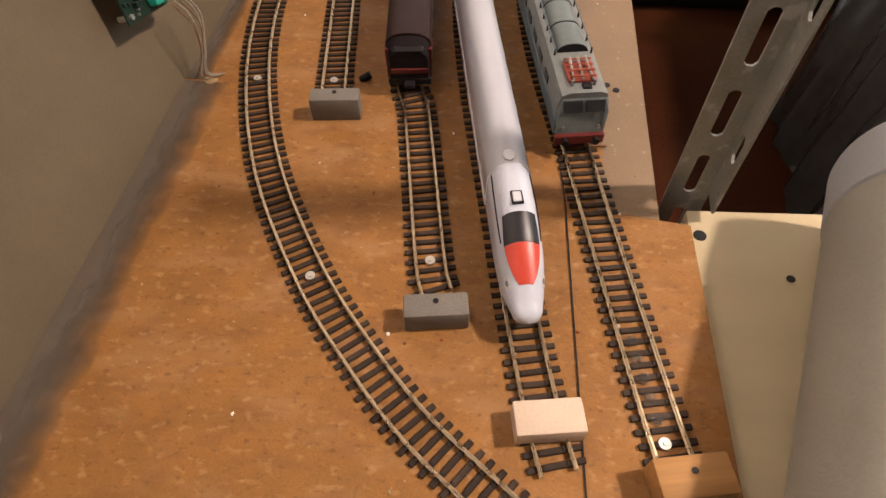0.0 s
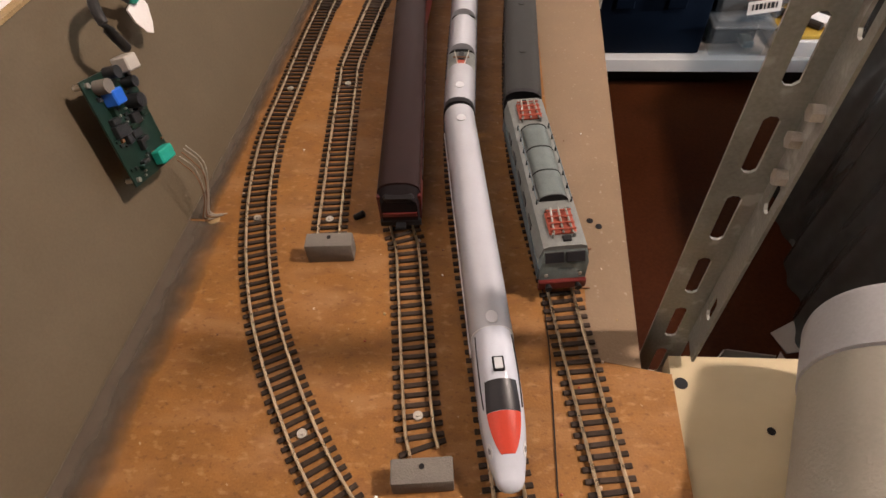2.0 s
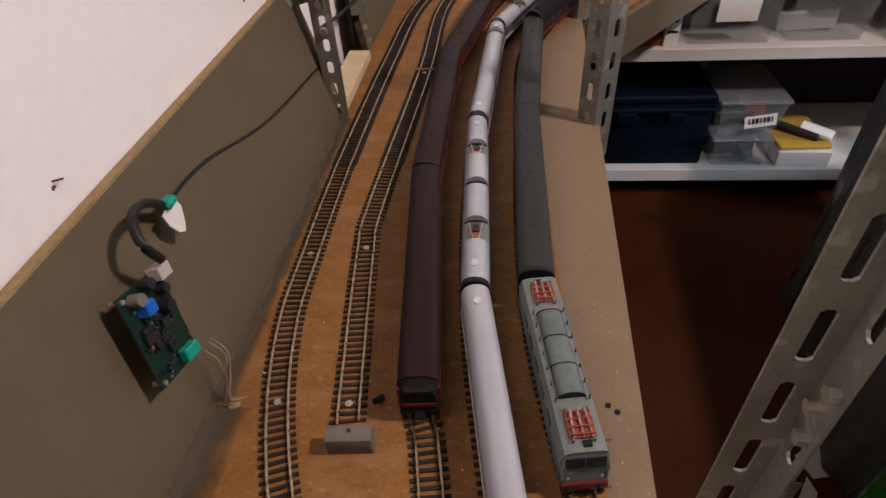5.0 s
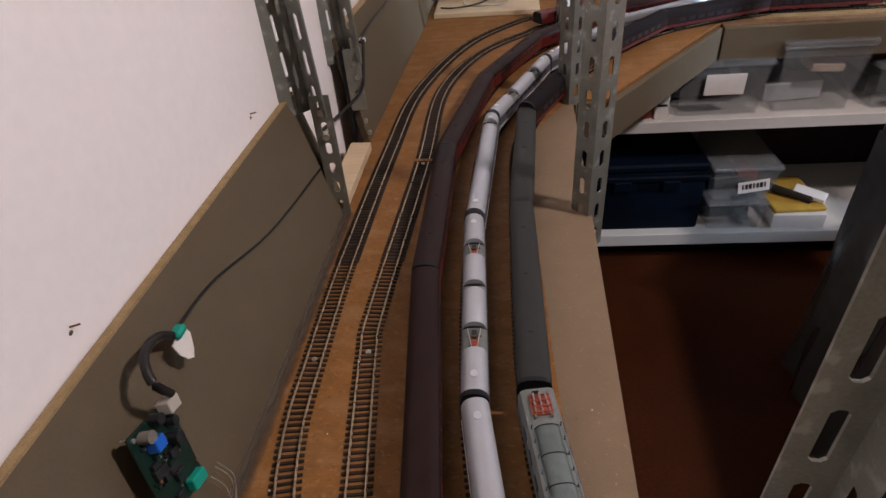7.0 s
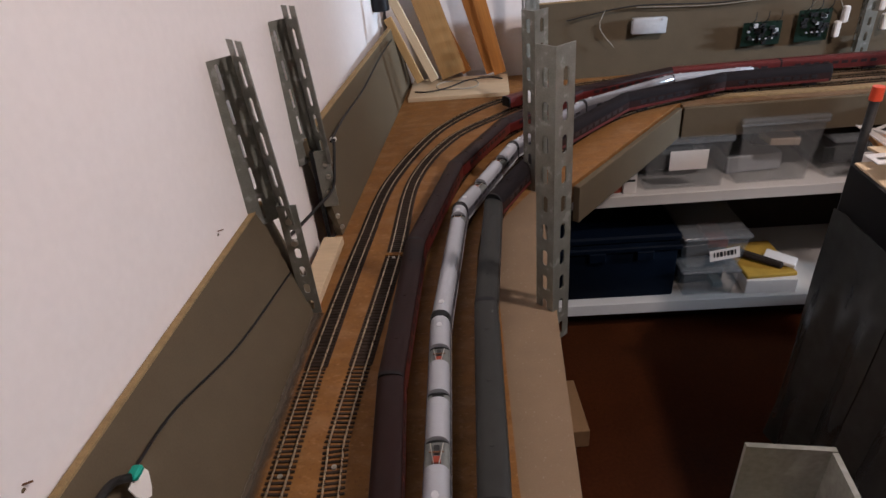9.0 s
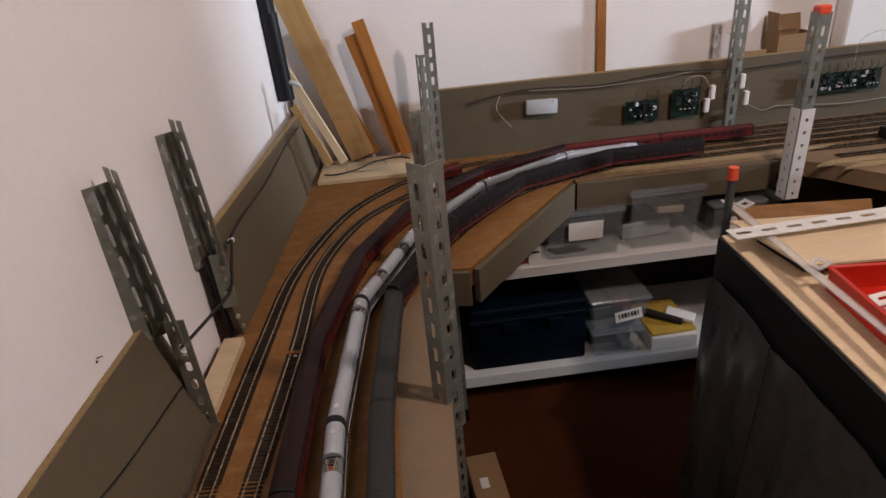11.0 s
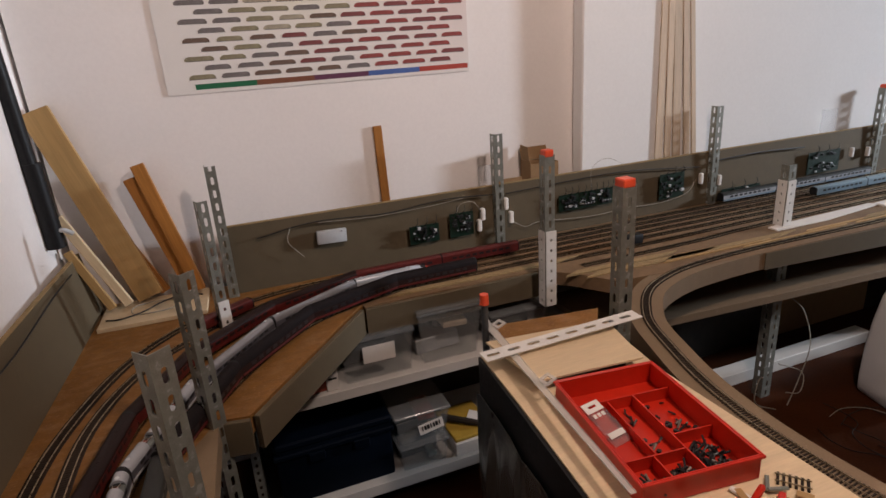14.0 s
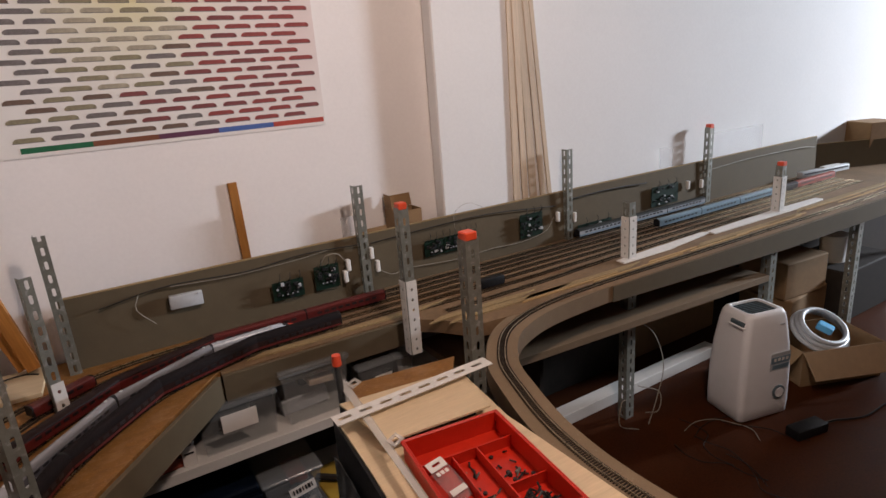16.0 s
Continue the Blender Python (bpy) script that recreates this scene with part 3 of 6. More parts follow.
# the loop board
inner, outer = [], []
n = 60
for i in range(n + 1):
    s = T6.near(1.95, 1.50) + (T6.length - T6.near(1.95, 1.50)) * i / n
    p, a = T6.at(s), T6.turn(s)
    inner.append((p.x - math.sin(a) * 0.045, p.y + math.cos(a) * 0.045))
    outer.append((p.x + math.sin(a) * 0.045, p.y - math.cos(a) * 0.045))
single("loop_board", prism((outer + inner[::-1]), -0.06, -0.0008), "strip", "narrow curved grey-beige board carrying one track", "baseboard deck", kind="structure")


# ---------------------------------------------------------------- buffer blocks and screws
def block(cx, cy, turn, size, material, label, screw=True):
    b = thing("buffer_block", label, "buffer block", pose(cx, cy, 0, 0, 0, turn), "wooden buffer blocks at the track ends")
    part("block", cbox((0, 0, size[2] / 2), size, None, 0.0012, None, 2), material, b)
    if screw:
        part("screw", cyl((0, 0.002, size[2]), (0, 0.002, size[2] + 0.0006), 0.0016), "black", b)
    return b


block(-0.079, 0.381, 4, (0.036, 0.014, 0.019), "greyblock", "small grey-painted wooden block at a siding end")
block(0.0065, 0.211, 6, (0.036, 0.015, 0.016), "greyblock", "grey-painted wooden block at a siding end")
block(0.0665, 0.152, 7, (0.035, 0.018, 0.014), "rawblock", "raw pale wooden block across the rails", False)
block(0.1310, 0.1265, 9, (0.036, 0.019, 0.018), "beech", "varnished wooden block at a track end")


def screw(x, y):
    s = thing("screw", "bright round-headed screw between sleepers", "screw", pose(x, y, 0), "screws holding the track")
    part("washer", cyl((0, 0, 0.0004), (0, 0, 0.0024), 0.0034, None, 16, 0.0031), "screw", s)
    part("head", cyl((0, 0, 0.0022), (0, 0, 0.0030), 0.0015, None, 12, 0.0011), "screw", s)


# Deck-coloured strip added where the siding underlay has a gap.
single("track_joiner", cbox((0, 0, 0.0022), (0.031, 0.008, 0.0044), None, 0.0006), "deck", "small brown wood strip across the siding rails", "track joiner", pose(-0.0795, 1.052, 0.0002, 0, 0, -5))
for x, y in ((-0.071, 0.235), (0.0, 0.25), (0.1245, 0.1455), (-0.149, 0.418), (-0.0882, 0.4185), (-0.1645, 0.604), (-0.1055, 0.614), (-0.0795, 1.044)):
    screw(x, y)


# ---------------------------------------------------------------- rolling stock
def body_mesh(length, profile, bm=None, x0=None, bevel=0.0):
    bm = bm or bmesh.new()
    x0 = -length / 2 if x0 is None else x0
    a = [bm.verts.new((x0, y, z)) for y, z in profile]
    b = [bm.verts.new((x0 + length, y, z)) for y, z in profile]
    k = len(profile)
    for i in range(k):
        bm.faces.new((a[i], a[(i + 1) % k], b[(i + 1) % k], b[i]))
    bm.faces.new(a[::-1]), bm.faces.new(b)
    return bm


def arch(half, z0, z1, top, n=8, power=2.4):
    """A rounded roof section between the eaves at z0, up to top."""
    pts = []
    for i in range(n + 1):
        t = math.pi * i / n
        c, s = math.cos(t), math.sin(t)
        pts.append((math.copysign(abs(c) ** (2 / power), c) * half, z1 + abs(s) ** (2 / power) * (top - z1)))
    return [(half, z0)] + pts + [(-half, z0)]


def span(line, a, b):
    """The pose of a vehicle standing between two distances on a line, and its length."""
    p, q = line.at(a), line.at(b)
    d = q - p
    return pose((p.x + q.x) / 2, (p.y + q.y) / 2, 0.0045, 0, 0, math.degrees(math.atan2(d.y, d.x))), d.length


def bogie(parent, x, material="black"):
    bm = cbox((0, 0, 0.0062), (0.036, 0.022, 0.006), None, 0.001)
    b = part("bogie", bm, material, parent, m=pose(x, 0, 0))
    for sx in (-0.0125, 0.0125):
        w = bmesh.new()
        for sy in (-0.0085, 0.0085):
            cyl((sx, sy - 0.0015, 0.0055), (sx, sy + 0.0015, 0.0055), 0.0055, w, 12)
        part("wheelset", w, "black", b)


def windows(parent, length, z0, z1, half, count, width, material="glassblack", margin=0.03, name="window"):
    step = (length - 2 * margin) / count
    for sy in (-1, 1):
        for i in range(count):
            x = -length / 2 + margin + step * (i + 0.5)
            part(name, cbox((x, sy * half, (z0 + z1) / 2), (width, 0.0012, z1 - z0), None, 0.0003), material, parent)


def coach(line, a, b, roof, side, label, group, stripe=None, top=0.0445, win=9, seats=False, gap=0.005):
    m, length = span(line, a, b)
    length -= gap
    c = thing("coach", label, "model coach", m, group)
    part("body", body_mesh(length, [(0.0165, 0.010), (0.0168, 0.034), (-0.0168, 0.034), (-0.0165, 0.010)]), side, c)
    part("roof", body_mesh(length - 0.001, arch(0.0168, 0.0338, 0.0342, top)), roof, c, smooth=False)
    windows(c, length, 0.0225, 0.031, 0.0167, win, (length - 0.06) / win * 0.66)
    if stripe:
        for sy in (-1, 1):
            part("stripe", cbox((0, sy * 0.0170, 0.0145), (length - 0.004, 0.0008, 0.006)), stripe, c)
    for sx in (-1, 1):
        part("gangway", body_mesh(0.005, arch(0.0166, 0.011, 0.0335, top + 0.0003), None, sx * (length / 2 + 0.0012) - 0.0025), "black", c, "black end wall and gangway")
        bogie(c, sx * (length / 2 - 0.045))
    for k in range(3):
        part("roof_vent", cyl(((k - 1) * length * 0.3, 0, top - 0.0008), ((k - 1) * length * 0.3, 0, top + 0.0006), 0.003, None, 10), roof, c)
    return c


NARROW = Matrix.Diagonal((1, 0.81, 1, 1))


def express_coach(line, a, b, label, wells=(), shell="white"):
    """White high-speed coach; wells: places along it of open roof pits with red gear in them."""
    m, length = span(line, a, b)
    length -= 0.006
    m = m @ NARROW
    c = thing("express_coach", label, "model coach", m, "white express train")
    sec = arch(0.0165, 0.010, 0.030, 0.0455, 12, 2.2)
    cuts = sorted([(x - w / 2, x + w / 2) for x, w in wells])
    x = -length / 2
    for lo, hi in cuts + [(length / 2, length / 2)]:
        if lo - x > 0.002:
            part("body_section", body_mesh(lo - x, sec, None, x), shell, c)
        x = hi
    for lo, hi in cuts:
        low = arch(0.0165, 0.010, 0.030, 0.0372, 12, 2.8)
        mid, wide = (lo + hi) / 2, hi - lo
        p = part("roof_pit", body_mesh(wide, low, None, lo), "locobody", c, "recessed grey pit in the roof")
        for k in (lo + 0.0007, hi - 0.0007):
            part("pit_edge", body_mesh(0.0012, arch(0.0163, 0.020, 0.030, 0.0395, 12, 2.6), None, k - 0.0006), "pcbdark", p)
        if wide > 0.018:
            part("roof_gear", cbox((mid - wide * 0.22, 0, 0.0392), (wide * 0.24, 0.011, 0.0030), None, 0.0006), "pantored", p, "oxide red roof gear")
            part("gear_frame", cbox((mid + wide * 0.16, 0, 0.0388), (wide * 0.34, 0.007, 0.0022), None, 0.0005), "pcbdark", p)
            for sy in (-1, 1):
                part("gear_arm", cyl((mid - wide * 0.38, sy * 0.0035, 0.0408), (mid + wide * 0.36, sy * 0.0085, 0.0400), 0.0007, None, 6), "screw", p)
            part("gear_bar", cyl((mid + wide * 0.05, -0.0095, 0.0400), (mid + wide * 0.05, 0.0095, 0.0400), 0.0008, None, 6), "wirebrown", p)
        else:
            for k in (-0.25, 0.05, 0.3):
                part("vent_bar", cbox((mid + k * wide, 0, 0.0384), (wide * 0.16, 0.016, 0.0024)), "pcbdark", p)
    for sy in (-1, 1):
        part("side_panel", cbox((0, sy * 0.0166, 0.0230), (length - 0.003, 0.0012, 0.0155), None, 0.0003), "etrside", c, "blue-grey coach side")
    windows(c, length, 0.0235, 0.0300, 0.0173, 10, 0.016, "glassblack")
    for sy in (-1, 1):
        part("skirt", cbox((0, sy * 0.0166, 0.0125), (length - 0.002, 0.0012, 0.005)), "lightgrey", c)
    for sx in (-1, 1):
        part("gangway", body_mesh(0.006, arch(0.0172, 0.011, 0.031, 0.0462, 10, 2.3), None, sx * (length / 2) - 0.003), "black", c, "black rubber gangway ring")
        bogie(c, sx * (length / 2 - 0.045))
        part("roof_disc", cyl((sx * (length / 2 - 0.022), 0, 0.0448), (sx * (length / 2 - 0.022), 0, 0.0460), 0.0045, None, 16), "lightgrey", c, "round grey roof hatch")
    return c


def express_head(line, a, b, label, nose_len=0.088):
    """End car with a long rounded nose towards b: windscreen, red hood panel and lamps."""
    m, length = span(line, a, b)
    m = m @ NARROW
    c = thing("express_locomotive", label, "model locomotive", m, "white express train")
    xr, xn = -length / 2 + 0.003, length / 2 - nose_len
    part("body", body_mesh(xn - xr, arch(0.0165, 0.010, 0.030, 0.0455, 12, 2.2), None, xr), "white", c)

    def section(u):
        half = 0.0162 * (1 - max(0, (u - 0.42) / 0.58) ** 2.6 * 0.36)
        top = 0.0462 - 0.0040 * u - 0.0195 * max(0, (u - 0.28) / 0.72) ** 1.5
        low = 0.010 + 0.003 * max(0, u - 0.8) / 0.2
        return half, low, top

    bm = bmesh.new()
    rings = []
    steps = 28
    for i in range(steps + 1):
        u = i / steps
        h, low, top = section(u)
        z1 = low + (top - low) * 0.50
        rings.append([bm.verts.new((xn + u * nose_len, y, z)) for y, z in arch(h, low, z1, top, 14, 2.1)])
    k = len(rings[0])
    for r, s in zip(rings, rings[1:]):
        for j in range(k - 1):
            bm.faces.new((r[j], r[j + 1], s[j + 1], s[j]))
        bm.faces.new((r[k - 1], r[0], s[0], s[k - 1]))
    bm.faces.new(rings[0][::-1])
    last = rings[-1]
    for q in range(1, 5):
        a = q / 4 * math.pi / 2 * 0.94
        tip = [bm.verts.new((xn + nose_len + 0.0085 * math.sin(a), v.co.y * math.cos(a), 0.0155 + (v.co.z - 0.0155) * math.cos(a))) for v in rings[-1]]
        for j in range(k):
            bm.faces.new((last[j], last[(j + 1) % k], tip[(j + 1) % k], tip[j]))
        last = tip
    bm.faces.new(last)
    nose = part("nose", bm, "nosewhite", c, smooth=True)

    def skin(u0, u1, f0, f1, material, name, label="", lift=0.0005, taper=0.0, steps=8):
        """A patch lying on the nose between two stations; f: how far round from the crown."""
        bm = bmesh.new()
        rows = []
        for i in range(steps + 1):
            u = u0 + (u1 - u0) * i / steps
            h, low, top = section(u)
            z1 = low + (top - low) * 0.50
            w0 = f0 + (f1 - f0) * (i / steps)
            if taper:
                w0 *= max(0.12, math.sqrt(max(0.0, 1 - (i / steps) ** 2 * taper)))
            row = []
            for j in range(9):
                t = math.pi / 2 + (j / 4 - 1) * w0
                cs, sn = math.cos(t), math.sin(t)
                y = math.copysign(abs(cs) ** (2 / 2.1), cs) * (h + lift)
                z = z1 + abs(sn) ** (2 / 2.1) * (top + lift - z1)
                row.append(bm.verts.new((xn + u * nose_len, y, z)))
            rows.append(row)
        for r, s in zip(rows, rows[1:]):
            for j in range(8):
                bm.faces.new((r[j], r[j + 1], s[j + 1], s[j]))
        r = bmesh.ops.extrude_face_region(bm, geom=bm.faces[:])
        bmesh.ops.translate(bm, vec=(0, 0, -0.0012), verts=[g for g in r["geom"] if isinstance(g, bmesh.types.BMVert)])
        part(name, bm, material, nose, label, smooth=False)

    skin(0.42, 0.625, 0.72, 0.82, "glassblack", "windscreen", "large black windscreen")
    skin(0.629, 0.89, 0.80, 0.76, "red", "hood_panel", "bright red tapering hood panel", 0.0005, 0.80)
    for sy in (-1, 1):
        line_pts = []
        for i in range(14):
            u = 0.03 + 0.56 * i / 13
            h, low, top = section(u)
            z1 = low + (top - low) * 0.5
            t = math.pi / 2 - sy * (0.98 + 0.06 * math.sin(i / 13 * math.pi))
            line_pts.append(Vector((xn + u * nose_len, math.copysign(abs(math.cos(t)) ** 0.95, math.cos(t)) * (h + 0.0003), z1 + abs(math.sin(t)) ** 0.95 * (top + 0.0003 - z1))))
        part("seam", sweep(line_pts, [(-0.0004, -0.0003), (0.0004, -0.0003), (0.0004, 0.0004), (-0.0004, 0.0004)]), "black", nose)
        for u0, u1, mm, nm in ((0.80, 0.90, "lightgrey", "headlamp"), (0.83, 0.87, "silver", "headlamp_lens")):
            bl = bmesh.new()
            rim = []
            for q in range(12):
                w = 2 * math.pi * q / 12
                u = (u0 + u1) / 2 + (u1 - u0) / 2 * math.cos(w)
                h, low, top = section(u)
                z1 = low + (top - low) * 0.5
                t = math.pi / 2 - sy * (1.10 + (0.22 if nm == "headlamp" else 0.11) * math.sin(w))
                lift = 0.0003 if nm == "headlamp" else 0.0006
                rim.append(bl.verts.new((xn + u * nose_len, math.copysign(abs(math.cos(t)) ** 0.95, math.cos(t)) * (h + lift), z1 + abs(math.sin(t)) ** 0.95 * (top + lift - z1))))
            f = bl.faces.new(rim)
            ex = bmesh.ops.extrude_face_region(bl, geom=[f])
            bmesh.ops.translate(bl, vec=(0, -sy * 0.0008, -0.0006), verts=[g for g in ex["geom"] if isinstance(g, bmesh.types.BMVert)])
            part(nm, bl, mm, nose, "grey almond headlamp" if nm == "headlamp" else "")
    h, low, top = section(0.31)
    part("roof_horn_recess", cbox((xn + nose_len * 0.31, 0, top - 0.0003), (0.010, 0.0085, 0.0016), None, 0.0007), "black", nose)
    part("horn_cover", cbox((xn + nose_len * 0.31, 0, top + 0.0004), (0.0075, 0.0062, 0.0012), None, 0.0006), "lightgrey", nose)
    part("roof_seam", body_mesh(0.0008, arch(0.0166, 0.011, 0.030, 0.0458, 12, 2.2), None, xn - 0.0005), "lightgrey", c)
    part("roof_disc", cyl((xn - 0.007, 0, 0.0450), (xn - 0.007, 0, 0.0460), 0.0045, None, 16), "lightgrey", c, "round grey roof hatch")
    part("roof_disc", cyl((xr + 0.02, 0, 0.0450), (xr + 0.02, 0, 0.0460), 0.0045, None, 16), "lightgrey", c, "round grey roof hatch")
    for sy in (-1, 1):
        part("skirt", cbox(((xr + xn) / 2, sy * 0.0166, 0.0125), (xn - xr, 0.0012, 0.005)), "lightgrey", c)
    for k in (-0.004, 0.003):
        part("badge_bar", cbox((xn + nose_len * 0.955 + 0.0, k * 0.4, 0.0282 - 0.0004), (0.005, 0.0011, 0.0005), None, 0, pose(0, 0, 0, 0, 8, 0)), "black", nose)
    bogie(c, xr + 0.045), bogie(c, xn + 0.01)
    return c


def at4(x, y):
    return T4.near(x, y)


cuts4 = [at4(0.0560, 0.207), at4(0.015, 0.517), at4(0.011, 0.822), at4(0.038, 1.138), at4(0.155, 1.414), at4(0.352, 1.662), at4(0.62, 1.817), at4(0.893, 1.835)]
express_head(T4, cuts4[1], cuts4[0], "white express power car with black windscreen and red hood", 0.080)
express_coach(T4, cuts4[1], cuts4[2], "white express coach with two open roof pits", ((-0.075, 0.035), (0.075, 0.030), (0.005, 0.012)))
express_coach(T4, cuts4[2], cuts4[3], "white express coach with plain roof", ((0.118, 0.02),))
express_coach(T4, cuts4[3], cuts4[4], "white express coach with roof pits", ((-0.06, 0.03), (0.06, 0.03)))
# The curve coaches take the darker copy: their dimmer light is in the colour.
express_coach(T4, cuts4[4], cuts4[5], "white express coach on the curve", (), "silver")
express_coach(T4, cuts4[5], cuts4[6], "white express coach on the curve", (), "silver")
express_head(T4, cuts4[6], cuts4[7], "white express power car at the far end of its train")


def loco_grey(line, a, b):
    m, length = span(line, a, b)
    c = thing("electric_locomotive", "weathered grey-green electric locomotive with red pantographs", "model locomotive", m)
    sec = [(0.0168, 0.012), (0.0172, 0.032), (0.0150, 0.0405), (0.0105, 0.0425), (-0.0105, 0.0425), (-0.0150, 0.0405), (-0.0172, 0.032), (-0.0168, 0.012)]
    part("body", body_mesh(length - 0.010, sec), "locobody", c, "weathered pale grey body")
    part("lower_band", body_mesh(length - 0.006, [(0.0174, 0.010), (0.0176, 0.0215), (-0.0176, 0.0215), (-0.0174, 0.010)]), "locoblue", c, "blue-grey lower body")
    part("roof_cover", body_mesh(length * 0.46, arch(0.0104, 0.0405, 0.0412, 0.0482, 10, 2.3)), "locogreen", c, "raised grey-green roof cover")
    for k in range(4):
        x = (k / 3 - 0.5) * length * 0.46
        part("cover_seam", body_mesh(0.0009, arch(0.0108, 0.0405, 0.0412, 0.0487, 10, 2.3), None, x - 0.0005), "black", c)
    for sy in (-1, 1):
        part("roof_rail", tube([(-length * 0.25, sy * 0.0125, 0.0455), (0, sy * 0.0127, 0.0460), (length * 0.25, sy * 0.0125, 0.0455)], 0.0004), "locoblue", c)
        for k in range(7):
            x = (k / 6 - 0.5) * length * 0.48
            part("roof_stud", cyl((x, sy * 0.0126, 0.042), (x, sy * 0.0126, 0.0462), 0.0007, None, 6), "black", c)
    for sx in (-1, 1):
        end = sx * length / 2
        cab = bmesh.new()
        prof = [(0.0170, 0.012), (0.0172, 0.030), (0.0150, 0.0395), (-0.0150, 0.0395), (-0.0172, 0.030), (-0.0170, 0.012)]
        n0 = [cab.verts.new((end - sx * 0.006, y, z)) for y, z in prof]
        n1 = [cab.verts.new((end - sx * (0.0 if z < 0.031 else 0.0045), y * 0.96, z - (0.0 if z < 0.031 else 0.002))) for y, z in prof]
        for j in range(6):
            cab.faces.new((n0[j], n0[(j + 1) % 6], n1[(j + 1) % 6], n1[j]))
        cab.faces.new(n0[::-1]), cab.faces.new(n1)
        cb = part("cab_front", cab, "locogreen", c)
        for sy in (-1, 1):
            part("windscreen", cbox((0, 0, 0), (0.0016, 0.0132, 0.0078), None, 0.0004, pose(end - sx * 0.0021, sy * 0.0073, 0.0338, 0, -33 * sx, 0)), "glassblack", cb, "dark cab windscreen")
        part("buffer_beam", cbox((end + sx * 0.001, 0, 0.0085), (0.004, 0.034, 0.008), None, 0.0006), "maroon", c, "dark red buffer beam")
        for sy in (-1, 1):
            part("buffer", cyl((end + sx * 0.002, sy * 0.0105, 0.0095), (end + sx * 0.007, sy * 0.0105, 0.0095), 0.0016, None, 10, 0.0026), "black", c)
        # folded pantograph
        px = sx * (length * 0.36)
        p = part("pantograph", cbox((px, 0, 0.0438), (0.021, 0.0190, 0.0022), None, 0.0006), "pantored", c, "oxide red folded pantograph")
        for sy in (-0.0065, 0, 0.0065):
            part("pantograph_arm", cyl((px - 0.011, sy, 0.0455), (px + 0.011, sy * 0.8, 0.0478), 0.0008, None, 6), "zinc", p)
        for k in (-0.009, -0.003, 0.003, 0.009):
            part("contact_bar", cyl((px + k, -0.0088, 0.0472), (px + k, 0.0088, 0.0472), 0.0007, None, 6), "pantored", p)
        for kx in (-0.0125, 0.0125):
            for sy in (-0.0075, 0.0075):
                part("insulator", cyl((px + kx, sy, 0.042), (px + kx, sy, 0.0465), 0.0010, None, 8), "locobody", p)
        part("roof_box", cbox((sx * (length * 0.44), 0.002 * sx, 0.0432), (0.005, 0.006, 0.002), None, 0.0004), "black", c)
        for sy in (-1, 1):
            part("lamp", cyl((end - sx * 0.001, sy * 0.012, 0.0175), (end + sx * 0.0008, sy * 0.012, 0.0175), 0.0014, None, 8), "screw", c)
        bogie(c, sx * length * 0.30)
    windows(c, length, 0.026, 0.032, 0.0172, 5, 0.012)
    return c


g5 = [T5.near(0.0955, 0.349), T5.near(0.071, 0.533), T5.near(0.075, 0.848), T5.near(0.100, 1.151), T5.near(0.245, 1.435), T5.near(0.457, 1.665), T5.near(0.74, 1.772), T5.near(1.016, 1.780)]
loco_grey(T5, g5[0], g5[1] - 0.004)
coach(T5, g5[1], g5[2], "roofmid", "roofmid", "plain grey coach with rounded grey roof", "grey coach train")
coach(T5, g5[2], g5[3], "roofmid", "roofmid", "plain grey coach with rounded grey roof", "grey coach train")
coach(T5, g5[3], g5[4], "darkroof", "purple", "dark grey coach with dark red lower band", "grey coach train", "maroon", 0.053)
for i in range(4, 7):
    coach(T5, g5[i], g5[i + 1], "darkroof", "purple", "purple-grey coach with dark red lower band", "grey coach train", "maroon", 0.053)

m3 = [T3.near(-0.0268, 0.405), T3.near(-0.046, 0.708), T3.near(-0.036, 1.027), T3.near(0.029, 1.333), T3.near(0.143, 1.57), T3.near(0.36, 1.772), T3.near(0.64, 1.882), T3.near(0.94, 1.892), T3.near(1.235, 1.886)]


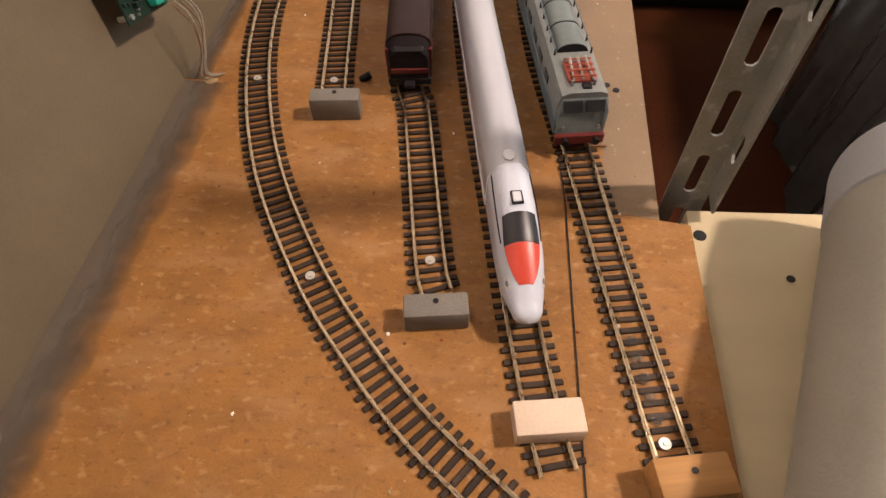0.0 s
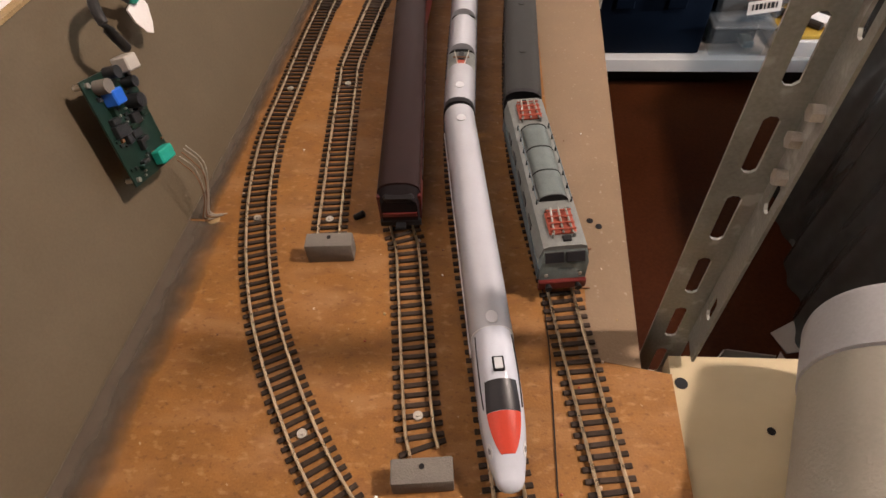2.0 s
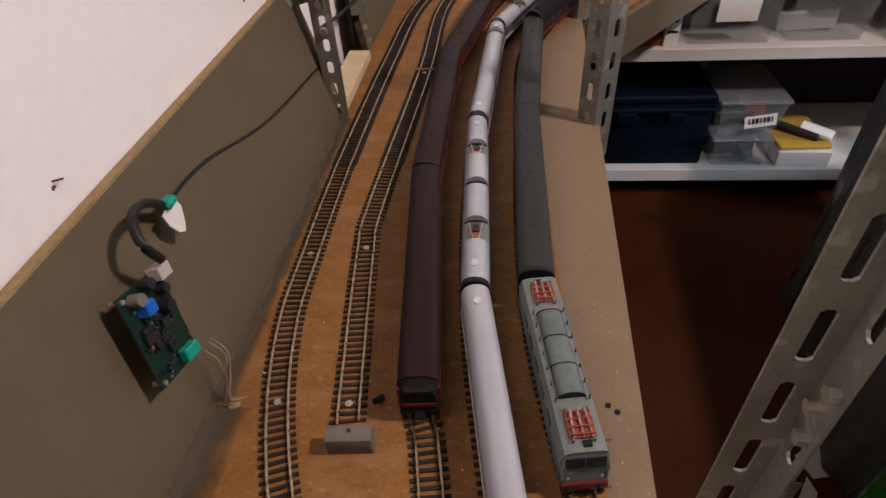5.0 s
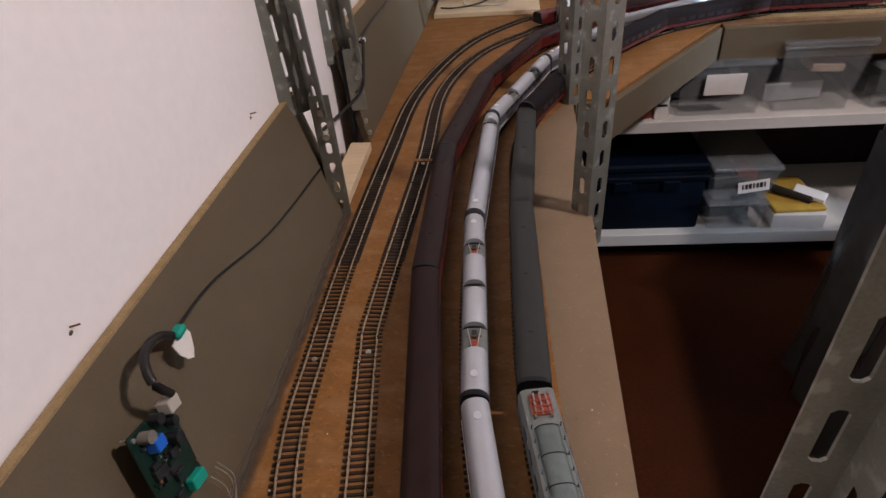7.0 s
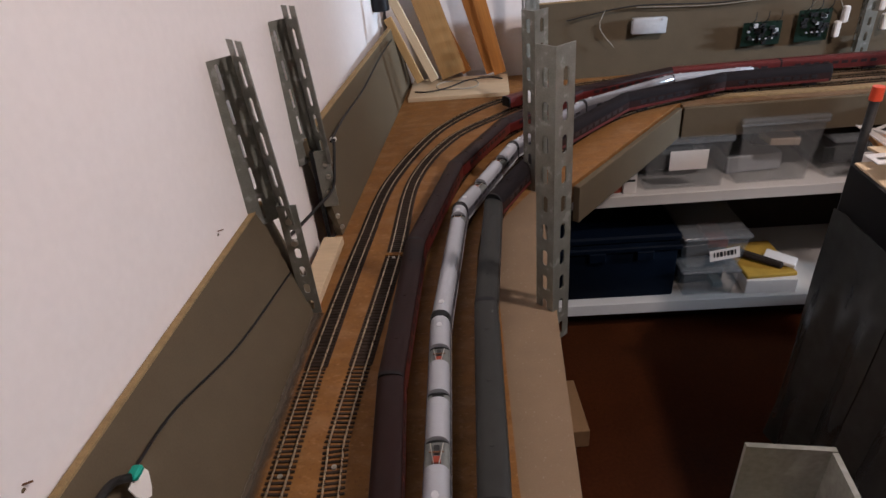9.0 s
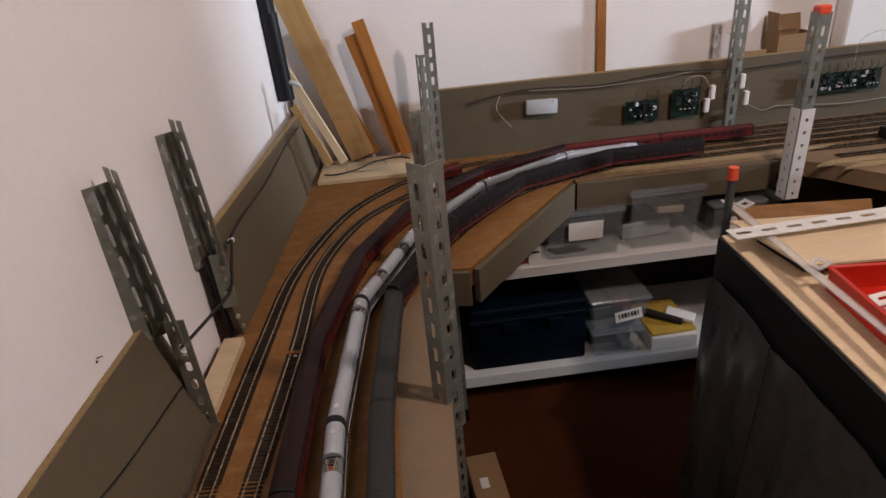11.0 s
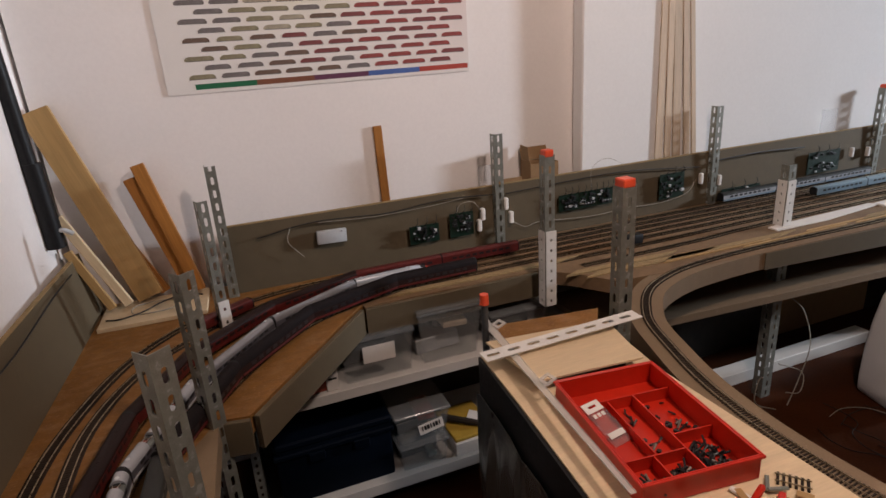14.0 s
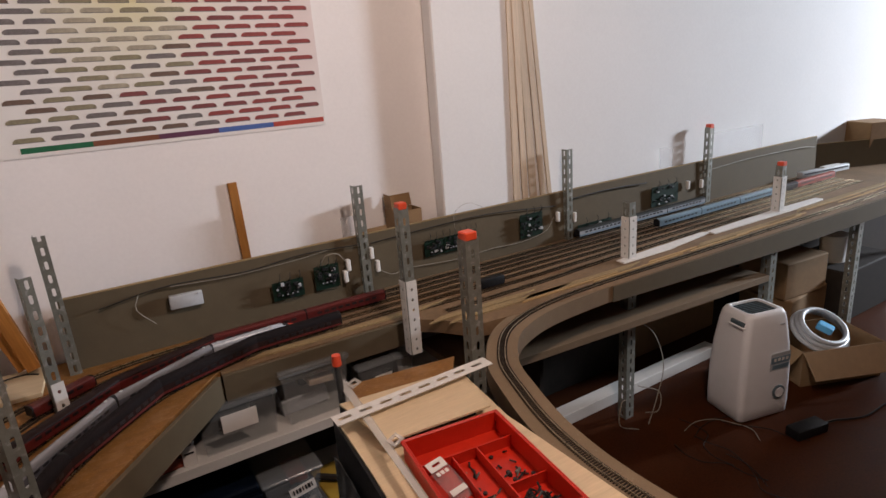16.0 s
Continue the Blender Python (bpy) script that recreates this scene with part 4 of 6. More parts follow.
def maroon_head(line, a, b):
    m, length = span(line, a, b)
    c = thing("railcar", "maroon railcar with dark grey roof and cab", "model railcar", m, "maroon train")
    part("body", body_mesh(length - 0.008, [(0.0165, 0.009), (0.0170, 0.033), (-0.0170, 0.033), (-0.0165, 0.009)], None, -length / 2 + 0.004), "maroon", c)
    part("roof", body_mesh(length - 0.012, arch(0.0168, 0.0328, 0.0335, 0.0440), None, -length / 2 + 0.008), "roofgrey", c)
    cab = bmesh.new()
    prof0, prof1 = arch(0.0168, 0.009, 0.0335, 0.0438), arch(0.0140, 0.009, 0.026, 0.0345)
    r0 = [cab.verts.new((-length / 2 + 0.010, y, z)) for y, z in prof0]
    r1 = [cab.verts.new((-length / 2 + 0.000, y, z)) for y, z in prof1]
    for j in range(len(r0)):
        k = (j + 1) % len(r0)
        cab.faces.new((r0[j], r0[k], r1[k], r1[j]))
    cab.faces.new(r1)
    f = part("cab_front", cab, "darkroof", c, "black rounded cab front")
    part("windscreen", cbox((-length / 2 + 0.0035, 0, 0.0325), (0.007, 0.024, 0.008), None, 0.002), "glassblack", f, "black cab window")
    part("front_band", cbox((-length / 2 - 0.0005, 0, 0.018), (0.0015, 0.027, 0.004), None, 0.0004), "maroon", f, "dark red band under the cab")
    part("coupler", cbox((-length / 2 - 0.003, 0, 0.008), (0.007, 0.008, 0.003), None, 0.0006), "black", c)
    part("buffer_beam", cbox((-length / 2 + 0.0015, 0, 0.008), (0.004, 0.032, 0.006), None, 0.0006), "black", c)
    windows(c, length, 0.022, 0.030, 0.0169, 9, 0.02)
    part("gangway", cbox((length / 2 - 0.002, 0, 0.024), (0.004, 0.018, 0.028), None, 0.001), "black", c)
    bogie(c, -length / 2 + 0.05), bogie(c, length / 2 - 0.05)


maroon_head(T3, m3[0], m3[1])
for i in range(1, 8):
    coach(T3, m3[i], m3[i + 1], "roofgrey" if i < 6 else "maroon", "maroon", "maroon coach with dark roof", "maroon train", None, 0.044)

# ---------------------------------------------------------------- posts
for x, y, z0 in ((-0.2105, 0.920, 0.160), (-0.2035, 1.152, 0.150)):
    angle_post("slotted_post", x, y, z0, 0.387, -138, "galvanised slotted steel post bolted to the backboard", width=0.043, pitch=0.046, slot=0.032, wide=0.011, notch=True, slit=0.0045, lean=(1.5, 1.6))
angle_post("slotted_post", 0.172, 0.872, -0.06, 0.376, 40, "galvanised slotted steel post at the deck edge", width=0.032)
angle_post("slotted_post", 0.190, 1.262, FLOOR, 0.345, 40, "galvanised slotted steel post standing through the deck corner", width=0.032)
near = thing("slotted_post", "galvanised slotted steel post beside the deck end", "steel post", pose(0.1815, 0.3160, FLOOR, 0, 0, -7), "slotted steel posts")
part("flange", slotted(1.088, 0.027, 0.050, 0.034, 0.0075, m=pose(-0.0135, 0, 0)), "zinc", near)
part("flange", slotted(0.376, 0.020, 0.094, 0.020, 0.008, m=pose(0.0, -0.0105, 0.712, 0, 0, 90)), "zinc", near, "plain side flange in shade")
for x, y, z in ((-0.010, -0.013, 0.868), (-0.006, -0.008, 0.886), (-0.004, -0.014, 0.905)):
    part("bolt", cyl((0.0, y, z), (-0.007, y, z), 0.0042, None, 6), "screw", near, "bright hexagon bolt")
angle_post("slotted_post", 0.250, 1.985, 0.0, 0.410, 0, "tall slotted steel post at the backboard end", width=0.030, notch=True, pitch=0.040)
short = angle_post("slotted_post", 0.222, 1.752, 0.0, 0.372, 20, "shorter slotted steel post with a white foot", width=0.026)
part("white_foot", slotted(0.085, 0.030, 0.040, 0.010, 0.008, m=pose(0.015, -0.003, 0.0)), "whitesteel", short, "white-painted foot of the post")
for x, z in ((1.205, 0.412), (2.215, 0.412), (3.215, 0.40)):
    angle_post("slotted_post", x, 1.992, 0.0, z, 0, "slotted steel post behind the yard" + (" with a dark red cap" if x > 3 else ""), width=0.032, cap=x > 3)
# splice strips and plates under the wall posts, with bolts
s1 = thing("splice_strip", "narrow dark slotted steel strip bolted under the wall post", "steel strip", pose(-0.1905, 0.899, 0.001, 0, 0, 3), "slotted steel posts")
part("strip", slotted(0.186, 0.027, 0.031, 0.017, 0.0085), "zinc", s1)
part("return_flange", box((-0.0145, 0.002, 0.0), (-0.0127, 0.020, 0.186)), "zinc", s1)
for z in (0.128, 0.163):
    part("bolt", cyl((0.0, 0.0, z), (0.0, -0.006, z), 0.0052, None, 6), "screw", s1, "bright hexagon bolt")
part("foot_screw", cyl((-0.016, -0.006, 0.005), (-0.016, -0.011, 0.005), 0.0055, None, 14, 0.003), "screw", s1, "bright round screw at the foot")
s2 = thing("splice_plate", "galvanised plate bolted between post and corner backboard", "steel plate", pose(-0.193, 1.128, 0.001, 0, 0, 8), "slotted steel posts")
part("dark_edge", box((-0.019, 0.0, 0.0), (-0.0125, 0.022, 0.170)), "black", s2, "black edge strip")
part("plate", box((-0.0122, 0.0, 0.065), (0.014, 0.0022, 0.172), None, 0.0006), "zinc", s2)
for x, z in ((0.001, 0.095), (0.006, 0.124), (0.004, 0.148), (0.008, 0.045), (0.012, 0.022)):
    part("bolt", cyl((x, 0.001, z), (x, -0.0045, z), 0.0042, None, 6), "screw", s2, "bright hexagon bolt")


# pale wood spacer at the wall between the two posts
single("wood_spacer", box((-0.008, -0.10, 0.0005), (0.028, 0.10, 0.016), None, 0.001), "ply", "pale pine batten lying on the deck by the wall", "wood batten", pose(-0.208, 1.005, 0, 0, 0, -2))

# ---------------------------------------------------------------- circuit board on the west backboard
LEAN_A = math.degrees(math.atan2(0.042, 0.187))


def on_west(y, z, off=0.0):
    """A point on the face of the leaning west backboard."""
    return Vector((-0.207 + (y + 0.45) * 0.01328 - z * 0.2246 + off, y, z))


pcb_c = on_west(0.414, 0.105, 0.006)
pcb = thing("circuit_board", "green circuit board with dark components screwed to the backboard", "circuit board",
            Matrix.Translation(pcb_c) @ pose(0, 0, 0, 0, -LEAN_A, 0) @ pose(0, 0, 0, -16, 0, 0) @ Matrix.Scale(0.86, 4))
part("board", cbox((0, 0, -0.005), (0.0016, 0.058, 0.088)), "pcb", pcb)
for y, z, r, h, mm in ((-0.015, 0.030, 0.0058, 0.012, "greyblock"), (0.002, 0.036, 0.005, 0.012, "pcbdark"), (0.010, 0.010, 0.006, 0.014, "pcbdark"), (0.016, 0.024, 0.0045, 0.012, "pcbdark"), (-0.004, 0.018, 0.004, 0.010, "pcbdark")):
    part("capacitor", cyl((0.001, y, z), (h, y, z), r, None, 14), mm, pcb)
part("blue_trimmer", cbox((0.007, -0.010, 0.020), (0.012, 0.013, 0.012), None, 0.001), "blue", pcb, "bright blue component")
part("white_socket", cbox((0.008, 0.020, 0.038), (0.014, 0.016, 0.012), None, 0.001), "card", pcb, "white plug socket")
part("terminal_block", cbox((0.006, 0.013, -0.039), (0.009, 0.020, 0.012), None, 0.0012), "teal", pcb, "teal screw terminal block")
for i in range(16):
    rr = random.Random(i)
    part("chip", cbox((0.003, rr.uniform(-0.024, 0.024), rr.uniform(-0.044, 0.012)), (0.005, rr.uniform(0.003, 0.012), rr.uniform(0.003, 0.010)), None, 0.0005), "pcbdark" if i % 4 else "pcb", pcb)
for i in range(44):
    rr = random.Random(500 + i)
    part("solder_component", cbox((0.0016, rr.uniform(-0.026, 0.026), rr.uniform(-0.046, 0.034)), (0.0022, rr.uniform(0.0012, 0.004), rr.uniform(0.001, 0.0035))), rr.choice(["pcbdark", "pcbdark", "screw", "wirebrown", "pcb"]), pcb)
for y in (-0.026, 0.026):
    for z in (-0.046, 0.046):
        part("standoff", cyl((-0.010, y * 0.92, z * 0.86 - 0.005), (0.003, y * 0.92, z * 0.86 - 0.005), 0.0022, None, 8), "screw", pcb)

c0, c1 = on_west(0.441, 0.143, 0.020), on_west(0.495, 0.150, 0.004)
single("sleeved_cable", tube([c0, on_west(0.432, 0.166, 0.024), on_west(0.448, 0.176, 0.016), on_west(0.475, 0.168, 0.008), c1], 0.0036, None, 0.006, 8), "cable", "thick black sleeved cable arching to the circuit board", "cable", smooth=True)
single("wall_cable", tube([c1, on_west(0.515, 0.142, -0.006), on_west(0.588, 0.131, -0.010), on_west(0.715, 0.100, -0.0065), on_west(0.896, 0.079, -0.001)], 0.0016, None, 0.01, 6), "cable", "thin dark cable drooping along the backboard", "cable", smooth=True)
bm = bmesh.new()
tag_pts = [on_west(y, z, 0.004) for y, z in ((0.484, 0.148), (0.506, 0.151), (0.508, 0.140), (0.501, 0.129), (0.495, 0.124), (0.489, 0.128), (0.484, 0.138))]
f0 = [bm.verts.new(p) for p in tag_pts]
f1 = [bm.verts.new(p + Vector((0.0012, 0, 0.0003))) for p in tag_pts]
bm.faces.new(f0), bm.faces.new(f1[::-1])
for i in range(len(tag_pts)):
    j = (i + 1) % len(tag_pts)
    bm.faces.new((f0[i], f0[j], f1[j], f1[i]))
single("paper_tag", bm, "paper", "white torn paper tag hanging from the cable", "paper tag")
single("cable_tie", cbox(tuple(on_west(0.497, 0.152, 0.006)), (0.010, 0.014, 0.007), None, 0.002), "teal", "small green cable clip on the backboard", "cable clip")
for k, (mm, dy, dz) in enumerate((("wirebrown", 0.0, 0), ("wirewhite", 0.004, 0.004), ("wirebrown", 0.009, -0.003), ("wirewhite", 0.013, 0.002), ("wirewhite", 0.017, 0.0))):
    a = on_west(0.418 + dy, 0.064, 0.016)
    single("thin_wire", tube([a, on_west(0.417 + dy, 0.048 + dz, 0.022), on_west(0.416 + dy * 0.6, 0.026, 0.016), Vector((-0.192 + k * 0.001, 0.412 + dy * 0.4, 0.006)), Vector((-0.188 + 0.003 * k, 0.414 + 0.002 * k, 0.0022))], 0.0005, None, 0.004, 5),
           mm, "thin loose wire drooping from the terminal block", "wire", group="thin wires under the circuit board")
single("glue_blob", cyl((-0.187, 0.416, 0.0), (-0.187, 0.416, 0.0014), 0.006, None, 16, 0.003), "edge", "dried pale glue where wires enter the deck", "glue blob")
for y, z in ((0.445, 0.203), (0.800, 0.203)):
    single("wall_chip", cyl((left_wall_x(y) - 0.001, y, z), (left_wall_x(y) + 0.0012, y + 0.001, z + 0.001), 0.0022, None, 7, 0.001), "taupe", "chipped plaster round an old nail", "plaster chip", group="wall chips")
    single("wall_nail", cyl((left_wall_x(y), y + 0.002, z + 0.004), (left_wall_x(y) + 0.007, y + 0.004, z + 0.005), 0.0008, None, 8), "wirebrown", "bent rusty nail in the wall", "nail", group="wall chips")
single("hanging_cable", tube([(-0.183, 1.20, 0.165), (-0.178, 1.15, 0.140), (-0.180, 1.115, 0.108), (-0.200, 1.06, 0.098), (-0.213, 0.98, 0.105), (-0.212, 0.93, 0.120)], 0.0028, None, 0.01, 6), "cable", "black cable sagging between the wall posts", "cable", smooth=True)
single("corner_cable", tube([(-0.187, 1.19, 0.165), (-0.182, 1.30, 0.170), (-0.172, 1.50, 0.165), (-0.158, 1.75, 0.178), (-0.150, 1.95, 0.175)], 0.0022, None, 0.02, 6), "cable", "black cable along the corner backboard", "cable", smooth=True)
single("corner_clip", cbox((-0.186, 1.205, 0.163), (0.012, 0.012, 0.008), None, 0.002), "paper", "white plastic cable clip on the backboard", "cable clip")

# nails, holes and marks on the deck
for x, y, dx in ((0.101, 0.354, 0.016), (0.118, 0.392, 0.004)):
    single("nail", cyl((x, y, 0.002), (x + dx, y + 0.001, 0.0018), 0.0008, None, 8), "wirebrown", "small rusty nail lying on the deck", "nail", group="nails on the deck")
for x, y in ((0.1245, 0.424), (0.131, 0.418)):
    single("screw_hole", cyl((x, y, -0.0005), (x, y, 0.0006), 0.0026, None, 12), "black", "dark screw hole in the painted strip", "screw hole", group="screw holes")
single("lamp_stub", cyl((-0.068, 0.422, 0.0), (-0.060, 0.424, 0.004), 0.0028, None, 10), "black", "tiny black signal foot beside the siding", "signal foot")
single("deck_seam", prism([(0.0795, -0.45), (0.0803, -0.45), (0.0855, 0.30), (0.0720, 0.62), (0.0712, 0.62), (0.0847, 0.30)], 0.0004, 0.0009), "black", "dark saw cut along the deck", "saw cut", kind="structure")
single("bare_patch", prism([(0.101, 0.335), (0.113, 0.336), (0.116, 0.418), (0.103, 0.420)], 0.0003, 0.0009), "deck", "bare unpainted patch on the strip", "paint edge", kind="structure")
for i in range(46):
    r = random.Random(100 + i)
    x, y = r.uniform(-0.17, 0.14), r.uniform(0.10, 0.60)
    h = r.uniform(0.0004, 0.0010)
    single("deck_crumb", cyl((x, y, 0.0002), (x + r.uniform(-1, 1) * h, y, h), r.uniform(0.0006, 0.0018), None, 6, 0.0004), r.choice(["edge", "paper", "rawblock", "wirebrown", "pantored"]), "tiny crumb of paint or sawdust on the deck", "crumb", group="crumbs on the deck")
for k in range(5):
    y = 0.158 + k * 0.011
    single("glue_drop", cyl((0.1225 - k * 0.0018, y, 0.0016), (0.1225 - k * 0.0018, y, 0.0030), 0.0035, None, 10, 0.0018), "clear", "clear dried glue drop between the rails", "glue drop", group="glue drops")

# ---------------------------------------------------------------- beside the deck end
single("pale_side_board", prism([(0.1515, -0.40), (0.43, -0.40), (0.43, 0.296), (0.252, 0.3055), (0.190, 0.3045), (0.166, 0.3045), (0.1645, 0.2865), (0.159, 0.13)], -0.024, -0.006), "sideboard", "pale smooth board fixed beside the deck end", "board", kind="structure")
for x, y, r in ((0.1706, 0.2838, 0.0042), (0.2189, 0.2531, 0.0026)):
    single("board_hole", cyl((x, y, -0.0062), (x, y, -0.0055), r, None, 14), "black", "drilled hole in the pale board", "drilled hole", group="drilled holes")
pipe = thing("plastic_pipe", "thick off-white plastic pipe with a collar lying on the board", "pipe", pose(0.286, 0.283, 0.0506, 0, 0, -22.7))


def turned(stations, seg=72):
    """A body of revolution along y from (y, radius) pairs, closed at both ends."""
    bm = bmesh.new()
    rings = [[bm.verts.new((r * math.cos(2 * math.pi * k / seg), y, r * math.sin(2 * math.pi * k / seg))) for k in range(seg)] for y, r in stations]
    for a, b in zip(rings, rings[1:]):
        for k in range(seg):
            bm.faces.new((a[k], a[(k + 1) % seg], b[(k + 1) % seg], b[k]))
    bm.faces.new(rings[0]), bm.faces.new(rings[-1][::-1])
    return bm


part("tube", turned([(-0.42, 0.0545), (-0.0445, 0.0545)]), "drumbody", pipe, smooth=True)
part("collar", turned([(-0.044, 0.0535), (-0.043, 0.0556), (-0.006, 0.0556), (-0.002, 0.0545), (0.0, 0.051), (0.0, 0.040), (-0.020, 0.040)]), "drumlid", pipe, "smooth grey-white end collar", True)
single("floor_paper", prism([(0.641, 0.792), (0.658, 0.743), (0.735, 0.759), (0.701, 0.826)], FLOOR + 0.0005, FLOOR + 0.0035), "card", "white card sheet lying on the floor", "card sheet", group="cards on the floor")
single("floor_paper", prism([(0.645, 0.745), (0.588, 0.665), (0.621, 0.664), (0.652, 0.712)], FLOOR + 0.0040, FLOOR + 0.0065), "card", "white card sheet lying on the floor", "card sheet", group="cards on the floor")
carton = thing("floor_carton", "opened white carton with two standing sides on the floor", "carton", pose(0, 0, FLOOR), "cards on the floor")
part("base", prism([(0.474, 0.670), (0.490, 0.647), (0.553, 0.633), (0.606, 0.704), (0.513, 0.715)], 0.0005, 0.0036), "card", carton)
for (x0, y0), (x1, y1) in (((0.474, 0.670), (0.513, 0.715)), ((0.515, 0.715), (0.606, 0.704))):
    d = math.hypot(x1 - x0, y1 - y0)
    part("side", box((0, 0, 0), (d, 0.0025, 0.050), None, 0.0006), "card", carton, m=pose(x0, y0, 0.0038, 0, 0, math.degrees(math.atan2(y1 - y0, x1 - x0))))
bottle = thing("green_bottle", "dull green plastic bottle standing on the floor", "bottle", pose(0.605, 0.555, FLOOR))
bmt = cyl((0, 0, 0), (0, 0, 0.42), 0.045, None, 24)
cyl((0, 0, 0.42), (0, 0, 0.47), 0.045, bmt, 24, 0.016)
GREEN = mat("green_plastic", (0.008, 0.11, 0.008), 0.3, 0, 0.1, 30, 500, 0.02)
part("body", bmt, GREEN, bottle)
part("cap", cyl((0, 0, 0.47), (0, 0, 0.49), 0.016, None, 16), GREEN, bottle)

# ---------------------------------------------------------------- corner of the room
single("pale_corner_board", prism([(-0.118, 1.905), (0.182, 1.895), (0.19, 2.09), (-0.112, 2.095)], 0.001, 0.013, None, 0.001), "ply", "pale raw board lying in the corner", "board")
ring = [(0.065 * math.cos(a) + 0.03, 2.0 + 0.05 * math.sin(a), 0.0150 + 0.002 * math.sin(3 * a)) for a in [k * 0.42 for k in range(16)]]
single("wire_coil", tube(ring, 0.0016, None, 0.01, 6), "wirewhite", "loose loop of pale wire on the corner board", "wire coil")
single("wire_coil", tube([(-0.10, 1.96, 0.015), (-0.06, 1.94, 0.018), (0.0, 1.97, 0.017), (0.06, 2.03, 0.018), (0.13, 2.05, 0.017), (0.17, 2.03, 0.015)], 0.0022, None, 0.01, 6), "cable", "dark wire lying on the corner board", "wire")


def plank(foot, top, w, t, material, label, roll=0.0):
    a, b = Vector(foot), Vector(top)
    d = b - a
    x = d.normalized()
    y = Vector((0, 1, 0)).cross(x).normalized()
    z = x.cross(y)
    r = Matrix((x, y, z)).transposed().to_4x4()
    return single("plank", box((0, -w / 2, -t / 2), (d.length, w / 2, t / 2), None, 0.0012), material, label, "plank", Matrix.Translation(a) @ r @ pose(0, 0, 0, roll, 0, 0), "planks leaning in the corner")


plank((0.020, 2.060, 0.030), (-0.165, 2.105, 0.62), 0.078, 0.018, "pine", "wide pale pine plank leaning in the corner")
plank((-0.040, 2.030, 0.028), (-0.170, 2.060, 0.32), 0.026, 0.016, "ply", "thin pale lath leaning in the corner")
plank((0.142, 2.062, 0.030), (0.034, 2.098, 0.400), 0.040, 0.022, "oak", "orange-brown batten leaning in the corner")
plank((0.165, 2.040, 0.030), (0.062, 2.085, 0.440), 0.038, 0.022, "oak", "orange-brown batten leaning in the corner")
plank((0.062, 2.085, 0.030), (-0.09, 2.112, 0.36), 0.030, 0.016, "oak", "dark batten standing behind the others")
plank((-0.085, 2.020, 0.028), (-0.165, 2.035, 0.22), 0.024, 0.014, "pine", "short pale lath leaning in the corner")
pole = thing("crank_pole", "black hanging pole with grey bracket by the wall", "pole", pose(-0.178, 1.99, 0.27))
part("rod", cyl((0.0, 0, 0.02), (-0.022, 0, 0.95), 0.021, None, 14), "black", pole)
part("grip", cyl((0.004, 0, -0.02), (0.0, 0, 0.22), 0.025, None, 16), "black", pole)
part("hook", tube([(0.0, 0, 0.02), (0.03, -0.01, 0.03), (0.055, -0.01, 0.015)], 0.007, None, 0.008, 8), "lightgrey", pole, "grey bent end piece")
part("bracket", cbox((-0.012, 0, 0.235), (0.045, 0.02, 0.012), None, 0.003), "lightgrey", pole, "grey wall bracket")
part("rail", box((-0.034, -0.012, 0.03), (-0.022, 0.012, 0.235), None, 0.001), "lightgrey", pole)

# ---------------------------------------------------------------- north wall: poster, sticks, wiring
PW0, PW1, PZ0, PZ1 = 0.228, 1.180, 0.632, 1.30
poster = thing("wall_poster", "white wall poster with coloured rows of small trains", "poster", pose(0, 2.1255, 0))
part("sheet", box((PW0 - 0.042, 0, PZ0 - 0.006), (PW1, 0.003, PZ1)), "poster", poster)
inks = [mat("ink_%s" % n, c, 0.7, 0, 0.35, 60, 500, 0.0) for n, c in
        (("grey", (0.17, 0.15, 0.145)), ("brown", (0.15, 0.10, 0.075)), ("olive", (0.25, 0.22, 0.14)), ("maroon", (0.20, 0.06, 0.06)), ("crimson", (0.27, 0.06, 0.055)), ("pale", (0.36, 0.32, 0.24)))]
strips = [mat("strip_%s" % n, c, 0.7, 0, 0.15, 80, 700, 0.0) for n, c in
          (("green", (0.02, 0.13, 0.06)), ("rust", (0.20, 0.075, 0.04)), ("violet", (0.12, 0.04, 0.08)), ("blue", (0.07, 0.13, 0.36)), ("red", (0.40, 0.06, 0.04)))]
COLS = 9
cell_w = (PW1 - PW0 - 0.075) / COLS
bars = {}
for i in range(6):
    for k in range(3):
        bm = bmesh.new()
        w = cell_w * (0.84, 0.78, 0.87)[k] / 2
        out = [(-w, -0.0055), (w, -0.0055), (w, 0.0005), (w - 0.004, 0.0050), (w - 0.010, 0.0072), (-w + 0.012, 0.0072), (-w + 0.004, 0.0040), (-w, -0.0005)]
        a = [bm.verts.new((x, -0.0008, z)) for x, z in out]
        b = [bm.verts.new((x, 0.0, z)) for x, z in out]
        bm.faces.new(a), bm.faces.new(b[::-1])
        for q in range(8):
            bm.faces.new((a[q], a[(q + 1) % 8], b[(q + 1) % 8], b[q]))
        bars[i, k] = mesh_of("printed_train", bm, inks[i])
under = mesh_of("print_line", box((-cell_w * 0.40, -0.0010, -0.0072), (cell_w * 0.41, 0, -0.0052)), inks[0])
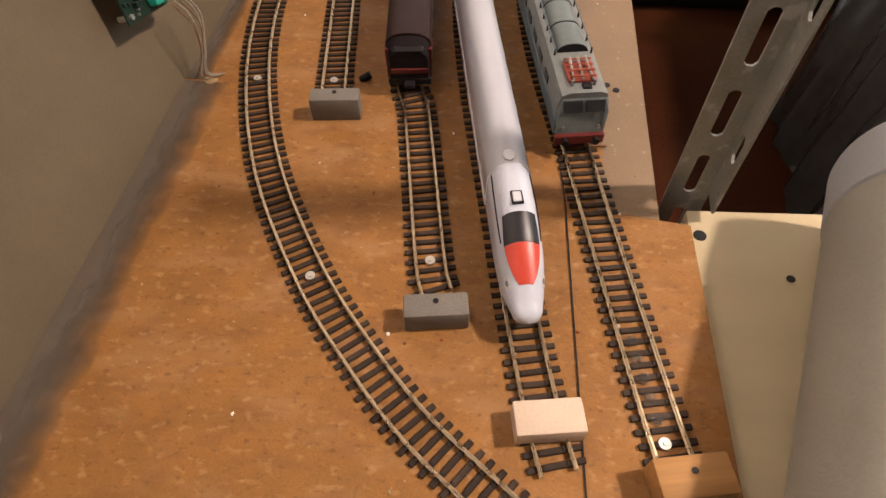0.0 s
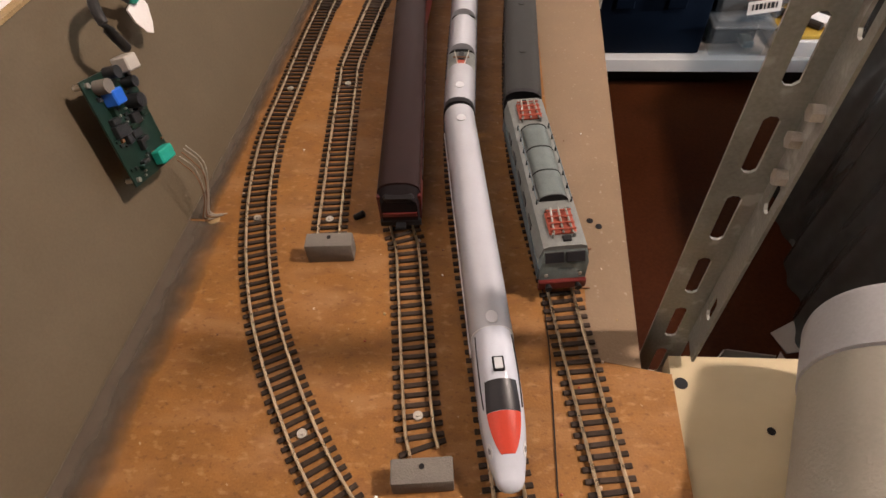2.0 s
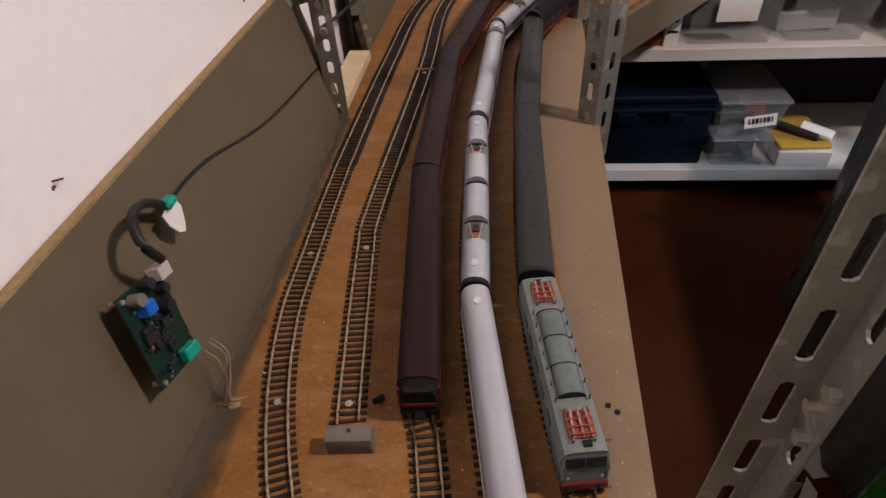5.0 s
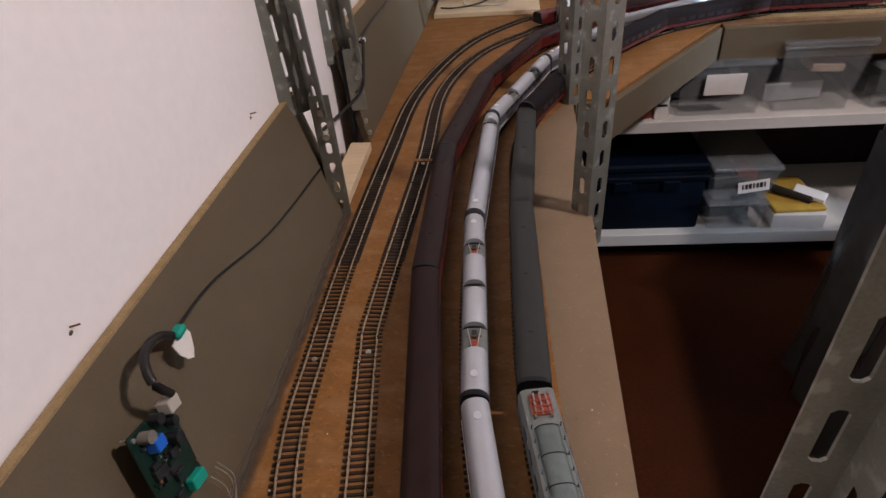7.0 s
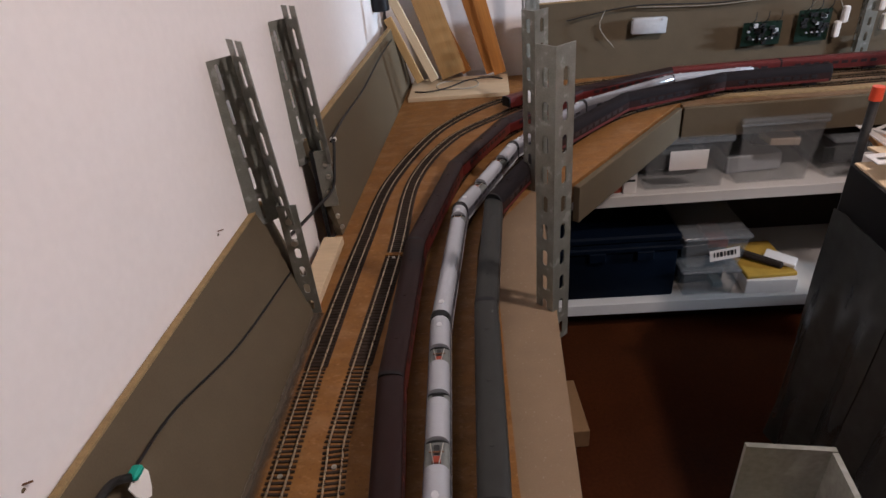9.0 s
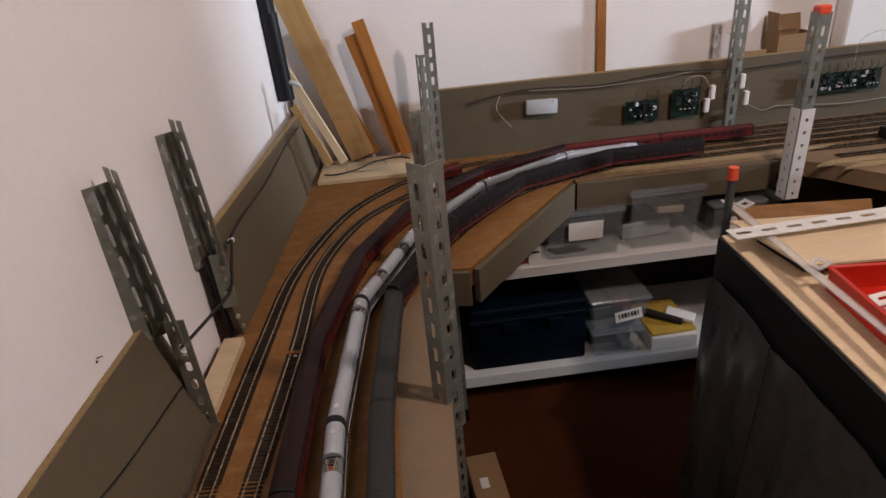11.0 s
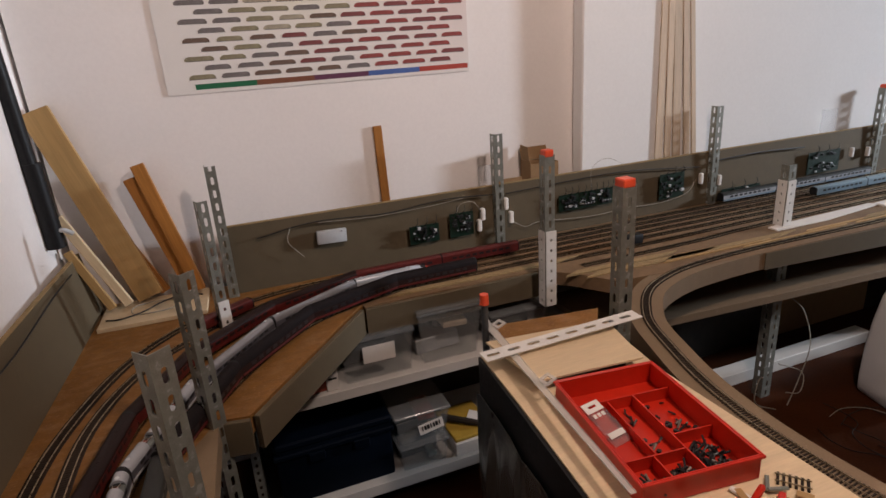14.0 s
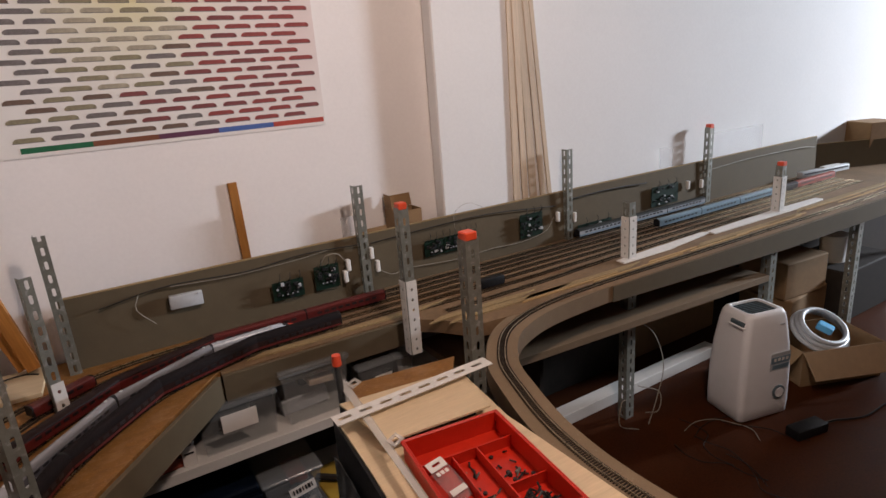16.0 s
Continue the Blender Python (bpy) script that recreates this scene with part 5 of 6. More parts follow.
for row in range(25):
    for c in range(COLS + 1):
        z = PZ0 + 0.042 + row * 0.0264
        x = PW0 + 0.045 + cell_w * (c + 0.5) - (0.0 if row % 2 else 0.5) * cell_w + 0.02
        if z > PZ1 - 0.02 or x > PW1 - 0.045 or x < PW0 + 0.06:
            continue
        u = (x - PW0) / (PW1 - PW0)
        rr = random.Random(row * 20 + c)
        v = row / 16
        if u > 0.56 + 0.22 * max(0, 0.35 - v):
            i = rr.choice((3, 4, 4))
        elif v > 0.3 and u > 0.18 and u < 0.2 + 0.5 * v:
            i = rr.choice((5, 5, 2))
        elif v < 0.3 and u > 0.25:
            i = rr.choice((1, 3, 0))
        else:
            i = rr.choice((0, 0, 1, 2))
        for me in (bars[i, rr.randrange(3)], under):
            ob = new(me.name.split(".")[0], me)
            ob.parent = poster
            ob.location = (x, 0, z)
for i in range(5):
    w = (PW1 - PW0 - 0.045) / 5
    part("colour_band", box((PW0 + 0.04 + w * i, -0.0008, PZ0 + 0.006), (PW0 + 0.04 + w * (i + 1), 0, PZ0 + 0.022)), strips[i], poster)

plank((0.832, 2.121, 0.0), (0.822, 2.1235, 0.470), 0.030, 0.009, "oak", "single brown batten standing against the wall")
for i, (x0, x1, w, z) in enumerate(((1.982, 1.975, 0.035, 1.55), (2.032, 1.985, 0.030, 1.50), (2.085, 2.000, 0.040, 1.60), (2.145, 2.020, 0.030, 1.45), (2.190, 2.036, 0.022, 1.52))):
    plank((x0, 2.0565 - 0.002 * (i % 2), 0.002), (x1, 2.0575 - 0.002 * (i % 2), z), w, 0.006, "moulding", "long pale moulding strip leaning on the wall")
box_c = thing("cardboard_house", "small open brown cardboard box behind the backboard", "cardboard box", pose(1.435, 2.080, 0.0))
for lo, hi in (((-0.06, -0.04, 0.0), (0.06, -0.0385, 0.275)), ((-0.06, 0.0385, 0.0), (0.06, 0.04, 0.275)), ((-0.06, -0.0385, 0.0), (-0.0585, 0.0385, 0.285)), ((0.0585, -0.0385, 0.0), (0.06, 0.0385, 0.275))):
    part("side", box(lo, hi), "kraft", box_c)
part("flap", box((-0.058, 0, 0), (0.058, 0.05, 0.0015)), "kraft", box_c, m=pose(0, 0.036, 0.277, 74, 0, 0))
part("flap", box((-0.036, 0, 0), (0.036, 0.055, 0.0015)), "kraft", box_c, m=pose(-0.06, 0, 0.286, 84, 0, 84))
single("card_strip", box((1.235, 2.033, 0.0), (1.335, 2.0345, 0.238), None, 0.0004), "kraft", "strip of brown cardboard behind the backboard", "cardboard strip")

YF = 2.008


def north_board(x0, x1, z0, z1, label, chips=10, seed=0, tilt=0.0, dark=False):
    c = thing("circuit_board", label, "circuit board", pose((x0 + x1) / 2, YF - 0.012, (z0 + z1) / 2, 0, tilt, 0), "circuit boards on the long backboard")
    chips = chips * 2
    w, h = x1 - x0, z1 - z0
    part("board", cbox((0, 0, 0), (w, 0.0016, h)), "pcb", c)
    for k in range(4):
        part("solder_lamp", cbox(((k - 1.5) * w * 0.16, -0.0145, -h * 0.18), (0.006, 0.003, 0.005), None, 0.001), "white", c, "bright white component")
    r = random.Random(seed)
    for i in range(chips):
        a, b = r.uniform(-w / 2 + 0.008, w / 2 - 0.008), r.uniform(-h / 2 + 0.008, h / 2 - 0.008)
        if i % 3 == 0:
            part("capacitor", cyl((a, -0.001, b), (a, -r.uniform(0.008, 0.016), b), r.uniform(0.003, 0.007), None, 10), "pcbdark", c)
        else:
            part("chip", cbox((a, -0.004, b), (r.uniform(0.006, 0.016), 0.007, r.uniform(0.005, 0.012)), None, 0.0006), r.choice(["pcbdark", "pcbdark", "pcbdark", "lightgrey"]), c)
    for k in range(3):
        a = (k - 1) * w * 0.32
        part("lead", tube([(a, -0.004, h / 2 - 0.004), (a + 0.006, -0.016, h / 2 + 0.012), (a + 0.012, -0.004, h / 2 + 0.028)], 0.0012, None, 0.005, 5), "cable", c)
    return c


sw = thing("switch_box", "pale grey plastic switch box on the backboard", "switch box", pose(0.598, YF - 0.010, 0.144, 0, 2, 0))
part("case", cbox((0, 0, 0), (0.098, 0.020, 0.044), None, 0.003, None, 2), "lightgrey", sw)
part("lamp", cyl((0.033, -0.009, 0.017), (0.033, -0.0125, 0.017), 0.003, None, 10), "white", sw)
north_board(0.868, 0.978, 0.062, 0.128, "dark green circuit board with capacitors", 12, 1)
north_board(1.020, 1.112, 0.062, 0.150, "green relay board with dark relays", 12, 2)
north_board(1.470, 1.560, 0.085, 0.150, "green circuit board in a row", 9, 3)
north_board(1.562, 1.640, 0.085, 0.150, "green circuit board in a row", 9, 4)
north_board(1.642, 1.715, 0.085, 0.150, "green circuit board in a row", 9, 5)
north_board(1.945, 2.070, 0.060, 0.165, "dark circuit board beside a post", 11, 6)
north_board(2.28, 2.50, 0.020, 0.055, "long green circuit board low on the backboard", 9, 7)
north_board(2.78, 2.98, 0.050, 0.150, "dark circuit board beside a post", 12, 8)
for x, z in ((1.150, 0.13), (1.265, 0.10), (1.245, 0.155), (1.135, 0.09), (2.16, 0.12), (2.26, 0.10), (3.06, 0.12), (3.17, 0.11)):
    single("white_connector", cbox((x, YF - 0.012, z), (0.016, 0.018, 0.045), None, 0.003), "paper", "white cable connector hanging on the backboard", "connector", group="white connectors")
wy = YF - 0.006
for pts, mm, r in (([(0.36, wy, 0.175), (0.55, wy, 0.200), (0.80, wy, 0.190), (1.0, wy, 0.205), (1.20, wy, 0.195)], "cable", 0.003),
                   ([(0.47, wy, 0.195), (0.455, wy - 0.01, 0.15), (0.50, wy - 0.006, 0.09)], "wirewhite", 0.0018),
                   ([(0.56, wy, 0.196), (0.75, wy - 0.003, 0.186), (0.95, wy, 0.190), (1.08, wy, 0.20)], "wirewhite", 0.0018),
                   ([(1.05, wy, 0.15), (1.06, wy - 0.02, 0.185), (1.11, wy - 0.02, 0.185), (1.15, wy, 0.13)], "wirewhite", 0.002),
                   ([(1.26, wy, 0.09), (1.32, wy - 0.01, 0.055), (1.38, wy, 0.06), (1.46, wy, 0.055), (1.62, wy - 0.004, 0.045), (1.80, wy, 0.05)], "wirewhite", 0.002),
                   ([(1.25, wy, 0.19), (1.55, wy, 0.20), (1.8, wy, 0.20), (2.15, wy, 0.17)], "cable", 0.003),
                   ([(1.80, wy, 0.05), (1.95, wy, 0.045), (2.08, wy - 0.012, 0.07), (2.14, wy, 0.12)], "wirewhite", 0.002),
                   ([(1.62, wy, 0.16), (1.63, wy + 0.01, 0.235), (1.70, wy + 0.012, 0.262), (1.78, wy + 0.008, 0.225)], "wirewhite", 0.001),
                   ([(2.25, wy, 0.185), (2.5, wy, 0.190), (2.75, wy, 0.180)], "cable", 0.004),
                   ([(3.18, wy, 0.17), (3.6, wy, 0.185), (4.1, wy, 0.18), (4.28, wy, 0.165)], "wirewhite", 0.003)):
    single("backboard_wire", tube(pts, r * 0.7, None, 0.015, 6), mm, "wire stapled along the long backboard", "wire", group="wires on the long backboard", smooth=True)

# faint sheets behind the posts; those left of a post stand for its shadow
for x, z, w in ((1.155, 0.30, 0.05), (2.87, 0.33, 0.10), (3.30, 0.36, 0.45)):
    cs = single("clear_sheet", box((x, 2.028, 0.0), (x + w, 2.030, z)), "sheet", "faint see-through sheet behind the backboard", "plastic sheet", group="clear sheets")
    cs.visible_shadow = False

# ---------------------------------------------------------------- shelves under the north deck
shelf = thing("shelf_unit", "white shelf unit with two boards under the deck", "shelf unit", pose(0, 0, FLOOR))
for z0, z1, y0 in ((0.070, 0.110, 1.650), (0.446, 0.479, 1.655)):
    part("shelf_board", box((0.255, y0, z0), (1.75, 2.05, z1), None, 0.0015), "shelfwhite", shelf)
# Near-black panels put the unit's inner shade into their colour.
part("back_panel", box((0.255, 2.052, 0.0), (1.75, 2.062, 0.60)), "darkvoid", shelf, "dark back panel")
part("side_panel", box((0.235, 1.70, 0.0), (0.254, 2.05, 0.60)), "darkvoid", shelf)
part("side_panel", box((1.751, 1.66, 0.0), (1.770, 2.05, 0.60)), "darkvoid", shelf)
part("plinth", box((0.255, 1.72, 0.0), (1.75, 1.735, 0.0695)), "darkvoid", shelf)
up = thing("shelf_upright", "perforated steel upright beside the shelves", "steel upright", pose(0.243, 1.585, FLOOR + 0.045))
part("flange", slotted(0.42, 0.024, 0.025, 0.012, 0.008, m=pose(0, 0, 0)), "zinc", up)
part("flange", slotted(0.42, 0.018, 0.025, 0.012, 0.006, m=pose(0.012, 0.009, 0, 0, 0, 90)), "zinc", up)
part("foot", box((-0.012, -0.002, -0.045), (0.014, 0.020, 0.0)), "black", up)

Z1, Z2 = FLOOR + 0.110, FLOOR + 0.479


def bin_box(x0, x1, y0, y1, z0, h, label, taper=0.012, contents=(), lidded=True):
    b = thing("storage_box", label, "storage box", pose((x0 + x1) / 2, (y0 + y1) / 2, z0), "clear storage boxes")
    w, d = (x1 - x0) / 2, (y1 - y0) / 2
    bm = bmesh.new()
    lo = [bm.verts.new((sx * (w - taper), sy * (d - taper), 0.001)) for sx, sy in ((-1, -1), (1, -1), (1, 1), (-1, 1))]
    hi = [bm.verts.new((sx * w, sy * d, h * 0.93)) for sx, sy in ((-1, -1), (1, -1), (1, 1), (-1, 1))]
    li = [bm.verts.new((v.co.x * 0.97, v.co.y * 0.97, 0.004)) for v in lo]
    hj = [bm.verts.new((v.co.x * 0.97, v.co.y * 0.97, h * 0.93)) for v in hi]
    for i in range(4):
        j = (i + 1) % 4
        bm.faces.new((lo[i], lo[j], hi[j], hi[i]))
        bm.faces.new((li[j], li[i], hj[i], hj[j]))
        bm.faces.new((hi[i], hi[j], hj[j], hj[i]))
    bm.faces.new(lo[::-1]), bm.faces.new(li)
    part("tub", bm, "haze", b)
    part("rim", box((-w - 0.005, -d - 0.005, h * 0.90), (w + 0.005, d + 0.005, h), None, 0.003) if lidded else box((-w - 0.004, -d - 0.004, h * 0.90), (w + 0.004, -d + 0.004, h * 0.95), None, 0.001), "rimclear", b, "cloudy clear lid")
    for i, (cx, cz, sx, sz, mm, yy) in enumerate(contents):
        part("content", cbox((cx, yy, cz), (sx, d * 0.9, sz), None, 0.002, pose(0, 0, 0, 0, (i - 1) * 3, 0)), mm, b)
    return b


crate = thing("navy_crate", "dark navy plastic crate with a rim", "crate", pose(0.475, 1.80, Z1))
part("tub", cbox((0, 0, 0.100), (0.36, 0.24, 0.199), None, 0.008, None, 2), "navy", crate)
part("rim", box((-0.188, -0.128, 0.170), (0.188, 0.128, 0.188), None, 0.004), "navy", crate)
for sx in (-0.06, 0.08):
    part("latch", cbox((sx, -0.130, 0.160), (0.05, 0.008, 0.03), None, 0.002), "navy", crate)
part("lid", box((-0.184, -0.124, 0.2), (0.184, 0.124, 0.224), None, 0.006), "navy", crate)
bin_box(0.675, 0.838, 1.665, 1.90, Z1, 0.095, "low clear box full of dark parts", 0.008, ((0, 0.035, 0.13, 0.05, "pcbdark", 0), (0.03, 0.03, 0.03, 0.02, "locogreen", -0.05)))
bin_box(0.668, 0.852, 1.668, 1.90, Z1 + 0.0965, 0.115, "clear box with a white label on its front", 0.016, ((-0.02, 0.03, 0.11, 0.04, "pcbdark", 0), (0.03, 0.05, 0.06, 0.03, "pantored", 0)))
lab = thing("box_label", "white paper label with grey bars", "label", pose(0.785, 1.668, Z1 + 0.150, -4, -9, 0))
part("paper", cbox((0, 0, 0), (0.085, 0.001, 0.036)), "paper", lab)
for k in range(7):
    part("bar", cbox((-0.03 + k * 0.010, -0.0009, 0.002), (0.004 + 0.002 * (k % 3), 0.0006, 0.016)), "pcbdark", lab)
single("paper_ream", box((-0.075, -0.10, 0), (0.075, 0.10, 0.048), None, 0.002), "paper", "ream of white paper on the shelf", "paper ream", pose(0.945, 1.765, Z1, 0, 0, -2))
single("yellow_folder", box((-0.075, -0.095, 0), (0.075, 0.095, 0.014), None, 0.003), "yellow", "yellow card folder on a paper stack", "folder", pose(0.940, 1.770, Z1 + 0.0485, 0, 0, 2))
tool = thing("wooden_tool", "dark handled tool with a pale blade lying on the folder", "tool", pose(0.93, 1.74, Z1 + 0.078, 0, 6, -35))
part("handle", cbox((-0.01, 0, 0), (0.15, 0.022, 0.018), None, 0.005), "darkvoid", tool)
part("blade", cbox((0.05, 0.03, 0.004), (0.09, 0.05, 0.012), None, 0.002), "paper", tool)
red = single("red_book", box((-0.045, -0.06, 0), (0.045, 0.06, 0.030), None, 0.002), "pantored", "dark red box lying on the upper shelf", "box", pose(0.43, 1.735, Z2, 0, 0, 6))
wb = thing("small_white_box", "small white card box with a dark print", "box", pose(0.492, 1.70, Z2))
part("case", cbox((0, 0, 0.055), (0.036, 0.06, 0.109), None, 0.001), "paper", wb)
part("print", cbox((0, -0.0306, 0.07), (0.020, 0.0008, 0.012)), "pcbdark", wb)
part("print", cbox((0, -0.0306, 0.04), (0.026, 0.0008, 0.006)), "pcbdark", wb)
bin_box(0.528, 0.752, 1.672, 1.96, Z2, 0.150, "clear storage box holding papers", 0.010, ((-0.02, 0.05, 0.15, 0.06, "pcbdark", 0.02), (0.03, 0.06, 0.05, 0.05, "kraft", 0.05)))
single("paper_on_box", box((-0.05, -0.0008, 0), (0.05, 0.0008, 0.055)), "paper", "white paper sheet inside the clear box", "paper sheet", pose(0.640, 1.664, Z2 + 0.065, 0, 0, 0))
bin_box(0.772, 0.985, 1.672, 1.96, Z2, 0.190, "tall clear storage box with a lid and parts", 0.016, ((-0.02, 0.03, 0.15, 0.05, "lightgrey", 0.0), (0.02, 0.10, 0.10, 0.05, "pcbdark", 0.02), (0.02, 0.11, 0.08, 0.02, "rawblock", -0.05)))
bin_box(1.02, 1.22, 1.672, 1.96, Z2, 0.120, "clear storage box with a label", 0.012, ((0, 0.04, 0.15, 0.05, "pcbdark", 0.0),))
single("box_note", box((-0.03, -0.0008, -0.02), (0.03, 0.0008, 0.02)), "paper", "white note on a storage box", "label", pose(1.10, 1.664, Z2 + 0.06))

# small brown block and bracket hanging from the deck edge
fb = thing("small_carton", "small brown cardboard box on the floor", "cardboard box", pose(0.268, 1.295, FLOOR, 0, 0, 4))
part("box", cbox((0, 0, 0.03), (0.085, 0.18, 0.059), None, 0.002), "kraft", fb)
part("tag", cbox((-0.01, -0.01, 0.0602), (0.022, 0.034, 0.001)), "paper", fb, "small white paper tag")

# ---------------------------------------------------------------- side table with the red tray
TT = 0.030
table = thing("work_table", "narrow pale-topped work table with a dark side", "table", pose(0, 0, FLOOR))
H = TT - FLOOR
part("tabletop", prism([(0.690, 0.05), (1.130, 0.05), (1.115, 0.64), (1.105, 1.00), (1.13, 1.20), (1.12, 1.235), (0.785, 1.235), (0.772, 1.02), (0.742, 0.647)], H - 0.020, H, None, 0.001), "ply", table)
part("side_panel", prism([(0.684, 0.05), (0.692, 0.05), (0.744, 0.647), (0.774, 1.02), (0.787, 1.235), (0.779, 1.235), (0.764, 1.02), (0.734, 0.647)], 0.0, H - 0.004), "black", table, "dark plastic side panel")
part("end_panel", box((0.788, 1.228, 0.0), (1.115, 1.236, H - 0.0215)), "darkvoid", table)
for x, y in ((0.80, 0.10), (1.09, 0.10), (1.08, 1.19), (0.82, 1.19)):
    part("leg", cbox((x, y, (H - 0.021) / 2), (0.035, 0.035, H - 0.021), None, 0.002), "pine", table)
drape = thing("plastic_drape", "grey plastic film draped down the table side", "plastic film", pose(0, 0, 0))


def film_x(y, z):
    base = 0.7345 + (y - 0.647) * 0.0803 if y < 1.02 else 0.7645 + (y - 1.02) * 0.0698
    k = (-0.12 - z) / 0.58
    return base - 0.010 - 0.040 * max(0, k) * (0.6 + 0.4 * math.sin(9 * y + 1)) - 0.009 * math.sin(38 * y + 3 * k) * (0.2 + k) - 0.004 * math.sin(83 * y - 5 * k) * (0.3 + k)


for y0, y1, zt in ((0.985, 1.230, -0.055), (0.62, 0.982, -0.060)):
    bm = bmesh.new()
    ny, nz = 44, 26
    grid = []
    for i in range(ny + 1):
        y = y0 + (y1 - y0) * i / ny
        top = zt - 0.010 * abs(2 * i / ny - 1) ** 3 - 0.002 * math.sin(40 * y)
        grid.append([bm.verts.new((film_x(y, top + (FLOOR + 0.004 - top) * j / nz), y, top + (FLOOR + 0.004 - top) * j / nz)) for j in range(nz + 1)])
    for i in range(ny):
        for j in range(nz):
            bm.faces.new((grid[i][j], grid[i + 1][j], grid[i + 1][j + 1], grid[i][j + 1]))
    r = bmesh.ops.extrude_face_region(bm, geom=bm.faces[:])
    bmesh.ops.translate(bm, vec=(0.002, 0, 0), verts=[g for g in r["geom"] if isinstance(g, bmesh.types.BMVert)])
    part("film", bm, "film", drape, smooth=True)

cover = single("plywood_cover", prism([(0.800, 1.236), (0.824, 1.036), (1.070, 1.016), (1.110, 1.200)], 0.056, 0.061, None, 0.0008), "ply", "thin pale plywood sheet lying over the table end", "plywood sheet")
# Added block; its near-black colour is the shade of the gap.
single("cover_support", prism([(0.835, 1.19), (0.845, 1.06), (1.05, 1.045), (1.085, 1.18)], TT + 0.0002, 0.0558), "darkvoid", "dark block filling the shaded gap under the plywood sheet", "support block")
single("brown_board", prism([(0.835, 1.236), (1.09, 1.206), (1.15, 1.29), (0.86, 1.33)], 0.036, 0.046, None, 0.001), "deck", "small brown board behind the plywood sheet", "board")
sb = thing("slotted_bar", "flat white-painted slotted steel bar lying across", "steel bar", pose(0.757, 1.156, 0.0708, 0, 89.2, 1))
part("bar", slotted(0.414, 0.042, 0.0505, 0.031, 0.011, 0.002, None, pose(0, 0, 0, 0, 0, 90)), "whitesteel", sb)
ps = thing("plastic_profile", "straight milky plastic channel strip with two square tabs", "plastic strip", pose(0.843, 1.335, 0.0618))
run = Vector((-0.062, -0.652, 0.0157))
side = Vector((0.9955, -0.0947, 0.0))


def channel_point(u, across, up):
    """A point on the strip: u along it, then metres across and up."""
    return run * u + side * across + Vector((0, 0, up + 0.0012 * math.sin(9 * u) * u * (1 - u)))


bm = bmesh.new()
rings = []
for i in range(25):
    u = i / 24
    w = 0.0105 * (1 - 0.50 * u)
    rings.append([bm.verts.new(channel_point(u, a, h)) for a, h in ((-w, 0.0), (w, 0.0), (w, 0.0030), (w - 0.0012, 0.0030), (w - 0.0012, 0.0012), (-w + 0.0012, 0.0012), (-w + 0.0012, 0.0030), (-w, 0.0030))])
for r0, r1 in zip(rings, rings[1:]):
    for j in range(8):
        bm.faces.new((r0[j], r0[(j + 1) % 8], r1[(j + 1) % 8], r1[j]))
for ring, lot in ((rings[0], ((0, 5, 6, 7), (0, 1, 4, 5), (1, 2, 3, 4))), (rings[-1], ((7, 6, 5, 0), (5, 4, 1, 0), (4, 3, 2, 1)))):
    for f in lot:
        bm.faces.new([ring[j] for j in f])
part("channel", bm, "milky", ps, "milky translucent plastic channel")
for u in (0.075, 0.500):
    lp = bmesh.new()
    for lo, hi in (((0.0, -0.014, 0), (0.007, 0.014, 0.003)), ((0.020, -0.014, 0), (0.027, 0.014, 0.003)), ((0.007, -0.014, 0), (0.020, -0.007, 0.003)), ((0.007, 0.007, 0), (0.020, 0.014, 0.003))):
        box(lo, hi, lp)
    at = channel_point(u, 0.0095 - 0.005 * u, 0.0022)
    part("tab", lp, "milky", ps, "white square tab", m=pose(at.x, at.y, at.z, 0, -14, 12))

TX0, TX1, TY0, TY1 = 0.822, 1.036, 0.668, 0.975
tray = thing("organiser_tray", "bright red plastic organiser tray with compartments", "organiser tray", pose(0, 0, TT + 0.001) @ pose(0.929, 0.832, 0, 0, 0, -6.8))
W, D, TH = (TX1 - TX0) / 2, (TY1 - TY0) / 2, 0.046
part("floor", cbox((0, 0, 0.0012), (2 * W - 0.006, 2 * D - 0.006, 0.0024)), "redtray", tray)
for lo, hi in (((-W, -D, 0), (-W + 0.004, D, TH)), ((W - 0.004, -D, 0), (W, D, TH)), ((-W + 0.004, -D, 0), (W - 0.004, -D + 0.004, TH)), ((-W + 0.004, D - 0.004, 0), (W - 0.004, D, TH))):
    part("wall", box(lo, hi, None, 0.001), "redtray", tray)
for lo, hi in (((-W - 0.004, -D - 0.004, TH - 0.006), (-W, D + 0.004, TH)), ((W, -D - 0.004, TH - 0.006), (W + 0.004, D + 0.004, TH)), ((-W, -D - 0.004, TH - 0.006), (W, -D, TH)), ((-W, D, TH - 0.006), (W, D + 0.004, TH))):
    part("rim", box(lo, hi, None, 0.001), "redtray", tray)
for lo, hi in (((-W + 0.004, -D + 0.072, 0.0024), (W * 0.2, -D + 0.075, TH - 0.019)), ((-W * 0.38, -D + 0.004, 0.0024), (-W * 0.38 + 0.003, -D + 0.072, TH - 0.019)),
               ((W * 0.2, -D + 0.004, 0.0024), (W * 0.2 + 0.003, D * 0.55, TH - 0.019)), ((W * 0.2 + 0.003, -D + 0.11, 0.0024), (W - 0.004, -D + 0.113, TH - 0.019)),
               ((-W + 0.004, D * 0.55, 0.0024), (W - 0.004, D * 0.55 + 0.003, TH - 0.019)), ((-W * 0.3, -D + 0.075, 0.0024), (-W * 0.3 + 0.003, D * 0.55, TH - 0.022))):
    part("divider", box(lo, hi), "redtray", tray)


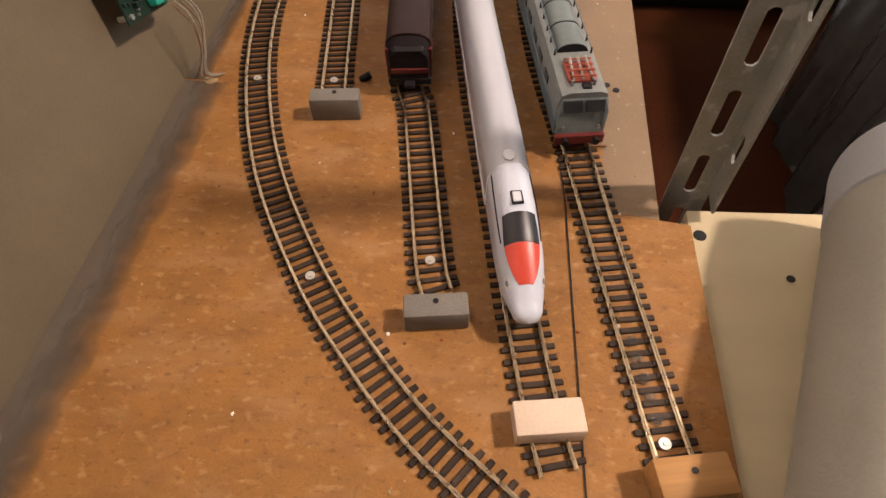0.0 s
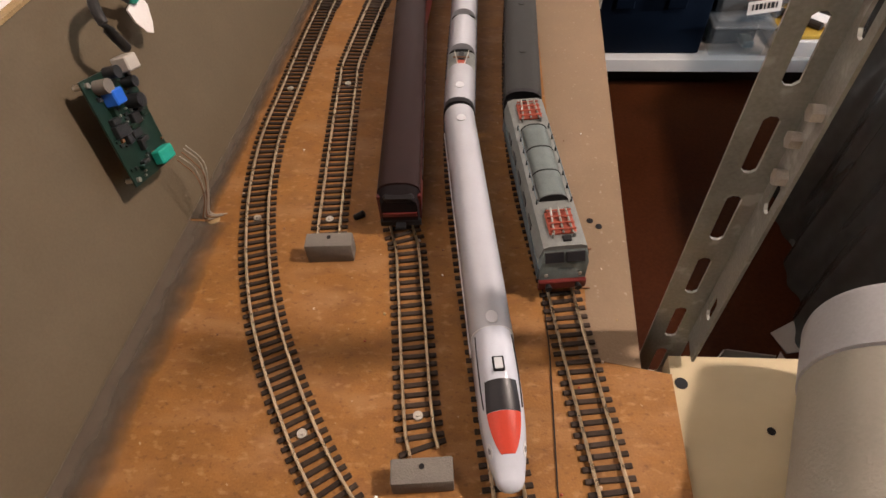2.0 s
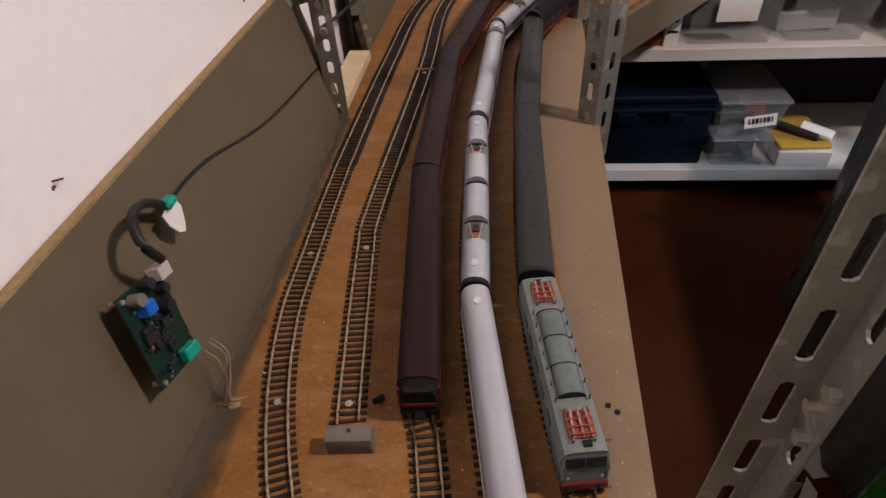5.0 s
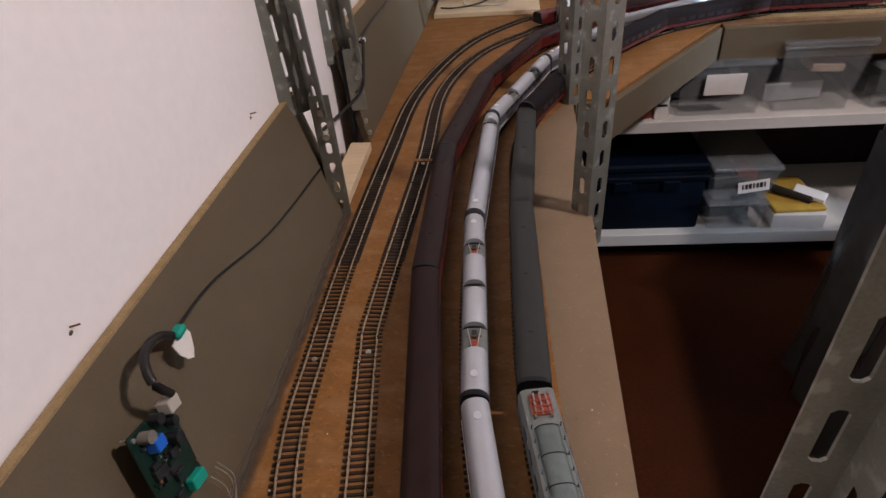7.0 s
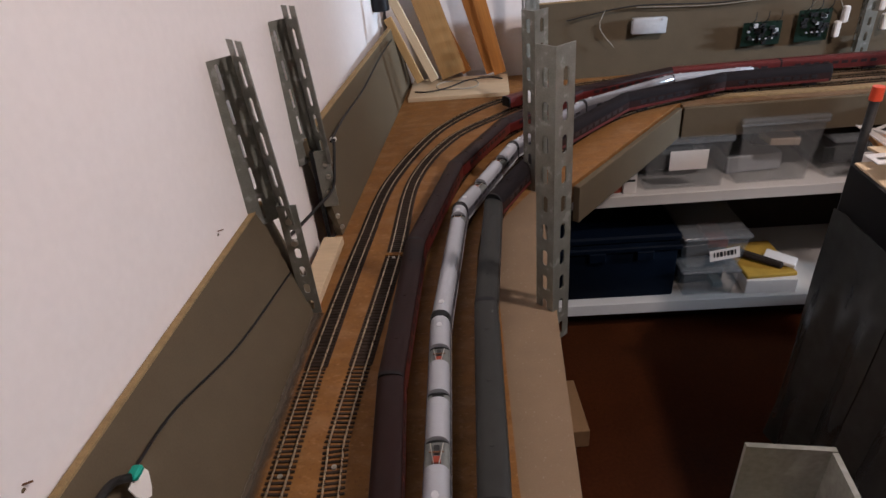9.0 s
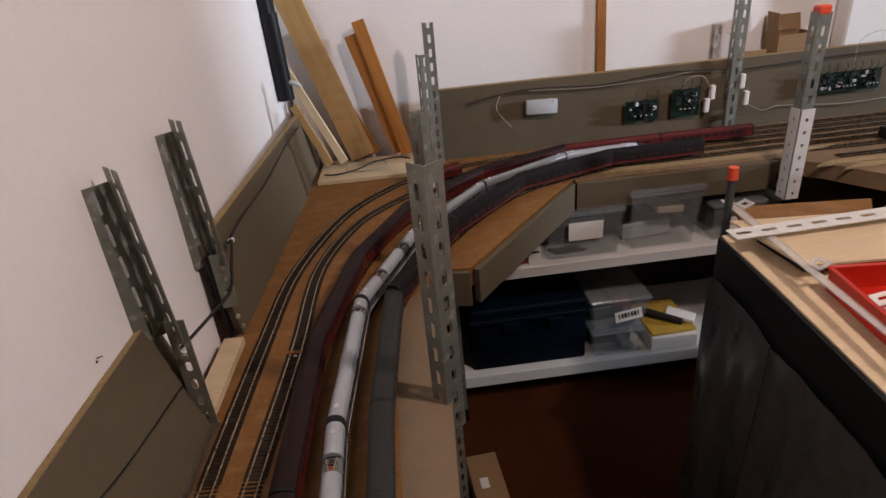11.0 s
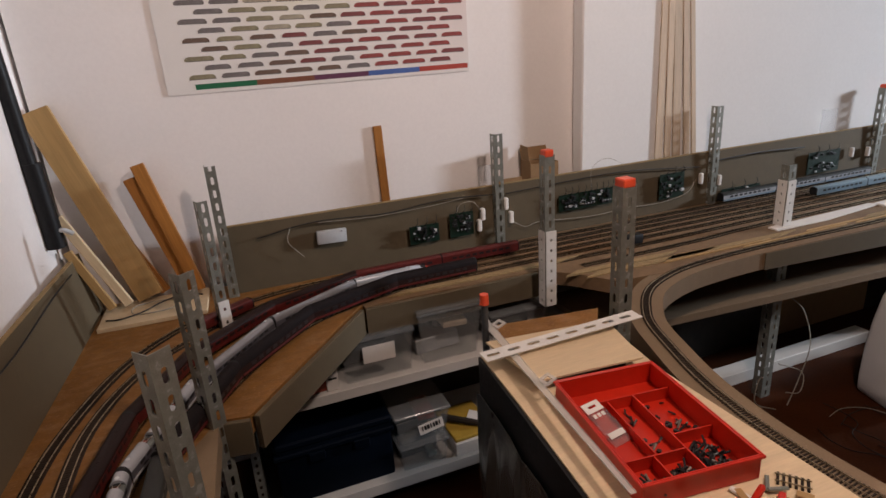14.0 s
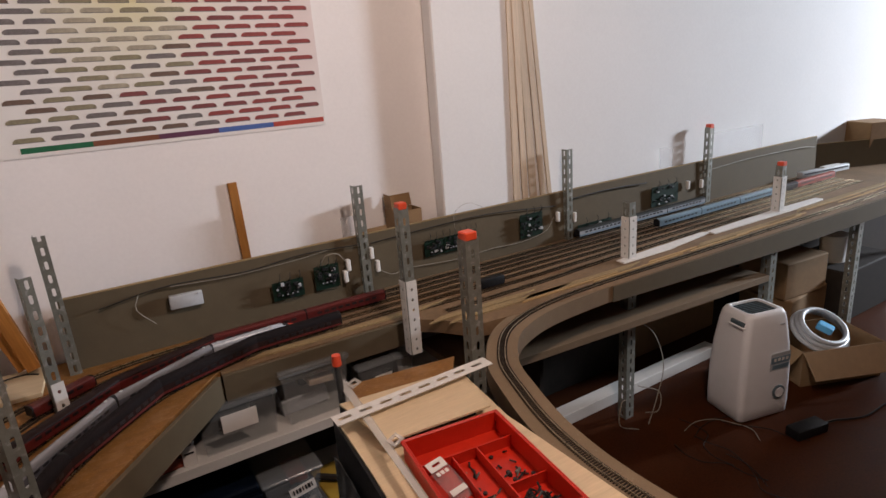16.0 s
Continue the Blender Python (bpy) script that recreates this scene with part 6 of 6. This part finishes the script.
def hardware(x0, y0, x1, y1, n, seed, z):
    r = random.Random(seed)
    for i in range(n):
        x, y = r.uniform(x0, x1), r.uniform(y0, y1)
        if i % 3 == 0:
            single("hex_nut", cyl((x, y, z), (x, y, z + 0.004), 0.0045, None, 6), "pcbdark", "small dark nut in the tray", "nut", group="small hardware")
        else:
            a = r.uniform(0, 6.28)
            l = r.uniform(0.008, 0.017)
            single("small_bolt", cyl((x, y, z + 0.002), (x + l * math.cos(a), y + l * math.sin(a), z + 0.002 + r.uniform(0, 0.014)), 0.0020, None, 6), r.choice(["zinc", "pcbdark", "pcbdark", "pcbdark", "pcbdark"]), "small dark bolt in the tray", "bolt", group="small hardware")


zt = TT + 0.0036
hardware(0.815, 0.688, 0.860, 0.732, 100, 1, zt)
hardware(0.885, 0.692, 0.925, 0.732, 90, 2, zt)
hardware(0.952, 0.692, 1.000, 0.765, 100, 3, zt)
hardware(0.968, 0.805, 1.022, 0.90, 18, 4, zt)
hardware(0.902, 0.770, 0.940, 0.90, 14, 5, zt)
tag = thing("hang_tag_bag", "clear plastic bag with a white hang tag", "parts bag", pose(0.865, 0.895, TT + 0.032, 20, 0, 10))
tg = bmesh.new()
for lo, hi in (((-0.020, 0, 0), (0.020, 0.009, 0.0012)), ((-0.020, 0.014, 0), (0.020, 0.022, 0.0012)), ((-0.020, 0.009, 0), (-0.009, 0.014, 0.0012)), ((0.009, 0.009, 0), (0.020, 0.014, 0.0012))):
    box(lo, hi, tg)
part("hang_tag", tg, "paper", tag, "white card tag with a hanging slot")
part("bag", box((-0.022, -0.075, -0.002), (0.022, 0.0, 0.001), None, 0.0008), "haze", tag)
for k in range(3):
    part("print_bar", box((-0.014 + k * 0.010, -0.013, 0.0012), (-0.007 + k * 0.010, -0.005, 0.0020)), "paper", tag)
part("paper_slip", box((-0.018, -0.060, 0.0012), (0.018, -0.048, 0.0022)), "paper", tag)
single("thread", cyl((0.925, 1.022, 0.058), (0.925, 1.018, 0.032), 0.0007, None, 6), "wirewhite", "thin pale thread hanging from the plywood", "thread")
rs = random.Random(9)
for i in range(26):
    x, y = rs.uniform(0.83, 1.09), rs.uniform(0.555, 0.655)
    a = rs.uniform(0, 180)
    l = rs.uniform(0.015, 0.05)
    kind = i % 4
    mm = ("zinc", "pine", "pcbdark", "paper")[kind]
    nm, lb, ct = (("metal_bracket", "small zinc bracket on the table", "bracket"), ("wood_offcut", "small pale wood offcut on the table", "offcut"), ("dark_part", "small dark metal part on the table", "metal part"), ("card_scrap", "scrap of white card on the table", "card scrap"))[kind]
    single(nm, cbox((0, 0, 0.003), (l, rs.uniform(0.006, 0.016), rs.uniform(0.003, 0.006)), None, 0.0008), mm, lb, ct, pose(x, y, TT + 0.0005 + 0.0002 * i, 0, 0, a), "loose parts on the table")
tp = thing("track_piece", "short loose piece of dark track on the table", "track piece", pose(1.055, 0.638, TT + 0.001, 0, 0, -50))
for k in range(6):
    part("sleeper", cbox((k * 0.0085 - 0.021, 0, 0.0012), (0.004, 0.030, 0.0022)), "sleeper", tp)
for s in (-0.0088, 0.0088):
    part("rail", cbox((0, s, 0.0034), (0.052, 0.0016, 0.0022)), "rail", tp)
pl = thing("red_pliers", "red-handled tool lying on the table edge", "pliers", pose(0.905, 0.575, TT + 0.012, 0, 0, 30))
for s in (-1, 1):
    part("handle", tube([(0.01, s * 0.004, 0), (0.05, s * 0.018, 0), (0.11, s * 0.014, 0)], 0.0055, None, 0.01, 8), "redtray", pl)
part("jaw", cbox((-0.015, 0, 0), (0.045, 0.014, 0.009), None, 0.002), "zinc", pl)

# capped posts round the table
c1 = thing("capped_tube", "short dark tube with an orange-red cap", "tube", pose(0.825, 1.290, FLOOR), "capped posts")
part("tube", cyl((0, 0, 0), (0, 0, 0.845), 0.0085, None, 16), "bag", c1)
part("cap", cyl((0, 0, 0.840), (0, 0, 0.866), 0.0115, None, 16, 0.0105), "redcap", c1, "orange-red plastic cap")
c2 = angle_post("capped_post", 1.185, 1.612, -0.09, 0.395, 0, "slotted steel post with white lower half and red cap", width=0.032, cap=True, group="capped posts")
part("white_sleeve", slotted(0.25, 0.036, 0.034, 0.010, 0.008, m=pose(0.018, -0.003, 0.0)), "whitesteel", c2, "white-painted perforated lower half")
part("white_sleeve", slotted(0.25, 0.036, 0.034, 0.010, 0.008, m=pose(-0.003, 0.018, 0.0, 0, 0, 90)), "whitesteel", c2)
angle_post("capped_post", 1.172, 1.232, -0.061, 0.380, 0, "grey slotted steel post with orange-red cap", width=0.038, cap=True, group="capped posts")

# ---------------------------------------------------------------- the yard
for x in (2.185, 3.235):
    p = angle_post("yard_post", x, 1.610, 0.008, 0.235, 0, "white-footed slotted steel post in the yard", width=0.034, group="yard posts", cap=x > 3)
    part("white_sleeve", slotted(0.17, 0.038, 0.034, 0.010, 0.008, m=pose(0.019, -0.003, 0.0)), "whitesteel", p)
    part("white_sleeve", slotted(0.17, 0.038, 0.034, 0.010, 0.008, m=pose(-0.003, 0.019, 0.0, 0, 0, 90)), "whitesteel", p)
single("white_ramp", prism([(2.14, 1.592), (2.40, 1.590), (2.72, 1.625), (2.70, 1.650), (2.38, 1.640), (2.14, 1.632)], 0.0005, 0.007, None, 0.001), "paper", "long white card strip on the yard deck", "card strip", group="white card strips")
single("white_ramp", prism([(2.72, 1.60), (3.35, 1.590), (3.62, 1.600), (3.62, 1.640), (3.30, 1.650), (2.72, 1.640)], 0.0005, 0.0075, None, 0.001), "paper", "long white card strip on the yard deck", "card strip", group="white card strips")
for i, (x0, x1, y) in enumerate(((0.70, 1.30, 1.730), (1.25, 1.60, 1.600), (1.30, 1.75, 1.560), (1.60, 2.1, 1.555), (2.5, 3.2, 1.530), (3.3, 4.2, 1.560))):
    single("cork_strip", prism([(x0, y), (x1, y - 0.010), (x1 + 0.10, y + 0.012), (x0 + 0.06, y + 0.026)], 0.0004, 0.0055), "edge", "tan cork underlay strip on the deck", "cork strip", group="cork strips")
rk = random.Random(21)
for i in range(9):
    x0 = 1.62 + i * 0.28 + rk.uniform(-0.05, 0.05)
    y0 = 1.512 + rk.uniform(0.0, 0.045)
    x1 = x0 + rk.uniform(0.3, 0.55)
    single("wood_strip", prism([(x0, y0), (x1, y0 - 0.006), (x1 + 0.01, y0 + 0.005), (x0 + 0.02, y0 + 0.010)], 0.0004 + 0.0003 * i, 0.0040 + 0.0003 * i), "pine", "thin pale wood strip lying on the yard deck", "wood strip", group="wood strips on the yard")
BL = mat("blue_grey_lacquer", (0.16, 0.24, 0.30), 0.35, 0, 0.12, 60, 900, 0.04)
M["bluegrey"] = BL
sy = T4.near(2.62, 1.83)
for i in range(3):
    coach(T4, sy + i * 0.31, sy + (i + 1) * 0.31, "bluegrey", "bluegrey", "blue-grey coach standing in the yard", "blue-grey train")
for i in range(3):
    coach(T4, sy + 0.95 + i * 0.20, sy + 0.95 + (i + 1) * 0.20, "purple" if i < 1 else "pantored", "purple" if i < 1 else "pantored", "dark red coach standing in the yard", "dark red yard train")
s1 = T1.near(2.25, 1.97)
for i in range(3):
    coach(T1, s1 + i * 0.30, s1 + (i + 1) * 0.30, "roofmid", "white", "pale coach with dark windows beside the backboard", "pale yard train", "bluegrey")
s2 = T2.near(0.165, 1.755)
coach(T2, s2, s2 + 0.17, "maroon", "maroon", "short maroon van behind the post", "maroon vans", None, 0.038, 4)
single("black_loco_shell", cbox((1.60, 1.745, 0.022), (0.11, 0.034, 0.035), None, 0.006, None, 2), "black", "small black locomotive shell on a yard track", "model locomotive")
ex = thing("white_model_car", "white model passenger coach at the yard end", "model coach", pose(4.22, 1.905, 0.0045, 0, 0, -7))
part("body", cbox((0, 0, 0.030), (0.44, 0.036, 0.038), None, 0.007, None, 2), "lightgrey", ex)
part("window_band", cbox((0, -0.0182, 0.034), (0.40, 0.001, 0.010)), "glassblack", ex, "dark window band")
part("roof", cbox((0.06, 0, 0.0525), (0.16, 0.030, 0.008), None, 0.002), "whitesteel", ex)
single("cardboard_box", cbox((0, 0, 0.135), (0.22, 0.20, 0.27), None, 0.003), "kraft", "brown cardboard box behind the yard end", "cardboard box", pose(4.84, 1.94, 0.0005, 0, 0, -20))

# ---------------------------------------------------------------- under the yard
def leg(x, y, label="slotted steel leg under the yard deck"):
    return angle_post("table_leg", x, y, FLOOR, -0.046, 0, label, width=0.045, group="table legs")


for x, y in ((2.16, 1.585), (2.92, 1.45), (3.70, 1.45), (4.5, 1.43), (0.66, 1.95)):
    leg(x, y)
single("under_shelf", prism([(1.36, 1.545), (2.915, 1.449), (2.915, 1.90), (1.36, 1.90)], -0.228, -0.200, None, 0.001), "strip", "taupe shelf board running under the yard deck", "shelf board", kind="structure")
# Added panels; the two near-black ones paint in the shade under the yard.
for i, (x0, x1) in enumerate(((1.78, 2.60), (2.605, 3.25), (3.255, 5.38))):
    single("back_carton", box((x0, 1.93, FLOOR + 0.001), (x1, 2.055, -0.10 - 0.03 * i), None, 0.004), "darkvoid" if i != 1 else "kraft", "large panel closing off the shaded space under the yard", "cardboard panel", group="panels under the yard")
single("white_plank", box((1.72, 1.700, FLOOR + 0.0005), (2.95, 1.770, FLOOR + 0.055), None, 0.002), "shelfwhite", "white board lying on the floor under the yard", "white board", pose(0, 0, 0, 0, 0, 0))
for pts in ([(2.20, 1.58, -0.25), (2.28, 1.55, -0.33), (2.32, 1.53, -0.48), (2.27, 1.52, -0.62), (2.20, 1.50, -0.705)], [(2.14, 1.57, -0.60), (2.08, 1.54, -0.58), (2.05, 1.52, -0.66), (2.14, 1.50, -0.705)],
            [(2.20, 1.56, -0.55), (2.30, 1.53, -0.60), (2.26, 1.50, -0.66), (2.18, 1.50, -0.64)]):
    single("loose_wire", tube(pts, 0.0022, None, 0.015, 6), "wirewhite", "loose pale wire round the table leg", "wire", group="wires under the yard", smooth=True)
rw = random.Random(4)
for k in range(7):
    x, y = rw.uniform(2.15, 2.6), rw.uniform(0.98, 1.35)
    pts = [(x, y, FLOOR + 0.004)]
    a = rw.uniform(0, 6.28)
    for i in range(5):
        a += rw.uniform(-0.9, 0.9)
        x, y = x + 0.09 * math.cos(a), y + 0.07 * math.sin(a)
        pts.append((x, y, FLOOR + 0.004 + rw.uniform(0, 0.006)))
    single("floor_wire", tube(pts, 0.0016, None, 0.015, 6), rw.choice(["cable", "cable", "wirewhite"]), "thin wire lying in loops on the floor", "wire", group="wires on the floor", smooth=True)
pb = thing("power_brick", "black power supply lying on the floor", "power supply", pose(2.640, 1.090, FLOOR, 0, 0, -12))
part("case", cbox((0, 0, 0.022), (0.16, 0.065, 0.043), None, 0.008, None, 2), "black", pb)
part("lead", tube([(0.08, 0, 0.02), (0.16, 0.01, 0.008), (0.30, -0.02, 0.006), (0.5, 0.01, 0.006), (0.8, -0.02, 0.006)], 0.004, None, 0.02, 6), "cable", pb)

# dehumidifier
dh = thing("dehumidifier", "white rounded dehumidifier standing on the floor", "dehumidifier", pose(2.635, 1.345, FLOOR, 0, 0, -14))


def rounded(w, d, r, n=6):
    pts = []
    for cx, cy, a0 in ((w - r, d - r, 0), (-w + r, d - r, 90), (-w + r, -d + r, 180), (w - r, -d + r, 270)):
        for i in range(n + 1):
            a = math.radians(a0 + 90 * i / n)
            pts.append((cx + r * math.cos(a), cy + r * math.sin(a)))
    return pts


bm = bmesh.new()
rings = []
for z, w, d, r in ((0.0, 0.118, 0.092, 0.022), (0.010, 0.127, 0.100, 0.026), (0.06, 0.130, 0.103, 0.028), (0.20, 0.129, 0.102, 0.030), (0.32, 0.121, 0.096, 0.030), (0.42, 0.108, 0.087, 0.030),
                   (0.452, 0.101, 0.081, 0.030), (0.466, 0.094, 0.075, 0.030), (0.472, 0.082, 0.064, 0.026), (0.470, 0.074, 0.057, 0.022), (0.460, 0.072, 0.055, 0.020)):
    rings.append([bm.verts.new((x, y, z)) for x, y in rounded(w, d, r)])
k = len(rings[0])
for r, s in zip(rings, rings[1:]):
    for j in range(k):
        bm.faces.new((r[j], r[(j + 1) % k], s[(j + 1) % k], s[j]))
bm.faces.new(rings[0][::-1]), bm.faces.new(rings[-1])
part("body", bm, "appliance", dh, smooth=True)
part("top_grille", prism(rounded(0.070, 0.053, 0.018), 0.4602, 0.464), "locoblue", dh, "dark top grille")
for i in range(7):
    part("grille_slat", cbox((0, -0.042 + i * 0.014, 0.4655), (0.122, 0.004, 0.003)), "roofmid", dh)
FACE = pose(0.055, -0.1025, 0.255, 3.5, 0, 0)
label = part("label_panel", cbox((0, 0, 0), (0.098, 0.0024, 0.086), None, 0.001, FACE), "lightgrey", dh, "pale information label")
part("label_bar", cbox((0, -0.002, 0.010), (0.094, 0.002, 0.030), None, 0, FACE), "bluegrey", label, "blue-grey label band")
part("label_bar", cbox((0.004, -0.002, -0.022), (0.082, 0.002, 0.020), None, 0, FACE), "bluegrey", label)
for q in range(4):
    part("label_spot", cbox((-0.030 + 0.020 * q, -0.0032, 0.012), (0.012, 0.0012, 0.014), None, 0, FACE), "paper", label)
part("model_mark", cbox((0.062, -0.0900, 0.415), (0.020, 0.002, 0.006), None, 0, None), "lightgrey", dh)
dial = part("dial", cyl((0.058, -0.100, 0.115), (0.058, -0.109, 0.115), 0.030, None, 28), "locoblue", dh, "grey round dial ring")
part("dial_face", cyl((0.058, -0.1095, 0.115), (0.058, -0.1115, 0.115), 0.022, None, 28), "appliance", dial)
part("handle_recess", cbox((-0.1045, -0.030, 0.430), (0.014, 0.070, 0.020), None, 0.004, None, 2), "locoblue", dh, "shaded grip recess")
part("handle_lip", cbox((-0.1065, -0.030, 0.417), (0.020, 0.080, 0.010), None, 0.004, None, 2), "appliance", dh)

# open carton with a coiled hose
ct = thing("open_carton", "open brown cardboard carton with spread flaps", "carton", pose(3.205, 1.345, FLOOR, 0, 0, -24))
for lo, hi in (((-0.20, -0.15, 0.0), (0.20, -0.146, 0.17)), ((-0.20, 0.146, 0.0), (0.20, 0.15, 0.17)), ((-0.20, -0.146, 0.0), (-0.196, 0.146, 0.17)), ((0.196, -0.146, 0.0), (0.20, 0.146, 0.17)), ((-0.196, -0.146, 0.0), (0.196, 0.146, 0.004))):
    part("side", box(lo, hi), "kraft", ct)
part("flap", box((-0.20, -0.13, 0), (0.20, 0, 0.004)), "kraft", ct, m=pose(0, -0.150, 0.170, 48, 0, 0))
part("flap", box((-0.15, -0.12, 0), (0.15, 0, 0.004)), "kraft", ct, m=pose(-0.20, 0, 0.170, 42, 0, -90))
part("flap", box((-0.15, -0.12, 0), (0.15, 0, 0.004)), "kraft", ct, m=pose(0.20, 0, 0.170, 40, 0, 90))
hose = thing("coiled_hose", "pale grey coiled hose lying in the carton", "hose", pose(3.210, 1.350, FLOOR + 0.18, 25, 0, 0))
for k in range(3):
    r = 0.150 - 0.014 * k
    part("coil", tube([(r * math.cos(a), r * 0.8 * math.sin(a), 0.018 * k + 0.01 * math.sin(a)) for a in [j * 0.45 for j in range(15)]], 0.012, None, 0.015, 8), "lightgrey", hose, smooth=True)
single("blue_packet", cbox((0, 0, 0), (0.10, 0.07, 0.03), None, 0.006), mat("light_blue_film", (0.10, 0.38, 0.62), 0.35, 0, 0.2, 30, 300, 0.2), "light blue packet inside the coiled hose", "packet", pose(3.225, 1.335, FLOOR + 0.20, 20, 10, 20))
single("parts_box", cbox((0, 0, 0.11), (0.40, 0.28, 0.22), None, 0.006), "kraft", "closed brown cardboard carton under the yard", "carton", pose(3.55, 1.72, FLOOR + 0.0005, 0, 0, 4), "cartons under the yard")
single("parts_box", cbox((0, 0, 0.10), (0.34, 0.28, 0.20), None, 0.006), "kraft", "closed brown cardboard carton under the yard", "carton", pose(3.52, 1.72, FLOOR + 0.222, 0, 0, -5), "cartons under the yard")
bk = thing("white_bucket", "white plastic bucket on a carton", "bucket", pose(3.92, 1.66, FLOOR + 0.30))
part("body", cyl((0, 0, 0), (0, 0, 0.15), 0.062, None, 28, 0.075), "paper", bk)
part("rim", cyl((0, 0, 0.145), (0, 0, 0.155), 0.079, None, 28), "paper", bk)
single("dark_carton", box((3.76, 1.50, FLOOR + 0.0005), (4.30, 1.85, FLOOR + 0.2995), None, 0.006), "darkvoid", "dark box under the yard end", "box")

# ceiling lamps that light the room
for x, y in ((1.28, 0.38), (9.6, -0.20)):
    l = thing("ceiling_lamp", "plain round ceiling lamp", "ceiling lamp", pose(x, y, CEIL), "ceiling lamps")
    part("base", cyl((0, 0, -0.05), (0, 0, 0.0), 0.11, None, 32), "white", l)
